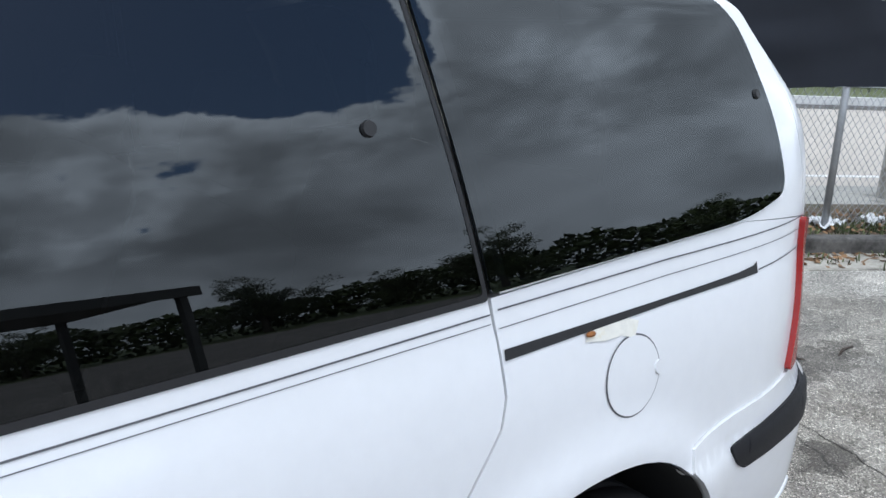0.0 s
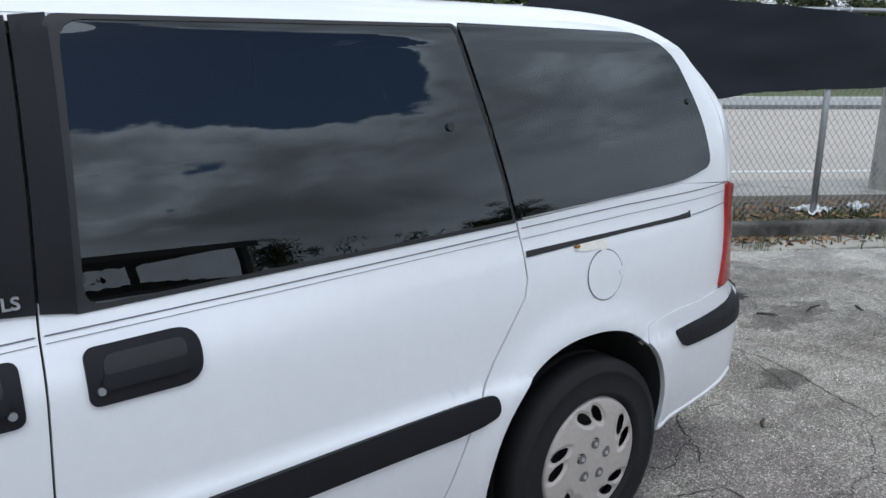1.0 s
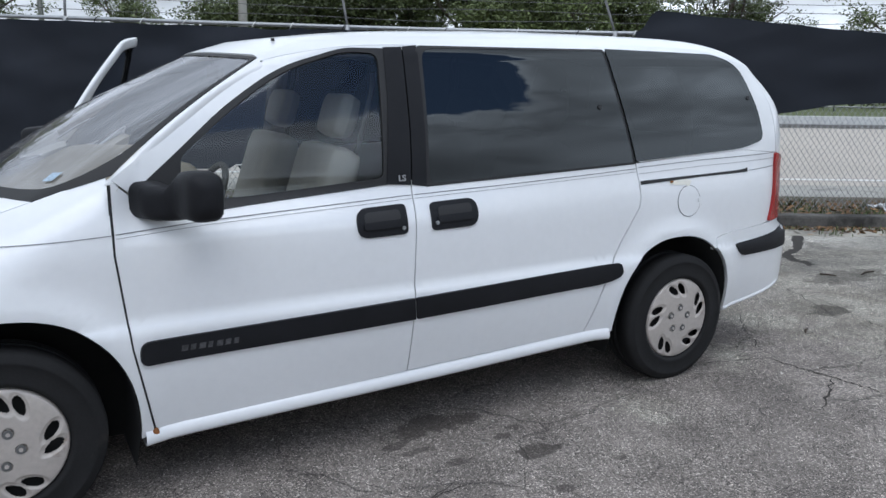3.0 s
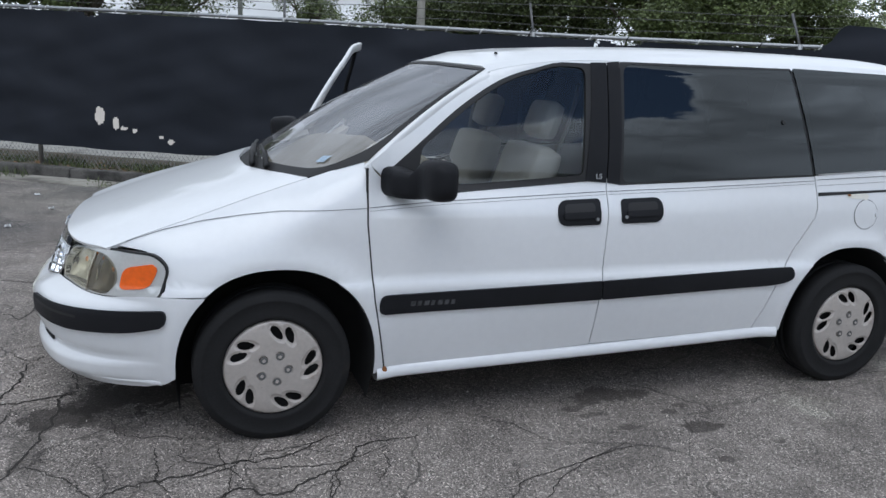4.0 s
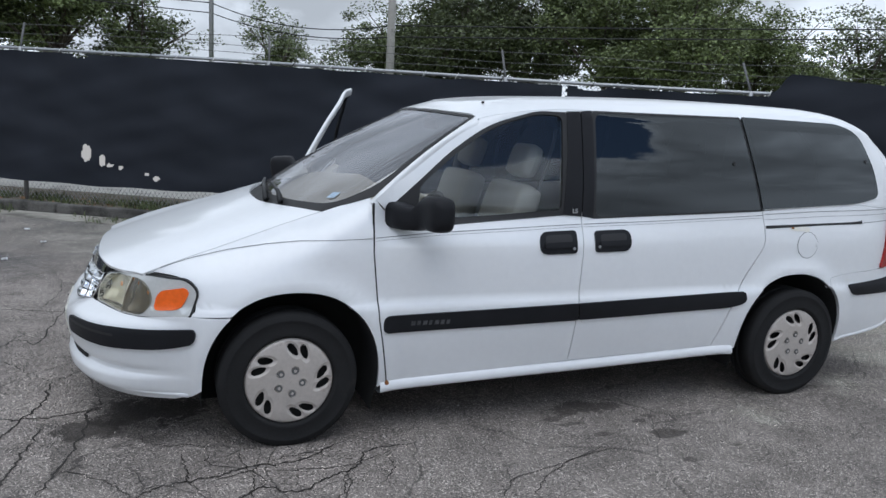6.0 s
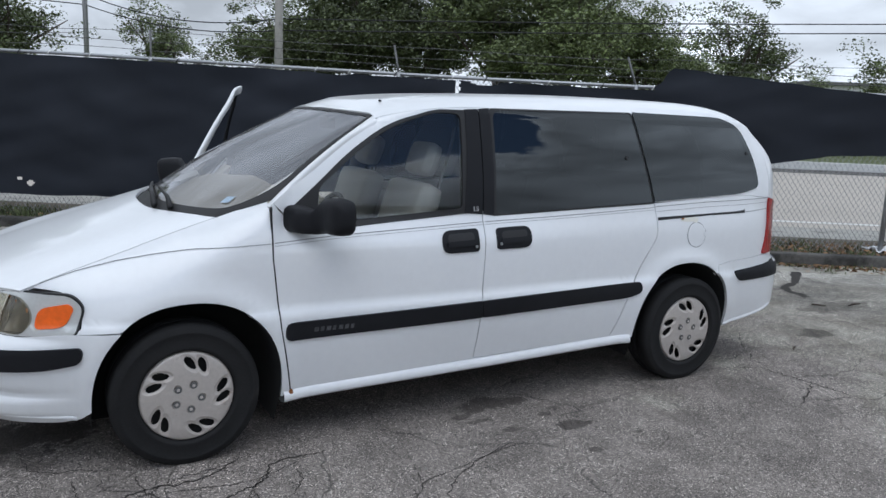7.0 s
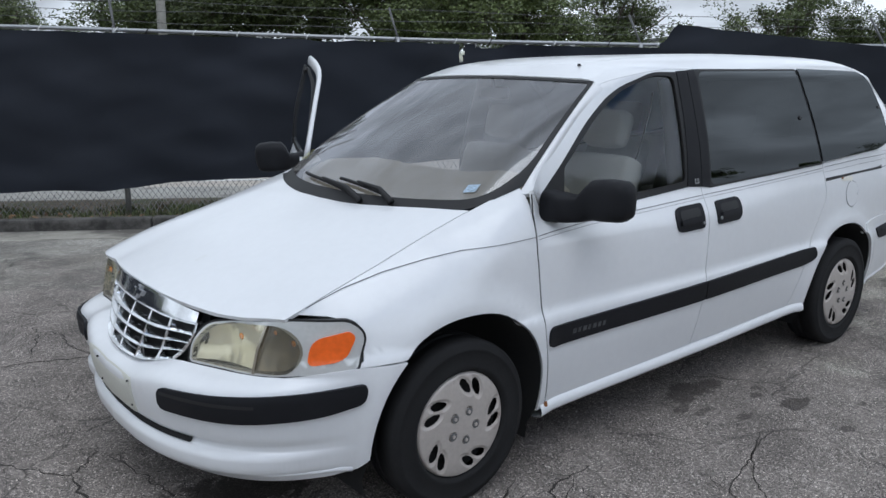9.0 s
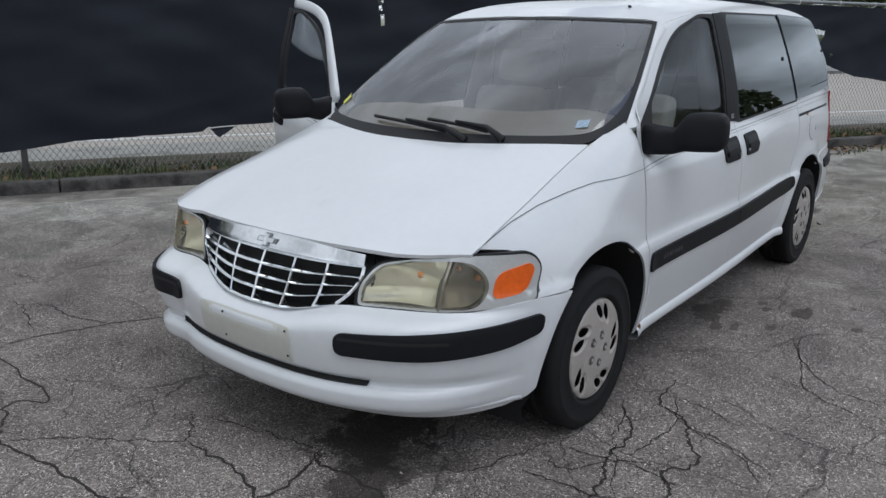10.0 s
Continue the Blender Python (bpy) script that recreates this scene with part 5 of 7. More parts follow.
for u, z in ((-0.1, 0.535), (0.235, 0.535), (-0.1, 0.44), (0.235, 0.44)):
    bm = bmesh.new()
    bmesh.ops.create_icosphere(bm, subdivisions=1, radius=0.005, matrix=Matrix.Translation(wrap(u, z) + Vector((-0.012, 0, 0))))
    part("screw_hole", bm, SEAL, pl)

for fn in (wrap, far(wrap)):
    rb = [(s_of_x(3.277), 0.726), (s_of_x(3.45), 0.748), (s_of_x(3.75), 0.762)] + [(s, 0.768) for s in np.linspace(s_of_x(3.86), LENGTH[-1], 12)] + [(s, 0.4) for s in np.linspace(LENGTH[-1], s_of_x(3.9), 10)] + [(s_of_x(3.7), 0.35), (s_of_x(3.4), 0.315)] + [(s_of_x(x), z) for x, z in arch(1, 0, 50, 10, 0.003)]
    rear_b = panel("rear_bumper", rb, fn, PAINT, van, "white painted bumper", step=0.035, lift=0.006, depth=0.03)
    st = rounded([(s_of_x(3.425), 0.675, 0.02), (s_of_x(3.48), 0.612, 0.03), (s_of_x(4.03), 0.617, 0.02), (s_of_x(4.03), 0.715, 0.02), (s_of_x(3.84), 0.71, 0.02)], 0.02)
    panel("bumper_strip", st, fn, BLACK, rear_b, "black rubber bumper strip", step=0.04, lift=0.013, depth=0.01)
    lip = bmesh.new()
    tube(lip, [fn(s_of_x(x), z) + Vector((0, 0, 0.006)) for x, z in curve_through([(3.402, 0.318), (3.55, 0.332), (3.7, 0.352), (3.82, 0.376), (3.9, 0.4)], 5)], 0.013, 8)
    part("bumper_lip", lip, PAINT, rear_b)
    tl = rounded([(s_of_x(3.735), 0.768, 0.02), (s_of_x(3.775), 0.86, 0.05), (s_of_x(3.805), 1.0, 0.05), (s_of_x(3.812), 1.138, 0.015), (s_of_x(3.91), 1.118, 0.03), (s_of_x(3.96), 0.95, 0.05), (s_of_x(3.9), 0.772, 0.02)], 0.02)
    lamp = panel("tail_light", tl, fn, RED, van, "red tail light", step=0.035, lift=0.014, depth=0.025)
    panel("reversing_lens", rounded([(s_of_x(3.91), 0.92, 0.01), (s_of_x(3.915), 1.03, 0.01), (s_of_x(3.945), 1.03, 0.01), (s_of_x(3.95), 0.92, 0.01)], 0.01), fn, PALE_LETTER, lamp, "pale reversing lens", step=0.04, lift=0.017, depth=0.004)
    hatch = [(s_of_x(3.905), 0.775), (s_of_x(3.965), 0.95), (s_of_x(3.92), 1.12), (s_of_x(3.84), 1.14), (s_of_x(3.845), 1.25), (s_of_x(3.83), 1.4), (s_of_x(3.795), 1.53)] + [(s, eave(s) - 0.001) for s in np.linspace(s_of_x(3.775), S_END, 12)] + [(S_END, 0.775)]
    panel("tailgate", hatch, fn, PAINT, van, step=0.05)
# lamps
for sg in (1, -1):
    s0, s1 = s_of_y(0.45), s_of_x(-0.41)

    def U(u, z):
        return (sg * (s0 + (s1 - s0) * u), z)

    hl = [(*U(u, z), r) for u, z, r in ((0.0, 0.632, 0.02), (0.01, 0.7, 0.05), (0.1, 0.775, 0.06), (0.3, 0.798, 0.1), (0.68, 0.82, 0.05), (0.93, 0.815, 0.05), (1.0, 0.765, 0.05), (0.95, 0.65, 0.02), (0.5, 0.63, 0.1))]
    gap_in = rounded([(*U(u, z), r) for u, z, r in ((0.018, 0.64, 0.01), (0.028, 0.7, 0.05), (0.108, 0.77, 0.06), (0.3, 0.792, 0.02), (0.6, 0.802, 0.05), (0.712, 0.74, 0.1), (0.66, 0.64, 0.06))], 0.02, 5)
    lamp = panel("headlight", rounded(hl, 0.02, 5), wrap, HOUSING, van, "yellowed headlight with amber side marker", step=0.03, lift=0.004, depth=0.03, holes=[gap_in])
    rim = [(*U(u, z), r) for u, z, r in ((-0.02, 0.626, 0.02), (-0.01, 0.7, 0.05), (0.09, 0.783, 0.06), (0.3, 0.806, 0.1), (0.68, 0.828, 0.05), (0.94, 0.823, 0.05), (1.013, 0.765, 0.05), (0.96, 0.644, 0.02), (0.5, 0.623, 0.1))]
    panel("lamp_seal", rounded(rim, 0.02, 5), wrap, SEAL, lamp, step=0.04, lift=0.001, depth=0.02, holes=[gap_in])
    def bowl(centre, half, deep, flute):
        """Mirror bowl sunk behind the lens, with faint upright flutes."""
        def fn(s_, z):
            u = (sg * s_ - s0) / (s1 - s0)
            q = min(1.0, ((u - centre[0]) / half[0]) ** 2 + ((z - centre[1]) / half[1]) ** 2)
            back_ = 0.012 + deep * (1 - q) + flute * math.sin(u * 90)
            i = abs(s_)
            return wrap(s_, z) - Vector((np.interp(i, LENGTH, DIRS[:, 1]), -sg * np.interp(i, LENGTH, DIRS[:, 0]), 0)) * back_
        return fn

    main = rounded([(*U(u, z), r) for u, z, r in ((0.02, 0.642, 0.01), (0.03, 0.7, 0.05), (0.11, 0.768, 0.06), (0.3, 0.79, 0.02), (0.525, 0.798, 0.01), (0.475, 0.72, 0.05), (0.445, 0.638, 0.01))], 0.02, 5)
    smoke = [U(0.47, 0.64), U(0.5, 0.72), U(0.555, 0.8)] + [U(0.575 + 0.135 * math.sin(a), 0.72 + 0.08 * math.cos(a)) for a in np.linspace(0.1, math.pi - 0.1, 12)]
    panel("reflector", main, bowl((0.27, 0.7), (0.3, 0.1), 0.05, 0.0003), YELLOWED, lamp, "cream-tinted mirror bowl", step=0.02, depth=0)
    panel("corner_reflector", smoke, bowl((0.58, 0.72), (0.16, 0.1), 0.04, 0.0008), SMOKE, lamp, "smoky mirror bowl", step=0.02, depth=0)
    panel("main_lens", main, wrap, LENS, lamp, "yellowed clear main lens", step=0.03, lift=0.008, depth=0.004).visible_shadow = False
    panel("lens_divider", [U(0.447, 0.636), U(0.477, 0.72), U(0.527, 0.799), U(0.542, 0.799), U(0.491, 0.72), U(0.461, 0.636)], wrap, SMOKE, lamp, step=0.03, lift=0.011, depth=0.03)
    panel("corner_lens", smoke, wrap, SMOKED_LENS, lamp, "smoky corner lens", step=0.03, lift=0.008, depth=0.004).visible_shadow = False
    # small orange balls painted in as glints behind the lenses
    for u, z, rr in ((0.36, 0.75, 0.012), (0.66, 0.742, 0.011), (0.57, 0.775, 0.008)):
        bm = bmesh.new()
        bmesh.ops.create_icosphere(bm, subdivisions=2, radius=rr, matrix=Matrix.Translation(wrap(*U(u, z)) + Vector((0.008, 0.006 * sg, 0))) @ Matrix.Diagonal((0.5, 1.2, 1, 1)))
        part("bulb", bm, BULB_GLINT, lamp, "amber bulb glint")
    am = [(*U(u, z), r) for u, z, r in ((0.722, 0.668, 0.03), (0.75, 0.758, 0.06), (0.925, 0.784, 0.05), (0.952, 0.762, 0.05), (0.9, 0.68, 0.06))]
    panel("turn_signal", rounded(am, 0.02, 5), wrap, ORANGE, lamp, "orange turn signal lens", step=0.03, lift=0.009, depth=0.005)

# grille
GT, GB = 0.492, 0.385


def bar(name, pts, mat, lift, depth, label=""):
    return panel(name, pts, wrap, mat, grille, label, step=0.03, lift=lift, depth=depth)


ztop = 0.764


def z_at(k, s):
    """Height of the k-th of the grille's levels, from its top (0) to its foot (1)."""
    return ztop - (ztop - 0.634 + dip(s)) * k


def side_s(k):
    return GT + (GB - GT) * k ** 2.2


back = [(s, 0.806 - 0.006 * (s / GT) ** 2) for s in np.linspace(-GT - 0.02, GT + 0.02, 24)] + [(GT + 0.03, 0.7), (GB + 0.05, 0.632)] + [(s, 0.634 - dip(s)) for s in np.linspace(GB, -GB, 16)] + [(-GB - 0.05, 0.632), (-GT - 0.03, 0.7)]
grille = panel("grille", back, wrap, DARK, van, "chrome egg-crate grille", step=0.04, lift=-0.034, depth=0.02)
bar("grille_top", [(s, 0.822 - 0.022 * (s / GT) ** 2) for s in np.linspace(-GT, GT, 24)] + [(s, 0.768 - 0.002 * (s / GT) ** 2) for s in np.linspace(GT, -GT, 24)], GRILLE_CHROME, 0.006, 0.03, "wide chrome top bar")
def outward(s):
    dx, dy = np.interp(abs(s), LENGTH, DIRS[:, 0]), np.interp(abs(s), LENGTH, DIRS[:, 1])
    return Vector((dy, -dx if s >= 0 else dx, 0))


def rod(points, profile, name="grille_bar"):
    """A bar along (s, z) points of the nose; the profile gives (outwards, across) in metres."""
    bm = bmesh.new()
    rings = []
    for i, (s, z) in enumerate(points):
        (s0, z0), (s1, z1) = points[max(i - 1, 0)], points[min(i + 1, len(points) - 1)]
        along = (wrap(s1, z1) - wrap(s0, z0)).normalized()
        out = outward(s)
        up = out.cross(along)
        if abs(up.z) > 0.5 and up.z < 0:
            up = -up
        lean = 0.045 * max(0.0, 1 - (s / 0.42) ** 2) * max(0.0, (0.78 - z) / 0.16) - 0.018
        rings.append([bm.verts.new(wrap(s, z) + out * (a + lean) + up.normalized() * c) for a, c in profile])
    m = len(profile)
    for a, b in zip(rings, rings[1:]):
        for k in range(m):
            bm.faces.new((a[k], a[(k + 1) % m], b[(k + 1) % m], b[k]))
    bm.faces.new(rings[0])
    bm.faces.new(rings[-1])
    bmesh.ops.recalc_face_normals(bm, faces=bm.faces)
    return part(name, bm, GRILLE_CHROME, grille, smooth=False)


SHELF = [(0.019, -0.004), (0.025, -0.003), (0.024, -0.001), (0.014, 0.003), (-0.01, 0.006), (-0.01, -0.002)]
UPRIGHT = [(0.016, -0.005), (0.0205, -0.0018), (0.0205, 0.0018), (0.016, 0.005), (-0.01, 0.006), (-0.01, -0.006)]
surround = [(s, 0.772) for s in np.linspace(-GT - 0.03, GT + 0.03, 20)] + [(GT + 0.035, 0.72), (GB + 0.035, 0.632)] + [(s, 0.622 - dip(s)) for s in np.linspace(GB + 0.01, -GB - 0.01, 20)] + [(-GB - 0.035, 0.632), (-GT - 0.035, 0.72)]
bar("grille_surround", surround, DARK, -0.022, 0.02, "black plastic surround")
for k in (0.0, 0.27, 0.51, 0.75, 1.0):
    w = side_s(k)
    rod([(s, z_at(k, s)) for s in np.linspace(-w, w, 24)], SHELF)
for c in (-2, -1, 0, 1, 2):
    rod([(c / 3 * (0.6 * side_s(k) + 0.4 * GT), z_at(k, c / 3 * side_s(k))) for k in np.linspace(0, 1, 6)], UPRIGHT)
for sg in (1, -1):
    rod([(sg * side_s(k), z_at(k, side_s(k))) for k in np.linspace(0, 1, 10)], [(0.022, -0.006), (0.024, 0.0), (0.022, 0.006), (-0.012, 0.009), (-0.012, -0.009)])
em = [(-0.062, 0.783), (-0.054, 0.803), (-0.02, 0.803), (-0.016, 0.818), (0.026, 0.818), (0.022, 0.803), (0.062, 0.803), (0.054, 0.783), (0.02, 0.783), (0.016, 0.768), (-0.026, 0.768), (-0.022, 0.783)]
bar("emblem", [(0.95 * a, 0.793 + 0.95 * (b - 0.793)) for a, b in em], GALV, 0.012, 0.008, "plain metal cross badge")
bar("emblem_face", [(0.8 * a, 0.793 + 0.75 * (b - 0.793)) for a, b in em], GRILLE_CHROME, 0.016, 0.004)

# underside, wheel houses
bm = bmesh.new()
box(bm, (0.5, 0.14, 0.27), (2.55, 1.69, 0.36))
box(bm, (-0.75, 0.4, 0.25), (0.45, 1.43, 0.4))
box(bm, (2.55, 0.35, 0.28), (3.9, 1.48, 0.42))
part("underbody", bm, DARK, van, smooth=False)
for k_ in (0, 1):
    for sg in (1, -1):
        bm = bmesh.new()
        pts = arch(k_, -20, 200, 26, -0.004)
        rings = []
        for d in (0.0, 0.03, 0.32):
            rings.append([bm.verts.new((x, (side(x, max(z, 0.2)).y + 0.006 + d) if sg > 0 else 2 * MID - (side(x, max(z, 0.2)).y + 0.006 + d), z)) for x, z in pts])
        for a, b in zip(rings, rings[1:]):
            for k in range(len(pts) - 1):
                bm.faces.new((a[k], a[k + 1], b[k + 1], b[k]))
        bm.faces.new(rings[-1])
        part("wheel_house", bm, DARK, van, "dark wheel-arch liner")


def lathe(bm, profile, n=56):
    """A ring of the profile (radius, depth) about the y axis; depth goes outwards along -y."""
    rings = [[bm.verts.new((r * math.cos(2 * math.pi * k / n), -d, r * math.sin(2 * math.pi * k / n))) for k in range(n)] for r, d in profile]
    for a, b in zip(rings, rings[1:]):
        for k in range(n):
            bm.faces.new((a[k], a[(k + 1) % n], b[(k + 1) % n], b[k]))
    return bm


def hubcap(size):
    """Dished cap with five pairs of slanted slots and five bolt recesses."""
    nr, na = 64, 360
    prof = table([(0.0, 0.02), (0.03, 0.02), (0.06, 0.018), (0.1, 0.017), (0.15, 0.015), (0.185, 0.01), (0.196, 0.004), (0.2, -0.008)])
    slots = []
    for k in range(5):
        for off, r0, tilt in ((-0.18, 0.15, 0.72), (0.18, 0.15, 0.72)):
            slots.append((radians(72 * k + 17) + off, r0, tilt))
    bolts = [radians(72 * k + 7) for k in range(5)]
    verts, faces = [], []
    for i in range(nr + 1):
        r = max(0.0004, 0.2 * i / nr)
        for j in range(na):
            a = 2 * math.pi * j / na
            d = prof(r)
            x, z = r * math.cos(a), r * math.sin(a)
            for b in bolts:
                q = math.hypot(x - 0.058 * math.cos(b), z - 0.058 * math.sin(b))
                if q < 0.0175:
                    d -= 0.016 * smoothstep(0.0175, 0.014, q)
                if q < 0.0095:
                    d += 0.012
            for sa, sr, tl in slots:
                u, v = x - sr * math.cos(sa), z - sr * math.sin(sa)
                ru, rv = u * math.cos(sa + tl) + v * math.sin(sa + tl), -u * math.sin(sa + tl) + v * math.cos(sa + tl)
                q = math.hypot(ru / 0.037, rv / 0.018)
                if q < 1.5:
                    d -= 0.006 * smoothstep(1.5, 1.0, q)
            verts.append((x * size, -d, z * size))
    for i in range(nr):
        for j in range(na):
            r, a = 0.2 * (i + 0.5) / nr, 2 * math.pi * (j + 0.5) / na
            x, z = r * math.cos(a), r * math.sin(a)
            cut = False
            for sa, sr, tl in slots:
                u, v = x - sr * math.cos(sa), z - sr * math.sin(sa)
                ru, rv = u * math.cos(sa + tl) + v * math.sin(sa + tl), -u * math.sin(sa + tl) + v * math.cos(sa + tl)
                w = 0.0165 * (1 - 0.18 * max(-1, min(1, -ru / 0.035)))
                if (ru / 0.035) ** 2 + (rv / w) ** 2 < 1:
                    cut = True
            if not cut:
                faces.append((i * na + j, i * na + (j + 1) % na, (i + 1) * na + (j + 1) % na, (i + 1) * na + j))
    return from_lists(verts, faces)


def tyre_mesh():
    bm = bmesh.new()
    lathe(bm, [(0.19, -0.2), (0.25, -0.212), (0.3, -0.2), (0.319, -0.18), (0.33, -0.15), (0.33, -0.13), (0.322, -0.128), (0.322, -0.12), (0.331, -0.118), (0.331, -0.09), (0.323, -0.088), (0.323, -0.08), (0.331, -0.078), (0.331, -0.02), (0.328, -0.004), (0.318, 0.006), (0.3, 0.011), (0.294, 0.015), (0.29, 0.012), (0.26, 0.016), (0.235, 0.013), (0.228, 0.016), (0.22, 0.012), (0.212, 0.004), (0.205, -0.02)], 80)
    return bm


tyre_data, cap_data, rim_data = None, None, None
for x, spin in ((0.0, 14), (3.048, -6)):
    for sign in (1, -1):
        w = new("wheel")
        w.parent = van
        w.matrix_basis = Matrix.Translation((x, 0.0 if sign > 0 else 2 * MID, 0.325)) @ (Matrix.Identity(4) if sign > 0 else Matrix.Rotation(math.pi, 4, "Z")) @ Matrix.Rotation(radians(spin), 4, "Y")
        if tyre_data is None:
            t_, h_ = part("tyre", tyre_mesh(), TYRE, w, "worn black tyre"), part("hubcap", hubcap(1.04), SILVER, w, "silver plastic hubcap with slanted slots")
            r_ = part("rim", lathe(bmesh.new(), [(0.2, -0.03), (0.15, -0.04), (0.06, -0.03), (0.001, -0.03)]), DARK, w, "dark steel rim")
            tyre_data, cap_data, rim_data = t_.data, h_.data, r_.data
            bm = bmesh.new()
            bmesh.ops.create_cone(bm, cap_ends=True, segments=16, radius1=0.0155, radius2=0.0155, depth=0.002, matrix=Matrix.Rotation(radians(90), 4, "X"))
            rec_data = part("bolt_recess", bm, GREY_TRIM, w, smooth=False)
            bm = bmesh.new()
            bmesh.ops.create_cone(bm, cap_ends=True, segments=6, radius1=0.0085, radius2=0.007, depth=0.008, matrix=Matrix.Rotation(radians(90), 4, "X"))
            nut_data = part("wheel_nut", bm, SILVER, w, smooth=False)
            for o in (rec_data, nut_data):
                o.location = (0.058 * math.cos(radians(7)), -0.0205, 0.058 * math.sin(radians(7)))
            start_k = 1
            rec_data, nut_data = rec_data.data, nut_data.data
        else:
            for nm, data in (("tyre", tyre_data), ("hubcap", cap_data), ("rim", rim_data)):
                o = new(nm, data)
                o.parent = w
            start_k = 0
        for k in range(start_k, 5):
            for nm, data in (("bolt_recess", rec_data), ("wheel_nut", nut_data)):
                o = new(nm, data)
                o.parent = w
                o.location = (0.058 * math.cos(radians(72 * k + 7)), -0.0205, 0.058 * math.sin(radians(72 * k + 7)))
        w["label"] = "road wheel with a silver hubcap"

# mirrors
def mirror_shell():
    """Rounded housing with a blunt outer end and an arm that narrows to the door."""
    bm = bmesh.new()
    stations = [(0.07, 0.52, 1.105, 0.06, 0.065), (0.0, 0.56, 1.098, 0.056, 0.058), (-0.03, 0.6, 1.096, 0.052, 0.055), (-0.045, 0.632, 1.118, 0.056, 0.072), (-0.065, 0.648, 1.132, 0.062, 0.082), (-0.12, 0.655, 1.136, 0.064, 0.085), (-0.19, 0.66, 1.138, 0.06, 0.081), (-0.213, 0.665, 1.138, 0.046, 0.066), (-0.224, 0.668, 1.138, 0.02, 0.034)]
    rings = []
    for y, x, z, rx, rz in stations:
        ring_ = []
        for k in range(24):
            c, s = math.cos(2 * math.pi * k / 24), math.sin(2 * math.pi * k / 24)
            ring_.append(bm.verts.new((x + rx * math.copysign(abs(c) ** 0.55, c), y, z + rz * math.copysign(abs(s) ** 0.55, s))))
        rings.append(ring_)
    for a, b in zip(rings, rings[1:]):
        for k in range(24):
            bm.faces.new((a[k], b[k], b[(k + 1) % 24], a[(k + 1) % 24]))
    bm.faces.new(rings[0])
    bm.faces.new(rings[-1][::-1])
    bmesh.ops.recalc_face_normals(bm, faces=bm.faces)
    return bm


for sign in (1, -1):
    bm = mirror_shell()
    if sign < 0:
        bmesh.ops.transform(bm, matrix=HINGE @ Matrix.Translation((0, 2 * MID - 0.03, 0.02)) @ Matrix.Diagonal((1, -1, 1, 1)), verts=bm.verts)
        bmesh.ops.reverse_faces(bm, faces=bm.faces)
    mirror = part("side_mirror", bm, BLACK, van, "black plastic door mirror")
    bm = bmesh.new()
    box(bm, (0.7, -0.19, 1.075), (0.717, -0.075, 1.19), bevel=0.006)
    if sign < 0:
        bmesh.ops.transform(bm, matrix=HINGE @ Matrix.Translation((0, 2 * MID - 0.03, 0.02)) @ Matrix.Diagonal((1, -1, 1, 1)), verts=bm.verts)
        bmesh.ops.reverse_faces(bm, faces=bm.faces)
    part("mirror_glass", bm, CHROME, mirror, smooth=False)

# inside the van
def cushion(lo, hi, bevel, m=None):
    bm = bmesh.new()
    box(bm, lo, hi, None, bevel)
    bmesh.ops.subdivide_edges(bm, edges=bm.edges[:], cuts=1, use_grid_fill=True)
    bmesh.ops.smooth_vert(bm, verts=bm.verts[:], factor=0.4, use_axis_x=True, use_axis_y=True, use_axis_z=True)
    if m is not None:
        bmesh.ops.transform(bm, matrix=m, verts=bm.verts)
    return bm


for x, y, w in ((0.99, 0.53, 0.5), (0.99, 1.3, 0.5), (2.1, 0.5, 0.48), (2.1, 1.3, 0.48), (2.95, 0.915, 1.2)):
    seat = new("seat")
    seat.parent = van
    seat.location = (x, y, 0)
    seat["label"] = "beige cloth seat with a headrest"
    part("cushion", cushion((-0.25, -w / 2, 0.58), (0.25, w / 2, 0.74), 0.06), CLOTH, seat)
    lean = Matrix.Translation((0.2, 0, 0.66)) @ Matrix.Rotation(radians(18), 4, "Y")
    part("backrest", cushion((-0.07, -w / 2 + 0.01, 0.0), (0.09, w / 2 - 0.01, 0.6), 0.07, lean), CLOTH, seat)
    if w < 1:
        part("headrest", cushion((-0.05, -0.13, 0.63), (0.06, 0.13, 0.83), 0.055, lean), CLOTH, seat)
    bm = bmesh.new()
    box(bm, (-0.22, -w / 2 + 0.05, 0.36), (0.22, w / 2 - 0.05, 0.58))
    part("seat_base", bm, GREY_TRIM, seat, smooth=False)


def dash_at(x, y):
    return Vector((x, y, 1.05 + 0.105 * smoothstep(0.1, 0.6, x) - 0.14 * smoothstep(0.74, 0.85, x) + 0.03 * math.exp(-((x - 0.42) / 0.12) ** 2) + 0.035 * math.exp(-((y - 0.5) / 0.2) ** 2) * smoothstep(0.3, 0.5, x)))


panel("dashboard", rounded([(0.05, 0.3, 0.05), (0.2, 0.14, 0.05), (0.85, 0.2, 0.05), (0.85, 1.63, 0.05), (0.2, 1.69, 0.05), (0.05, 1.53, 0.05)], 0.05), dash_at, TRIM, van, "beige dashboard", step=0.07, depth=0.3)
bm = bmesh.new()
ringm = Matrix.Translation((0.8, 0.48, 1.0)) @ Matrix.Rotation(radians(-62), 4, "Y")
tube(bm, [ringm @ Vector((0.185 * math.cos(a), 0.185 * math.sin(a), 0)) for a in np.linspace(0, 2 * math.pi, 33)], 0.014, 8)
tube(bm, [ringm @ Vector((0, -0.18, 0)), ringm @ Vector((0, 0, -0.04)), ringm @ Vector((0, 0.18, 0))], 0.018, 6)
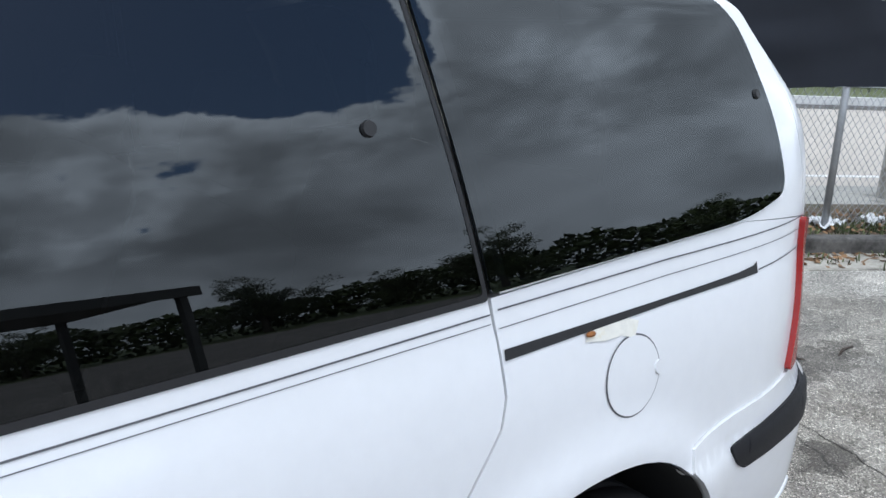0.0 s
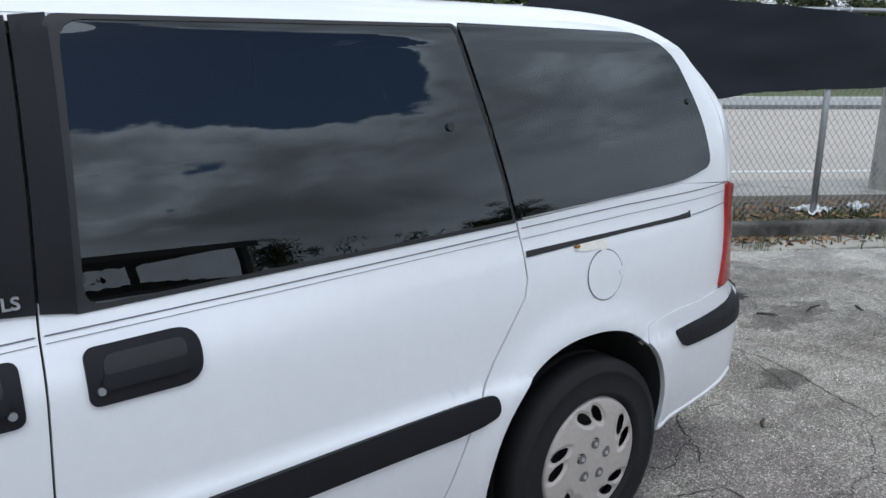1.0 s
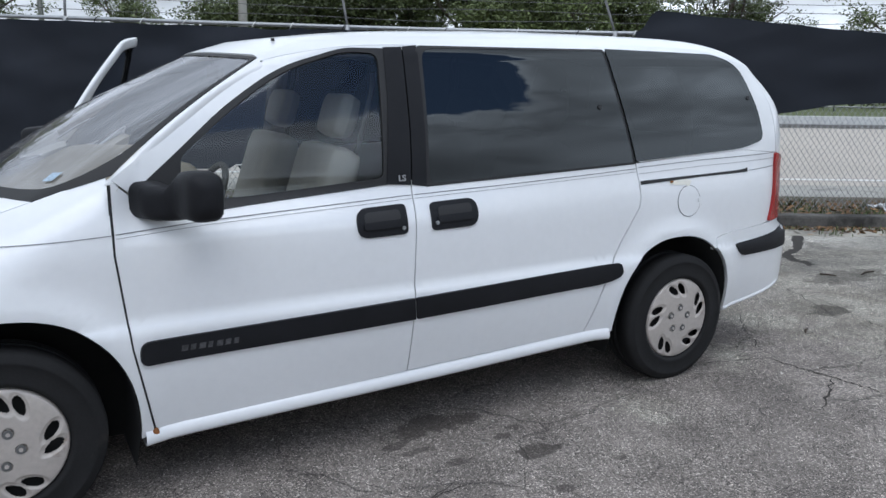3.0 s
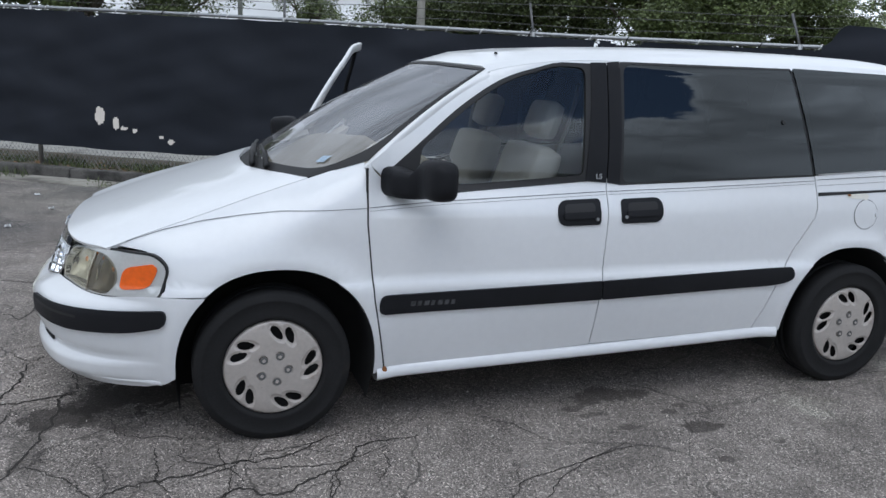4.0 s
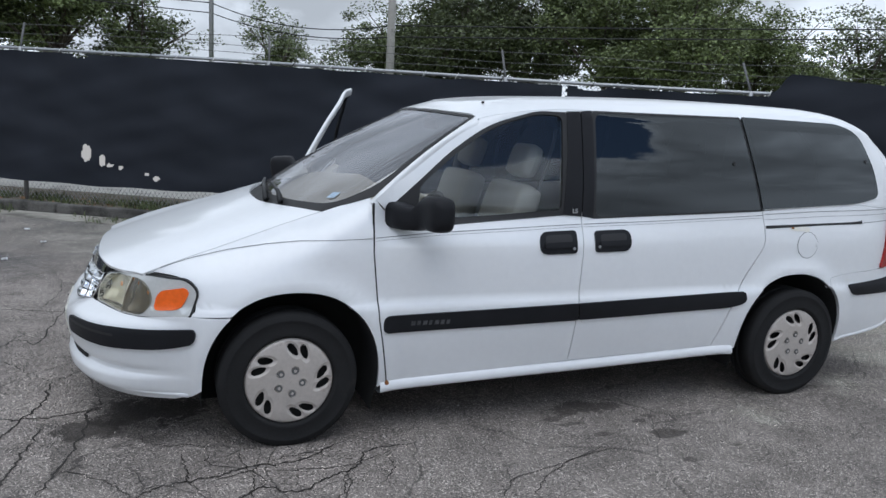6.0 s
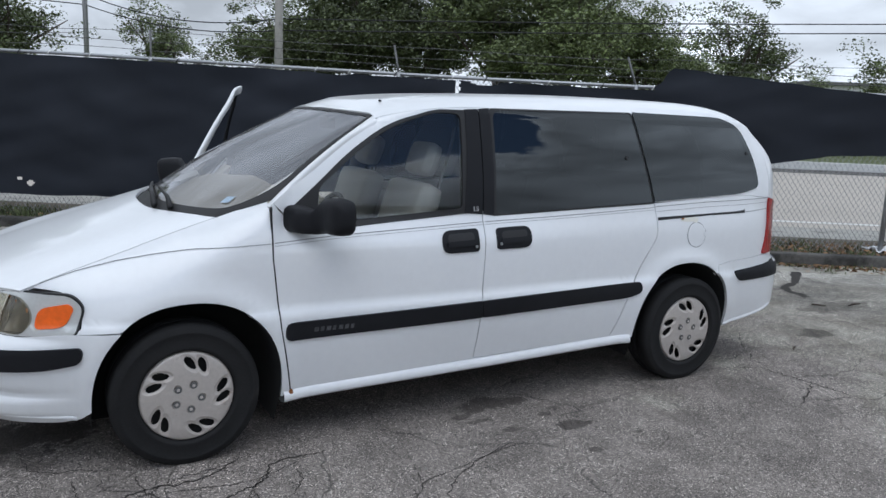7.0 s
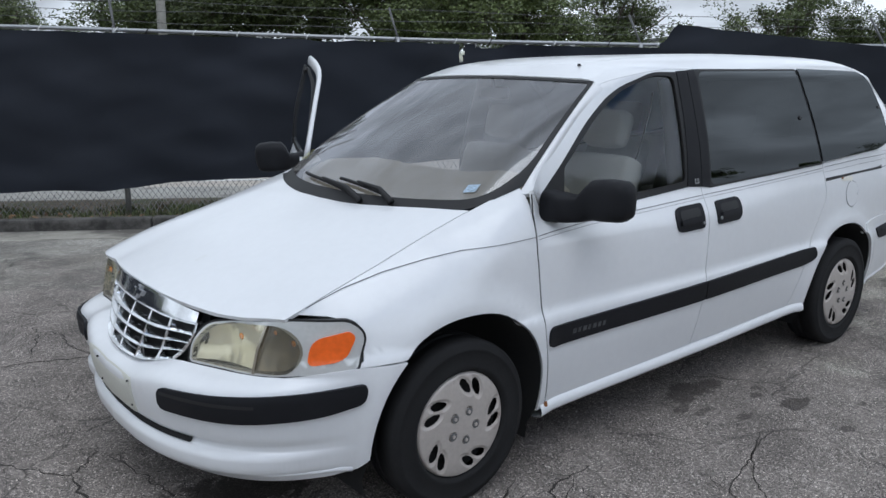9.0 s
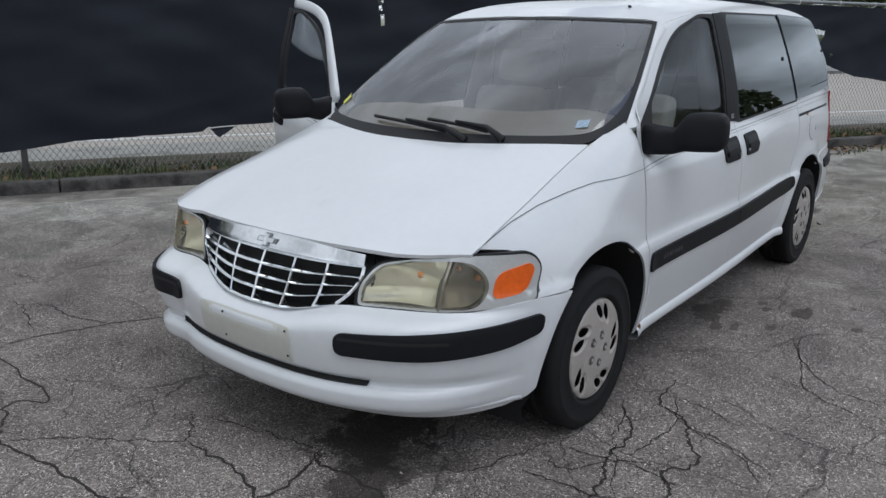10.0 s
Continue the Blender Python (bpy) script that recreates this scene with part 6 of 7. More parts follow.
tube(bm, [ringm @ Vector((0, 0, -0.03)), Vector((0.6, 0.48, 0.93))], 0.03, 8)
part("steering_wheel", bm, GREY_TRIM, van, "grey steering wheel")
bm = bmesh.new()
box(bm, (0.5, 0.1, 0.36), (3.8, 1.73, 0.38))
part("cabin_floor", bm, GREY_TRIM, van, smooth=False)
panel("headlining", [(1.05, 0.25), (3.6, 0.25), (3.6, 2 * MID - 0.25), (1.05, 2 * MID - 0.25)], lambda x, y: Vector((x, y, ROOF_Z(x) - 0.05 - 0.03 * ((y - MID) / 0.66) ** 2)), TRIM, van, "beige headlining", step=0.15, depth=0.0)
for sg in (1, -1):
    bm = bmesh.new()
    pts = [(1.53, 0.14, 0.5), (1.53, 0.15, 1.1), (1.54, 0.22, 1.4), (1.55, 0.28, 1.6)]
    shift = 0.0 if sg > 0 else -0.05
    tube(bm, [(x + shift, y if sg > 0 else 2 * MID - y, z) for x, y, z in pts], 0.06, 8, [0.07, 0.065, 0.055, 0.05])
    # the trim is beige; the grey puts the cabin's shade into its colour
    part("pillar_trim", bm, GREY_TRIM, van, "inner door pillar, its trim greyed for shade")
    # a flat strap from the pillar's head to the seat
    bm = bmesh.new()
    strap = [(1.5, 0.32, 1.54), (1.49, 0.32, 1.46), (1.45, 0.33, 1.3), (1.4, 0.35, 1.12), (1.34, 0.36, 0.8)]
    strap = [(x, y if sg > 0 else 2 * MID - y, z) for x, y, z in strap]
    edges_ = [[bm.verts.new((x + dx, y + dy, z)) for x, y, z in strap] for dx, dy in ((-0.014, 0.0), (0.014, 0.012), (0.014, 0.015), (-0.014, 0.003))]
    for i in range(4):
        for k in range(len(strap) - 1):
            bm.faces.new((edges_[i][k], edges_[i][k + 1], edges_[(i + 1) % 4][k + 1], edges_[(i + 1) % 4][k]))
    part("seat_belt", bm, GREY_TRIM, van, "grey webbing seat belt")
bm = bmesh.new()
box(bm, (0.97, 0.82, 1.5), (1.0, 1.02, 1.56), None, 0.012)
tube(bm, [(0.985, MID, 1.54), (0.96, MID, 1.62)], 0.008, 6)
part("rear_view_mirror", bm, SEAL, van)

# ---- trees and distance ----
def tree_mesh(seed, height, spread, clumps, leaves_each, leaf):
    rnd = random.Random(seed)
    t = thing("tree", "broad dark green leafy tree across the road", "tree", "trees beyond the road")
    wood, spots_ = bmesh.new(), []
    trunk_h = height * 0.3
    lean = rnd.uniform(-0.2, 0.2)
    tube(wood, [(0, 0, -0.3), (lean * 0.5, 0, trunk_h * 0.5), (lean, 0.1, trunk_h)], 0.2, 8, [0.3, 0.22, 0.18])
    for k in range(14):
        a, el = k * 2.4 + rnd.uniform(-0.4, 0.4), rnd.uniform(0.1, 1.35)
        ln = rnd.uniform(0.6, 1.0)
        tip = Vector((lean + math.cos(a) * math.cos(el) * spread * ln, math.sin(a) * math.cos(el) * spread * ln, trunk_h + math.sin(el) * (height - trunk_h) * ln))
        start = Vector((lean * 0.8, 0.08, trunk_h * rnd.uniform(0.7, 1)))
        midp = start.lerp(tip, 0.5) + Vector((rnd.uniform(-0.3, 0.3), rnd.uniform(-0.3, 0.3), 0.35))
        tube(wood, [start, midp, tip], 0.05, 5, [0.11, 0.06, 0.02])
        for c in range(clumps // 14):
            q = start.lerp(tip, rnd.uniform(0.4, 1.08)) + Vector((rnd.gauss(0, 0.55), rnd.gauss(0, 0.55), rnd.gauss(0.15, 0.4)))
            tube(wood, [midp.lerp(tip, 0.3), q], 0.012, 3, [0.02, 0.006], caps=False)
            spots_.append((q, rnd.uniform(0.2, 0.46)))
    part("trunk", wood, BARK, t)
    verts, faces = [], []
    for q, size in spots_:
        for i in range(leaves_each):
            way_ = Vector((rnd.gauss(0, 1), rnd.gauss(0, 1), rnd.gauss(0, 1))).normalized() * size * 2.0 * rnd.random() ** 0.42
            p = q + Vector((way_.x, way_.y, way_.z * 0.65))
            r = leaf * rnd.uniform(0.6, 1.3)
            u = Vector((rnd.gauss(0, 1), rnd.gauss(0, 1), rnd.gauss(0, 0.5))).normalized()
            v = u.orthogonal().normalized()
            v = (Matrix.Rotation(rnd.uniform(0, 6.28), 3, u) @ v) * 0.5
            k = len(verts)
            verts += [p + u * r, p + v * r, p - u * r, p - v * r]
            faces.append((k, k + 1, k + 2, k + 3))
    me = bpy.data.meshes.new("crown")
    me.from_pydata(verts, [], faces)
    me.materials.append(LEAF)
    crown = new("crown", me)
    crown.parent = t
    tagged(crown, kind="stuff")
    return t


kinds = [tree_mesh(1, 8.5, 4.6, 266, 130, 0.085), tree_mesh(2, 9.5, 5.0, 294, 130, 0.085), tree_mesh(5, 6.0, 3.6, 154, 100, 0.08)]
used = set()


def plant(k, x, y, size, turn, z=0.2):
    m = Matrix.Translation((x, y, z)) @ Matrix.Rotation(turn, 4, "Z") @ Matrix.Scale(size, 4)
    if k in used:
        return copy_thing(kinds[k], m)
    kinds[k].matrix_basis = m
    used.add(k)
    return kinds[k]


for bearing, dist, k, size in ((-40, 52, 0, 1.1), (-32, 48, 1, 1.0), (-25, 46, 0, 1.1), (-18, 44, 1, 1.15), (-11, 43, 0, 1.25), (-4.5, 44, 1, 1.15), (-0.6, 47, 2, 1.2), (9.6, 54, 2, 0.92),
                               (18.8, 44, 0, 0.9), (23, 42, 1, 1.0), (27, 41, 0, 1.0), (32, 38, 1, 0.95), (37, 37, 1, 0.95), (41.8, 41, 0, 0.83), (48.3, 48, 2, 0.98), (53.5, 62, 2, 0.62),
                               (60, 52, 2, 1.0), (64, 56, 0, 0.7), (71, 48, 1, 0.75), (77, 50, 0, 0.85)):
    plant(k, -0.7 + dist * math.sin(radians(bearing)), -3.5 + dist * math.cos(radians(bearing)), size, bearing * 2.3)
# trees on the near side of the lot, which the windows mirror
for i in range(14):
    a = radians(110 + 152 * i / 13)
    plant(2, 1.0 + 56 * math.sin(a) * (1 + 0.08 * math.sin(i * 2.1)), -1.0 + 55 * math.cos(a) * (1 + 0.08 * math.sin(i * 1.3)), 0.98 * (1 + 0.2 * math.sin(i * 3.7)), i * 1.1, -0.6)
wood_rnd = random.Random(33)
verts, faces = [], []
for i in range(26000):
    a = radians(wood_rnd.uniform(104, 268))
    top = 5.4 + 2.4 * noise.noise((a * 9, 0.5, 0)) + 1.2 * noise.noise((a * 31, 4.5, 0))
    d, h = 62 + wood_rnd.uniform(-3, 3), top * wood_rnd.random() ** 0.7
    p = Vector((1.0 + d * math.sin(a), -1.0 + d * math.cos(a), h - 0.1))
    r = wood_rnd.uniform(0.25, 0.55)
    u = Vector((wood_rnd.gauss(0, 1), wood_rnd.gauss(0, 1), wood_rnd.gauss(0, 0.6))).normalized()
    v = (Matrix.Rotation(wood_rnd.uniform(0, 6.28), 3, u) @ u.orthogonal().normalized()) * 0.6
    k = len(verts)
    verts += [p + u * r, p + v * r, p - u * r, p - v * r]
    faces.append((k, k + 1, k + 2, k + 3))
woods = bpy.data.meshes.new("far_woods")
woods.from_pydata(verts, [], faces)
woods.materials.append(LEAF)
tagged(new("far_woods", woods), "dark green line of far trees behind the lot", "trees", kind="stuff")

for (x, y), r, h, mat, lab in (((2.2, 31.3), 0.09, 13, GALV, "thin grey metal lamp pole beyond the road"), ((7.95, 24.8), 0.145, 10, CONCRETE, "round concrete utility pole beyond the road")):
    bm = bmesh.new()
    tube(bm, [(x, y, -0.1), (x, y, h * 0.5), (x, y, h)], r, 12, [r * 1.15, r, r * 0.8])
    tagged(part("utility_pole", bm, mat), lab, "pole", "poles")
for z, sag in ((8.6, 0.5), (8.2, 0.4)):
    bm = bmesh.new()
    ends = [Vector((-30, 45, z)), Vector((2.2, 31.3, z - 3.3)), Vector((7.95, 24.8, z - 4.2)), fp(60, 20, z - 1)]
    for a, b in zip(ends, ends[1:]):
        tube(bm, [a.lerp(b, t) - Vector((0, 0, sag * 4 * t * (1 - t))) for t in np.linspace(0, 1, 16)], 0.02, 4)
    tagged(part("power_line", bm, SEAL), "thin dark overhead cable between poles", "cable", "cables")

# white building far beyond the road
house = thing("building", "low white building behind trees", "building")
bc = Vector((-0.7 + 75 * math.sin(radians(63)), -3.5 + 75 * math.cos(radians(63)), 0.2))
hm = Matrix.Translation(bc) @ Matrix.Rotation(radians(-35), 4, "Z")
for nm, lo, hi, mat in (("wall", (-14, 0, 0), (14, 8, 4.2), WHITE_WALL), ("roof", (-14.3, -0.3, 4.2), (14.3, 8.3, 4.45), GREY_TRIM)):
    bm = bmesh.new()
    box(bm, lo, hi, hm)
    part(nm, bm, mat, house, smooth=False)
for x in (-11, -7, -2.5, 2, 6.5, 11):
    bm = bmesh.new()
    box(bm, (x - 0.9, -0.06, 1.3), (x + 0.9, 0.1, 2.3), hm)
    part("window", bm, SEAL, house, smooth=False)
# wire fence and hedge across the road
far_fence = thing("wire_fence", "grey metal fence along the far verge", "fence")
for k in range(16):
    bm = bmesh.new()
    tube(bm, [fp(2 + 3.2 * k, 21.5, 0.2), fp(2 + 3.2 * k, 21.5, 2.1)], 0.035, 6)
    part("post", bm, GALV, far_fence)
for z in (0.45, 2.08):
    bm = bmesh.new()
    tube(bm, [fp(2, 21.5, z), fp(50, 21.5, z)], 0.025, 6)
    part("rail", bm, GALV, far_fence)
hedge_rnd = random.Random(17)
verts, faces = [], []
for i in range(14000):
    s_ = hedge_rnd.uniform(-30, 60)
    top = 1.15 + 0.5 * noise.noise((s_ * 0.5, 2.0, 0)) + 0.9 * max(0.0, noise.noise((s_ * 0.13, 9.0, 0)))
    p = fp(s_, 25 + hedge_rnd.uniform(-0.8, 0.8), 0.2 + top * hedge_rnd.random() ** 0.7)
    r = hedge_rnd.uniform(0.08, 0.18)
    u = Vector((hedge_rnd.gauss(0, 1), hedge_rnd.gauss(0, 1), hedge_rnd.gauss(0, 0.6))).normalized()
    v = (Matrix.Rotation(hedge_rnd.uniform(0, 6.28), 3, u) @ u.orthogonal().normalized()) * 0.6
    k = len(verts)
    verts += [p + u * r, p + v * r, p - u * r, p - v * r]
    faces.append((k, k + 1, k + 2, k + 3))
hedge = bpy.data.meshes.new("hedge")
hedge.from_pydata(verts, [], faces)
hedge.materials.append(LEAF)
tagged(new("hedge", hedge), "low dark green hedge along the far verge", "hedge", kind="stuff")


# weeds along the kerb
def tufts(name, spots_, label, mat):
    verts, faces = [], []
    rnd = random.Random(11)
    for s, n, z, h, cnt in spots_:
        for i in range(cnt):
            c = fp(s + rnd.gauss(0, 0.09), n + rnd.gauss(0, 0.05), z)
            hh = h * rnd.uniform(0.4, 1.2)
            a = rnd.uniform(0, 6.28)
            side_, lean_ = Vector((math.cos(a), math.sin(a), 0)) * 0.006, Vector((rnd.gauss(0, 0.35), rnd.gauss(0, 0.35), 0)) * hh
            k = len(verts)
            verts += [c - side_, c + side_, c + lean_ * 0.4 + side_ * 0.8 + Vector((0, 0, hh * 0.6)), c + lean_ * 0.4 - side_ * 0.8 + Vector((0, 0, hh * 0.6)), c + lean_ + Vector((0, 0, hh))]
            faces += [(k, k + 1, k + 2, k + 3), (k + 3, k + 2, k + 4)]
    me = bpy.data.meshes.new(name)
    me.from_pydata(verts, [], faces)
    me.materials.append(mat)
    return tagged(new(name, me), label, "grass", kind="stuff")


rnd = random.Random(4)
sp = []
for k in range(1100):
    s = rnd.uniform(-11, 13)
    dense = 0.5 + 0.5 * noise.noise((s * 0.9, 5, 0))
    if rnd.random() < dense + 0.15:
        sp.append((s, rnd.uniform(0.2, 0.75), 0.09, rnd.uniform(0.03, 0.13) * (0.4 + dense), rnd.randint(10, 30)))
for k in range(40):
    sp.append((rnd.uniform(7.5, 12.5), rnd.uniform(-0.55, -0.05), 0.0, rnd.uniform(0.03, 0.09), rnd.randint(6, 18)))
for k in range(14):
    sp.append((rnd.uniform(-4.2, -3.4), rnd.uniform(-0.3, 0.0), 0.0, rnd.uniform(0.05, 0.13), rnd.randint(6, 18)))
for k in range(10):
    sp.append((rnd.uniform(-2.4, -1.6), rnd.uniform(-0.45, -0.1), 0.0, rnd.uniform(0.03, 0.08), rnd.randint(6, 16)))
tufts("grass_tufts", sp, "green and straw-coloured weeds along the kerb", WEED)


# ---- cracks in the asphalt ----
pavement = bpy.data.objects["pavement"]
TAR = material("crack_dirt", (0.035, 0.031, 0.027), 0.95, vary=0.4, scale=30)
crack_rnd = random.Random(8)


def crack(points, width):
    """A ragged dark crack wandering along points on the ground."""
    line = [Vector((float(p[0]), float(p[1]), 0)) for p in curve_through(points, 9)]
    verts, faces = [], []
    n = len(line)
    ph = crack_rnd.uniform(0, 50)
    for i, p in enumerate(line):
        d = (line[min(i + 1, n - 1)] - line[max(i - 1, 0)]).normalized()
        side_ = Vector((-d.y, d.x, 0))
        p = p + side_ * 0.022 * (noise.noise((i * 0.45 + ph, 0, 0)) + 0.7 * noise.noise((i * 1.3 + ph, 7, 0)))
        w = 1.2 * width * (0.5 + 0.8 * abs(noise.noise((i * 0.7 + ph, 3, 0))) + crack_rnd.uniform(0, 0.35)) * min(1.0, 0.25 + i / 6, 0.25 + (n - 1 - i) / 6) * 0.5
        verts += [p + side_ * w + Vector((0, 0, 0.0025)), p - side_ * w + Vector((0, 0, 0.0025))]
    for i in range(n - 1):
        faces.append((2 * i, 2 * i + 2, 2 * i + 3, 2 * i + 1))
    return part("crack", from_lists(verts, faces), TAR, pavement)


crack([(-2.56, 3.1), (-2.12, 2.96), (-1.69, 2.85), (-1.37, 2.74), (-1.13, 2.66)], 0.011)
crack([(-1.32, 3.95), (-1.26, 3.44), (-1.29, 3.08), (-1.36, 2.74)], 0.006)
crack([(-1.19, 2.74), (-1.27, 1.93), (-1.39, 2.01), (-1.52, 1.81), (-1.58, 1.7), (-1.54, 1.38), (-1.53, 1.06), (-1.47, 0.93), (-1.47, 0.64), (-1.51, 0.55), (-1.63, 0.58), (-1.76, 0.58), (-1.89, 0.58)], 0.011)
crack([(-1.58, 1.7), (-1.44, 1.58), (-1.26, 1.33), (-1.13, 1.16), (-1.01, 1.27), (-0.96, 1.34)], 0.006)
crack([(-1.13, 1.16), (-1.13, 0.87), (-1.2, 0.63), (-1.3, 0.36), (-1.42, 0.34), (-1.45, 0.15), (-1.46, 0.04), (-1.53, -0.03), (-1.64, 0.02), (-1.75, 0.09)], 0.011)
crack([(-1.53, 0.67), (-1.38, 0.66), (-1.2, 0.61), (-1.0, 0.63), (-0.83, 0.7)], 0.011)
crack([(-1.1, 0.54), (-1.15, 0.23), (-1.18, 0.04), (-1.22, -0.15), (-1.27, -0.21), (-1.36, -0.17), (-1.38, -0.25)], 0.011)
crack([(-0.83, 0.7), (-0.91, 0.63), (-0.91, 0.43), (-0.96, 0.13), (-1.01, -0.07), (-1.06, -0.24)], 0.011)
crack([(-0.99, -0.02), (-0.91, -0.07), (-0.78, -0.2), (-0.74, -0.27), (-0.69, -0.36)], 0.006)
crack([(-0.5, 0.05), (-0.47, -0.14), (-0.48, -0.24)], 0.006)
crack([(-0.68, 0.36), (-0.62, 0.17), (-0.42, 0.1), (-0.26, 0.04)], 0.006)
crack([(-0.96, 1.29), (-0.89, 0.97), (-0.85, 0.74), (-0.79, 0.69)], 0.006)
crack([(-1.46, 0.04), (-1.38, -0.09), (-1.36, -0.17)], 0.006)
crack([(-0.69, -0.36), (-0.61, -0.29), (-0.49, -0.26), (-0.35, -0.24), (-0.19, -0.18), (0.01, -0.18), (0.23, -0.04)], 0.011)
crack([(-0.93, -0.47), (-0.72, -0.44), (-0.5, -0.47), (-0.37, -0.48), (-0.28, -0.46), (-0.17, -0.39), (-0.04, -0.47), (0.12, -0.37), (0.27, -0.29), (0.36, -0.15), (0.62, -0.12)], 0.011)
crack([(0.73, -0.9), (0.89, -0.62), (1.16, -0.53), (1.4, -0.45), (1.56, -0.43)], 0.006)
crack([(0.89, -0.62), (0.94, -0.42)], 0.006)
crack([(-0.47, -0.16), (-0.47, -0.27), (-0.41, -0.38)], 0.006)
crack([(-0.24, 0.01), (-0.22, -0.18), (-0.14, -0.35)], 0.006)
crack([(0.24, -0.29), (0.16, -0.53), (0.04, -0.72)], 0.006)
crack([(0.45, -0.2), (0.41, -0.37), (0.34, -0.48)], 0.006)
crack([(0.32, -0.0), (0.1, -0.1), (-0.06, -0.13), (-0.15, -0.19), (-0.44, -0.32)], 0.006)
crack([(-0.19, -0.23), (-0.21, -0.37), (-0.24, -0.51)], 0.006)
crack([(1.57, -0.37), (1.21, -0.52), (0.97, -0.72), (0.92, -0.93)], 0.006)
crack([(0.26, -0.27), (0.18, -0.4), (0.13, -0.55), (-0.04, -0.7)], 0.006)
crack([(0.51, -0.14), (0.26, -0.27), (0.03, -0.27), (-0.16, -0.24)], 0.006)
crack([(-0.33, 0.03), (-0.38, -0.1), (-0.21, -0.21)], 0.006)
crack([(4.32, 0.64), (4.06, 0.38), (3.92, 0.19), (3.8, 0.05)], 0.006)
crack([(3.22, 0.06), (3.4, 0.05), (3.58, 0.0), (3.74, -0.05)], 0.006)
crack([(3.74, -0.05), (3.76, -0.2), (3.8, -0.4), (3.82, -0.54), (3.84, -0.65)], 0.011)
crack([(3.8, -0.4), (3.63, -0.51), (3.38, -0.64)], 0.011)
crack([(3.61, 0.3), (3.69, 0.16), (3.94, 0.26)], 0.006)
crack([(-1.13, 2.68), (-0.98, 2.68), (-0.78, 2.6), (-0.62, 2.55), (-0.37, 2.4)], 0.01)
crack([(-0.83, 3.4), (-0.79, 3.24), (-0.86, 3.0), (-0.94, 2.76)], 0.008)
crack([(-0.79, 3.24), (-0.69, 3.09), (-0.71, 2.88), (-0.67, 2.7), (-0.63, 2.56)], 0.008)
crack([(-0.31, 3.71), (-0.16, 3.65), (0.03, 3.7), (0.18, 3.77)], 0.007)
crack([(-0.3, 2.94), (-0.21, 2.91), (-0.13, 2.93)], 0.006)
crack([(4.2, 0.39), (4.45, 0.39)], 0.006)
crack([(4.78, 0.72), (5.06, 0.67), (5.03, 0.42), (4.91, 0.13), (4.83, -0.13)], 0.006)

# a broad ragged crack filled with dark earth runs to the kerb
crack([(5.92, 1.25), (5.99, 1.36), (5.98, 1.46), (6.1, 1.62), (6.46, 1.78), (7.05, 2.22), (7.6, 2.5)], 0.09)

# ---- litter at the kerb and on the lot ----
WOOD = material("dry_branch", (0.06, 0.045, 0.035), 0.95, vary=0.4, scale=20, bump=0.6, fine=80)
PAPER = material("crumpled_white_paper", (0.72, 0.73, 0.74), 0.8, vary=0.1, scale=20)
CARD = material("pale_cardboard", (0.5, 0.46, 0.38), 0.9, vary=0.15, scale=10)
DEAD = material("dead_leaves", (0.17, 0.1, 0.05), 0.9, island=0.7)
STONE = material("grey_pebbles", (0.4, 0.38, 0.34), 0.9, island=0.5)
lit = random.Random(21)
for x, y, a, ln in ((6.1, 0.87, 0.1, 0.2), (5.75, 0.98, 2.2, 0.12), (6.35, 0.7, 0.9, 0.1), (4.35, 0.15, 0.5, 0.09), (-0.35, -0.55, 0.4, 0.08)):
    bm = bmesh.new()
    d = Vector((math.cos(a), math.sin(a), 0)) * ln / 2
    c = Vector((x, y, 0.008))
    tube(bm, [c - d, c + Vector((-d.y, d.x, 0)) * 0.15 + Vector((0, 0, 0.004)), c + d], 0.007, 5, [0.004, 0.008, 0.006])
    tagged(part("twig", bm, WOOD), "short dark twig lying on the asphalt", "twig", "fallen sticks")


def crumple(name, x, y, z, sx_, sy_, sz_, seed, mat, label, category):
    """A creased sheet, pushed together."""
    verts, faces = [], []
    n = 14
    for i in range(n + 1):
        for j in range(n + 1):
            u, v = i / n - 0.5, j / n - 0.5
            r = 1 + 0.25 * noise.noise((u * 4, v * 4, seed))
            verts.append((x + u * sx_ * r, y + v * sy_ * r, z + sz_ * (0.5 + noise.noise((u * 5, v * 5, seed + 3)) + 0.6 * abs(noise.noise((u * 11, v * 11, seed + 9))))))
    for i in range(n):
        for j in range(n):
            k = i * (n + 1) + j
            faces.append((k, k + n + 1, k + n + 2, k + 1))
    return tagged(part(name, from_lists(verts, faces), mat, smooth=False), label, category)


q = fp(8.84, 0.52)
crumple("paper_sheet", q.x, q.y, 0.12, 0.36, 0.26, 0.05, 1.0, PAPER, "crumpled white paper lying among the weeds", "litter")
q = fp(9.35, 0.6)
crumple("paper_sheet", q.x, q.y, 0.12, 0.2, 0.16, 0.06, 5.0, PAPER, "small crumpled white paper on the verge", "litter")
bm = bmesh.new()
box(bm, (-0.19, -0.12, 0.0), (0.19, 0.12, 0.012), Matrix.Translation((8.18, 2.1, 0.004)) @ Matrix.Rotation(radians(-28), 4, "Z"), 0.004)
tagged(part("cardboard_piece", bm, CARD, smooth=False), "flat pale piece of cardboard on the asphalt", "litter")
for k, (x, y) in enumerate(((-1.85, 6.4), (-2.38, 5.4), (-1.84, 4.67), (-1.6, 5.55))):
    crumple("paper_scrap", x, y, 0.006, 0.05, 0.035, 0.02, 2.0 + 3 * k, PAPER, "small white scrap lying on the asphalt", "litter")


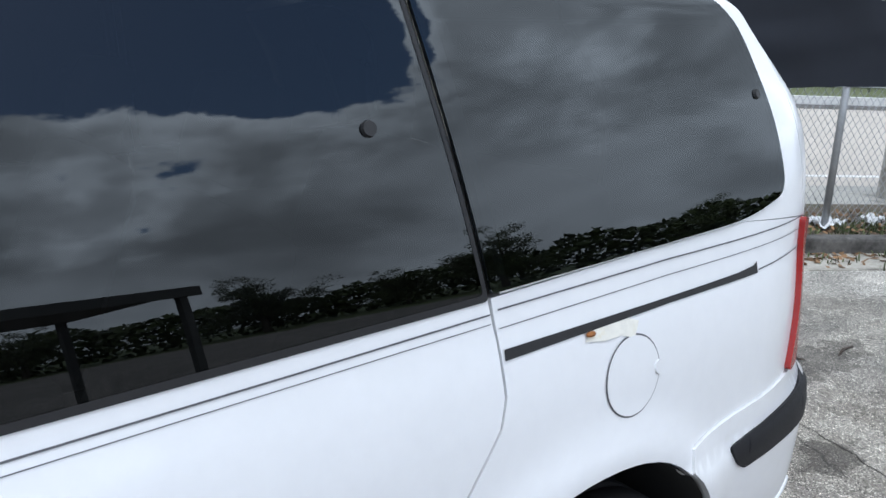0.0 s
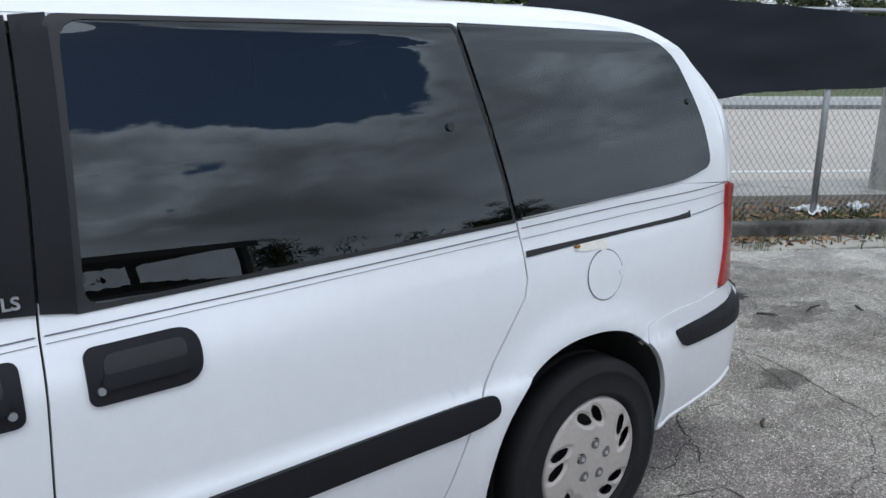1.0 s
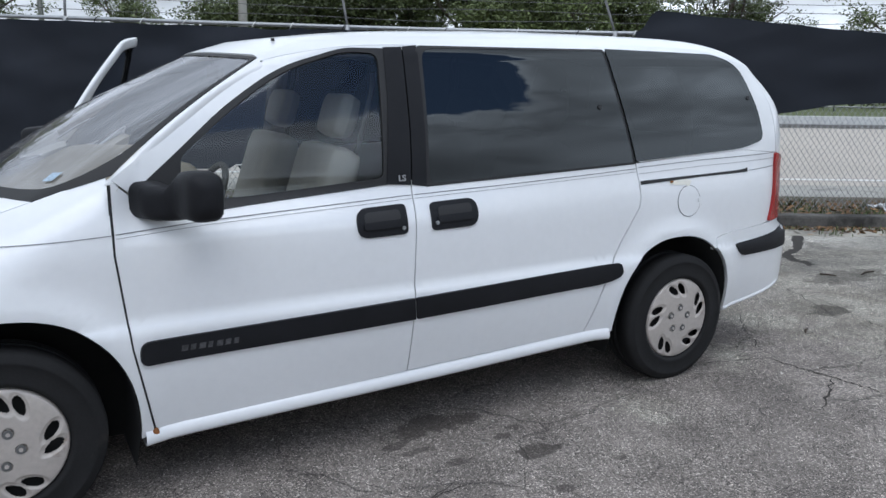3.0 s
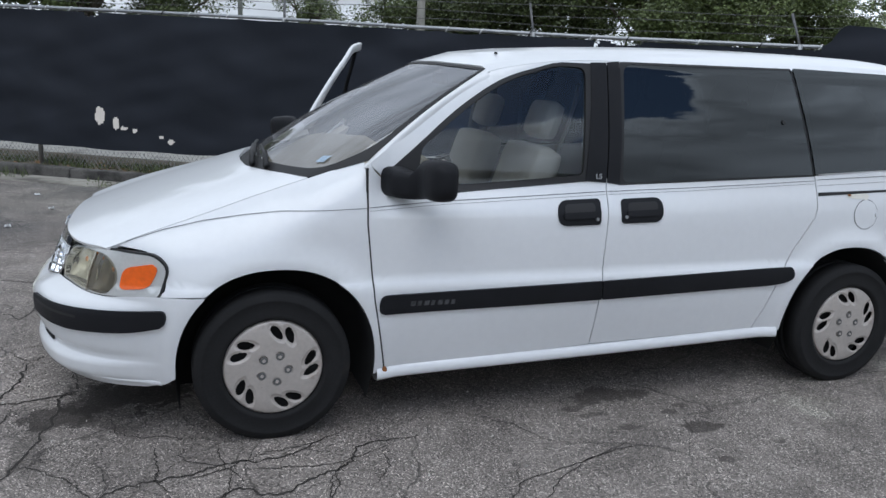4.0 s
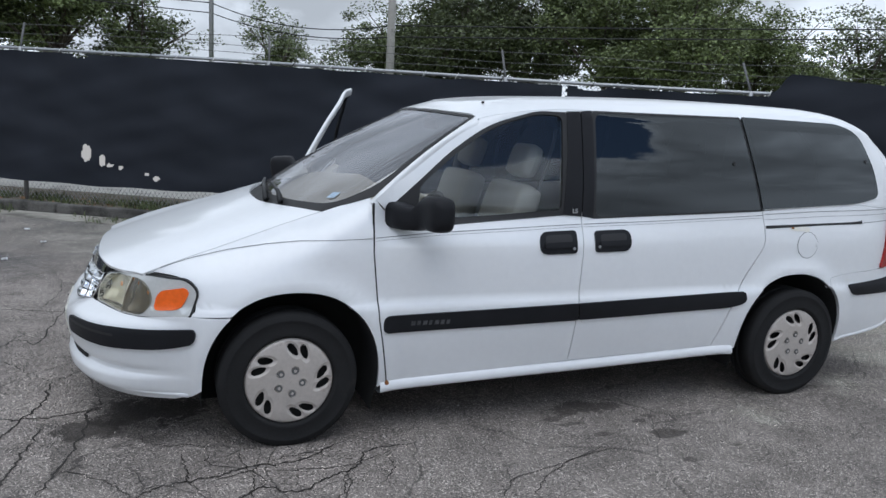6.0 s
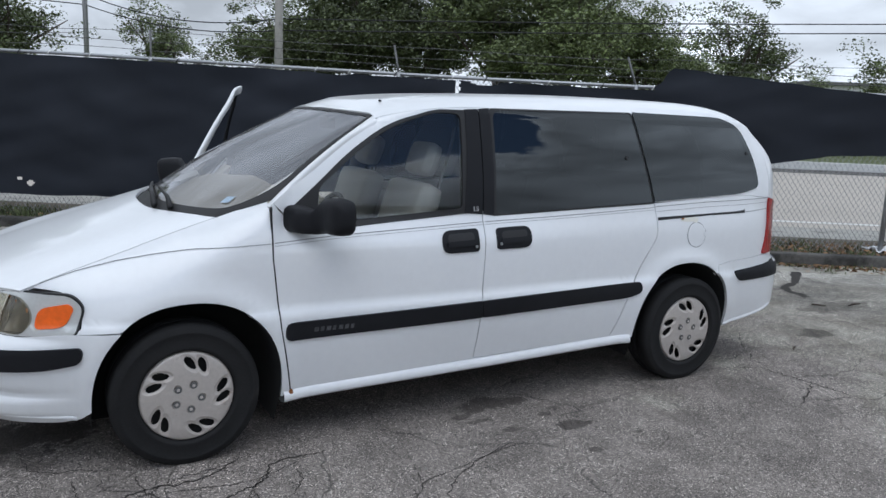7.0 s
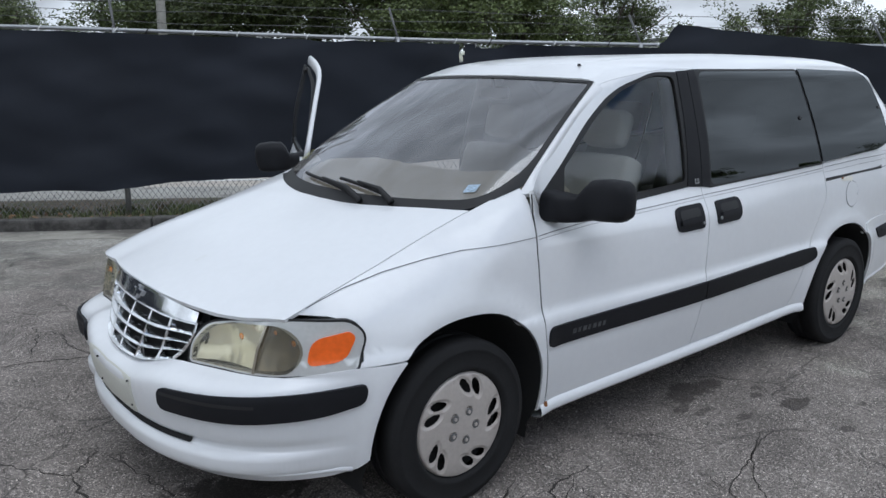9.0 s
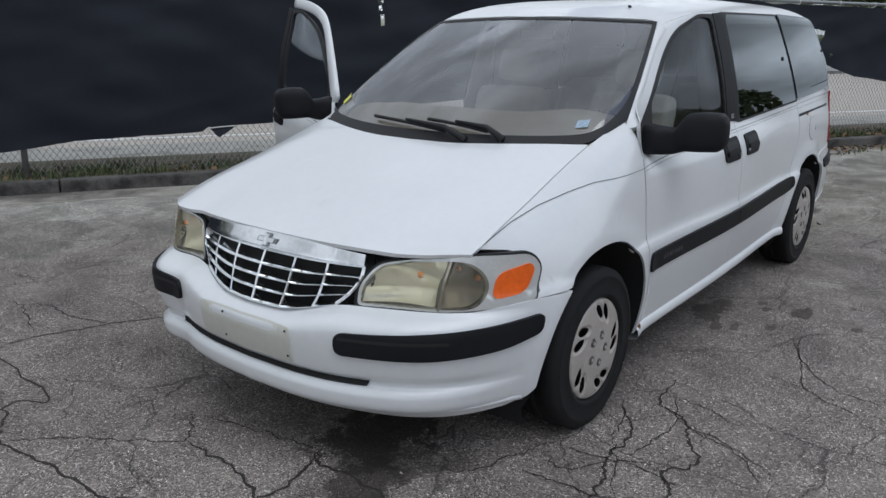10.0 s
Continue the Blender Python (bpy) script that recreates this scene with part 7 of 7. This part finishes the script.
def scatter(name, mat, label, category, places, size, flat):
    verts, faces = [], []
    for c in places:
        r = size * lit.uniform(0.5, 1.5)
        a = lit.uniform(0, 6.28)
        u = Vector((math.cos(a), math.sin(a), lit.gauss(0, 0.3))) * r
        v = Vector((-math.sin(a), math.cos(a), lit.gauss(0, 0.3))) * r * lit.uniform(0.4, 0.9)
        k = len(verts)
        if flat:
            verts += [c + u, c + v, c - u, c - v]
            faces.append((k, k + 1, k + 2, k + 3))
        else:
            w = Vector((0, 0, r * 0.6))
            verts += [c + u, c + v, c - u, c - v, c + w + u * 0.2]
            faces += [(k, k + 1, k + 4), (k + 1, k + 2, k + 4), (k + 2, k + 3, k + 4), (k + 3, k, k + 4)]
    return tagged(part(name, from_lists(verts, faces), mat, smooth=False), label, category, kind="stuff")


scatter("leaf_litter", DEAD, "brown dead leaves and dirt along the kerb", "leaves",
        [fp(lit.uniform(6.5, 13), lit.uniform(0.15, 1.0), 0.105 + lit.uniform(0, 0.05)) for k in range(1500)] + [fp(lit.gauss(lit.choice((7.6, 8.3, 9.8, 10.6)), 0.35), -abs(lit.gauss(0, 0.16)) - 0.02, 0.012) for k in range(500)]
        + [fp(lit.uniform(-11, 6.5), lit.uniform(0.15, 0.8), 0.105 + lit.uniform(0, 0.02)) for k in range(900)], 0.03, True)
scatter("pebbles", STONE, "small loose pebbles scattered on the asphalt", "stones",
        [Vector((lit.uniform(3.5, 9), lit.uniform(-1.5, 2.6), 0.0)) for k in range(260)] + [Vector((lit.uniform(-6, 3.5), lit.uniform(-1.6, 5.0), 0.0)) for k in range(260)] + [fp(lit.uniform(-11, 12), -abs(lit.gauss(0, 0.3)), 0.006) for k in range(220)], 0.008, False)

# ---- open shelter behind the walk, mirrored in the windows ----
shelter = thing("shelter", "dark open metal shelter on two posts", "shelter")
C0, EX, EY = Vector((4.66, -6.3, 0)), Vector((-0.957, 0.289, 0)), Vector((-0.289, -0.957, 0))
SM = Matrix((EX, EY, Vector((0, 0, 1)))).transposed().to_4x4()
SM.translation = C0
for nm, lo, hi, bv in (("roof", (-0.1, 0.04, 2.02), (4.6, 2.4, 2.08), 0.0), ("fascia", (-0.12, -0.02, 1.93), (4.62, 0.035, 2.1), 0.006), ("post", (0.0, 0.05, 0.0), (0.09, 0.14, 2.02), 0.006), ("post", (4.3, 0.05, 0.0), (4.39, 0.14, 2.02), 0.006), ("post", (0.0, 2.2, 0.0), (0.09, 2.29, 2.02), 0.006), ("post", (4.3, 2.2, 0.0), (4.39, 2.29, 2.02), 0.006)):
    bm = bmesh.new()
    box(bm, lo, hi, None, bv)
    bmesh.ops.transform(bm, matrix=SM, verts=bm.verts)
    bmesh.ops.recalc_face_normals(bm, faces=bm.faces)
    part(nm, bm, GREY_TRIM, shelter, smooth=False)
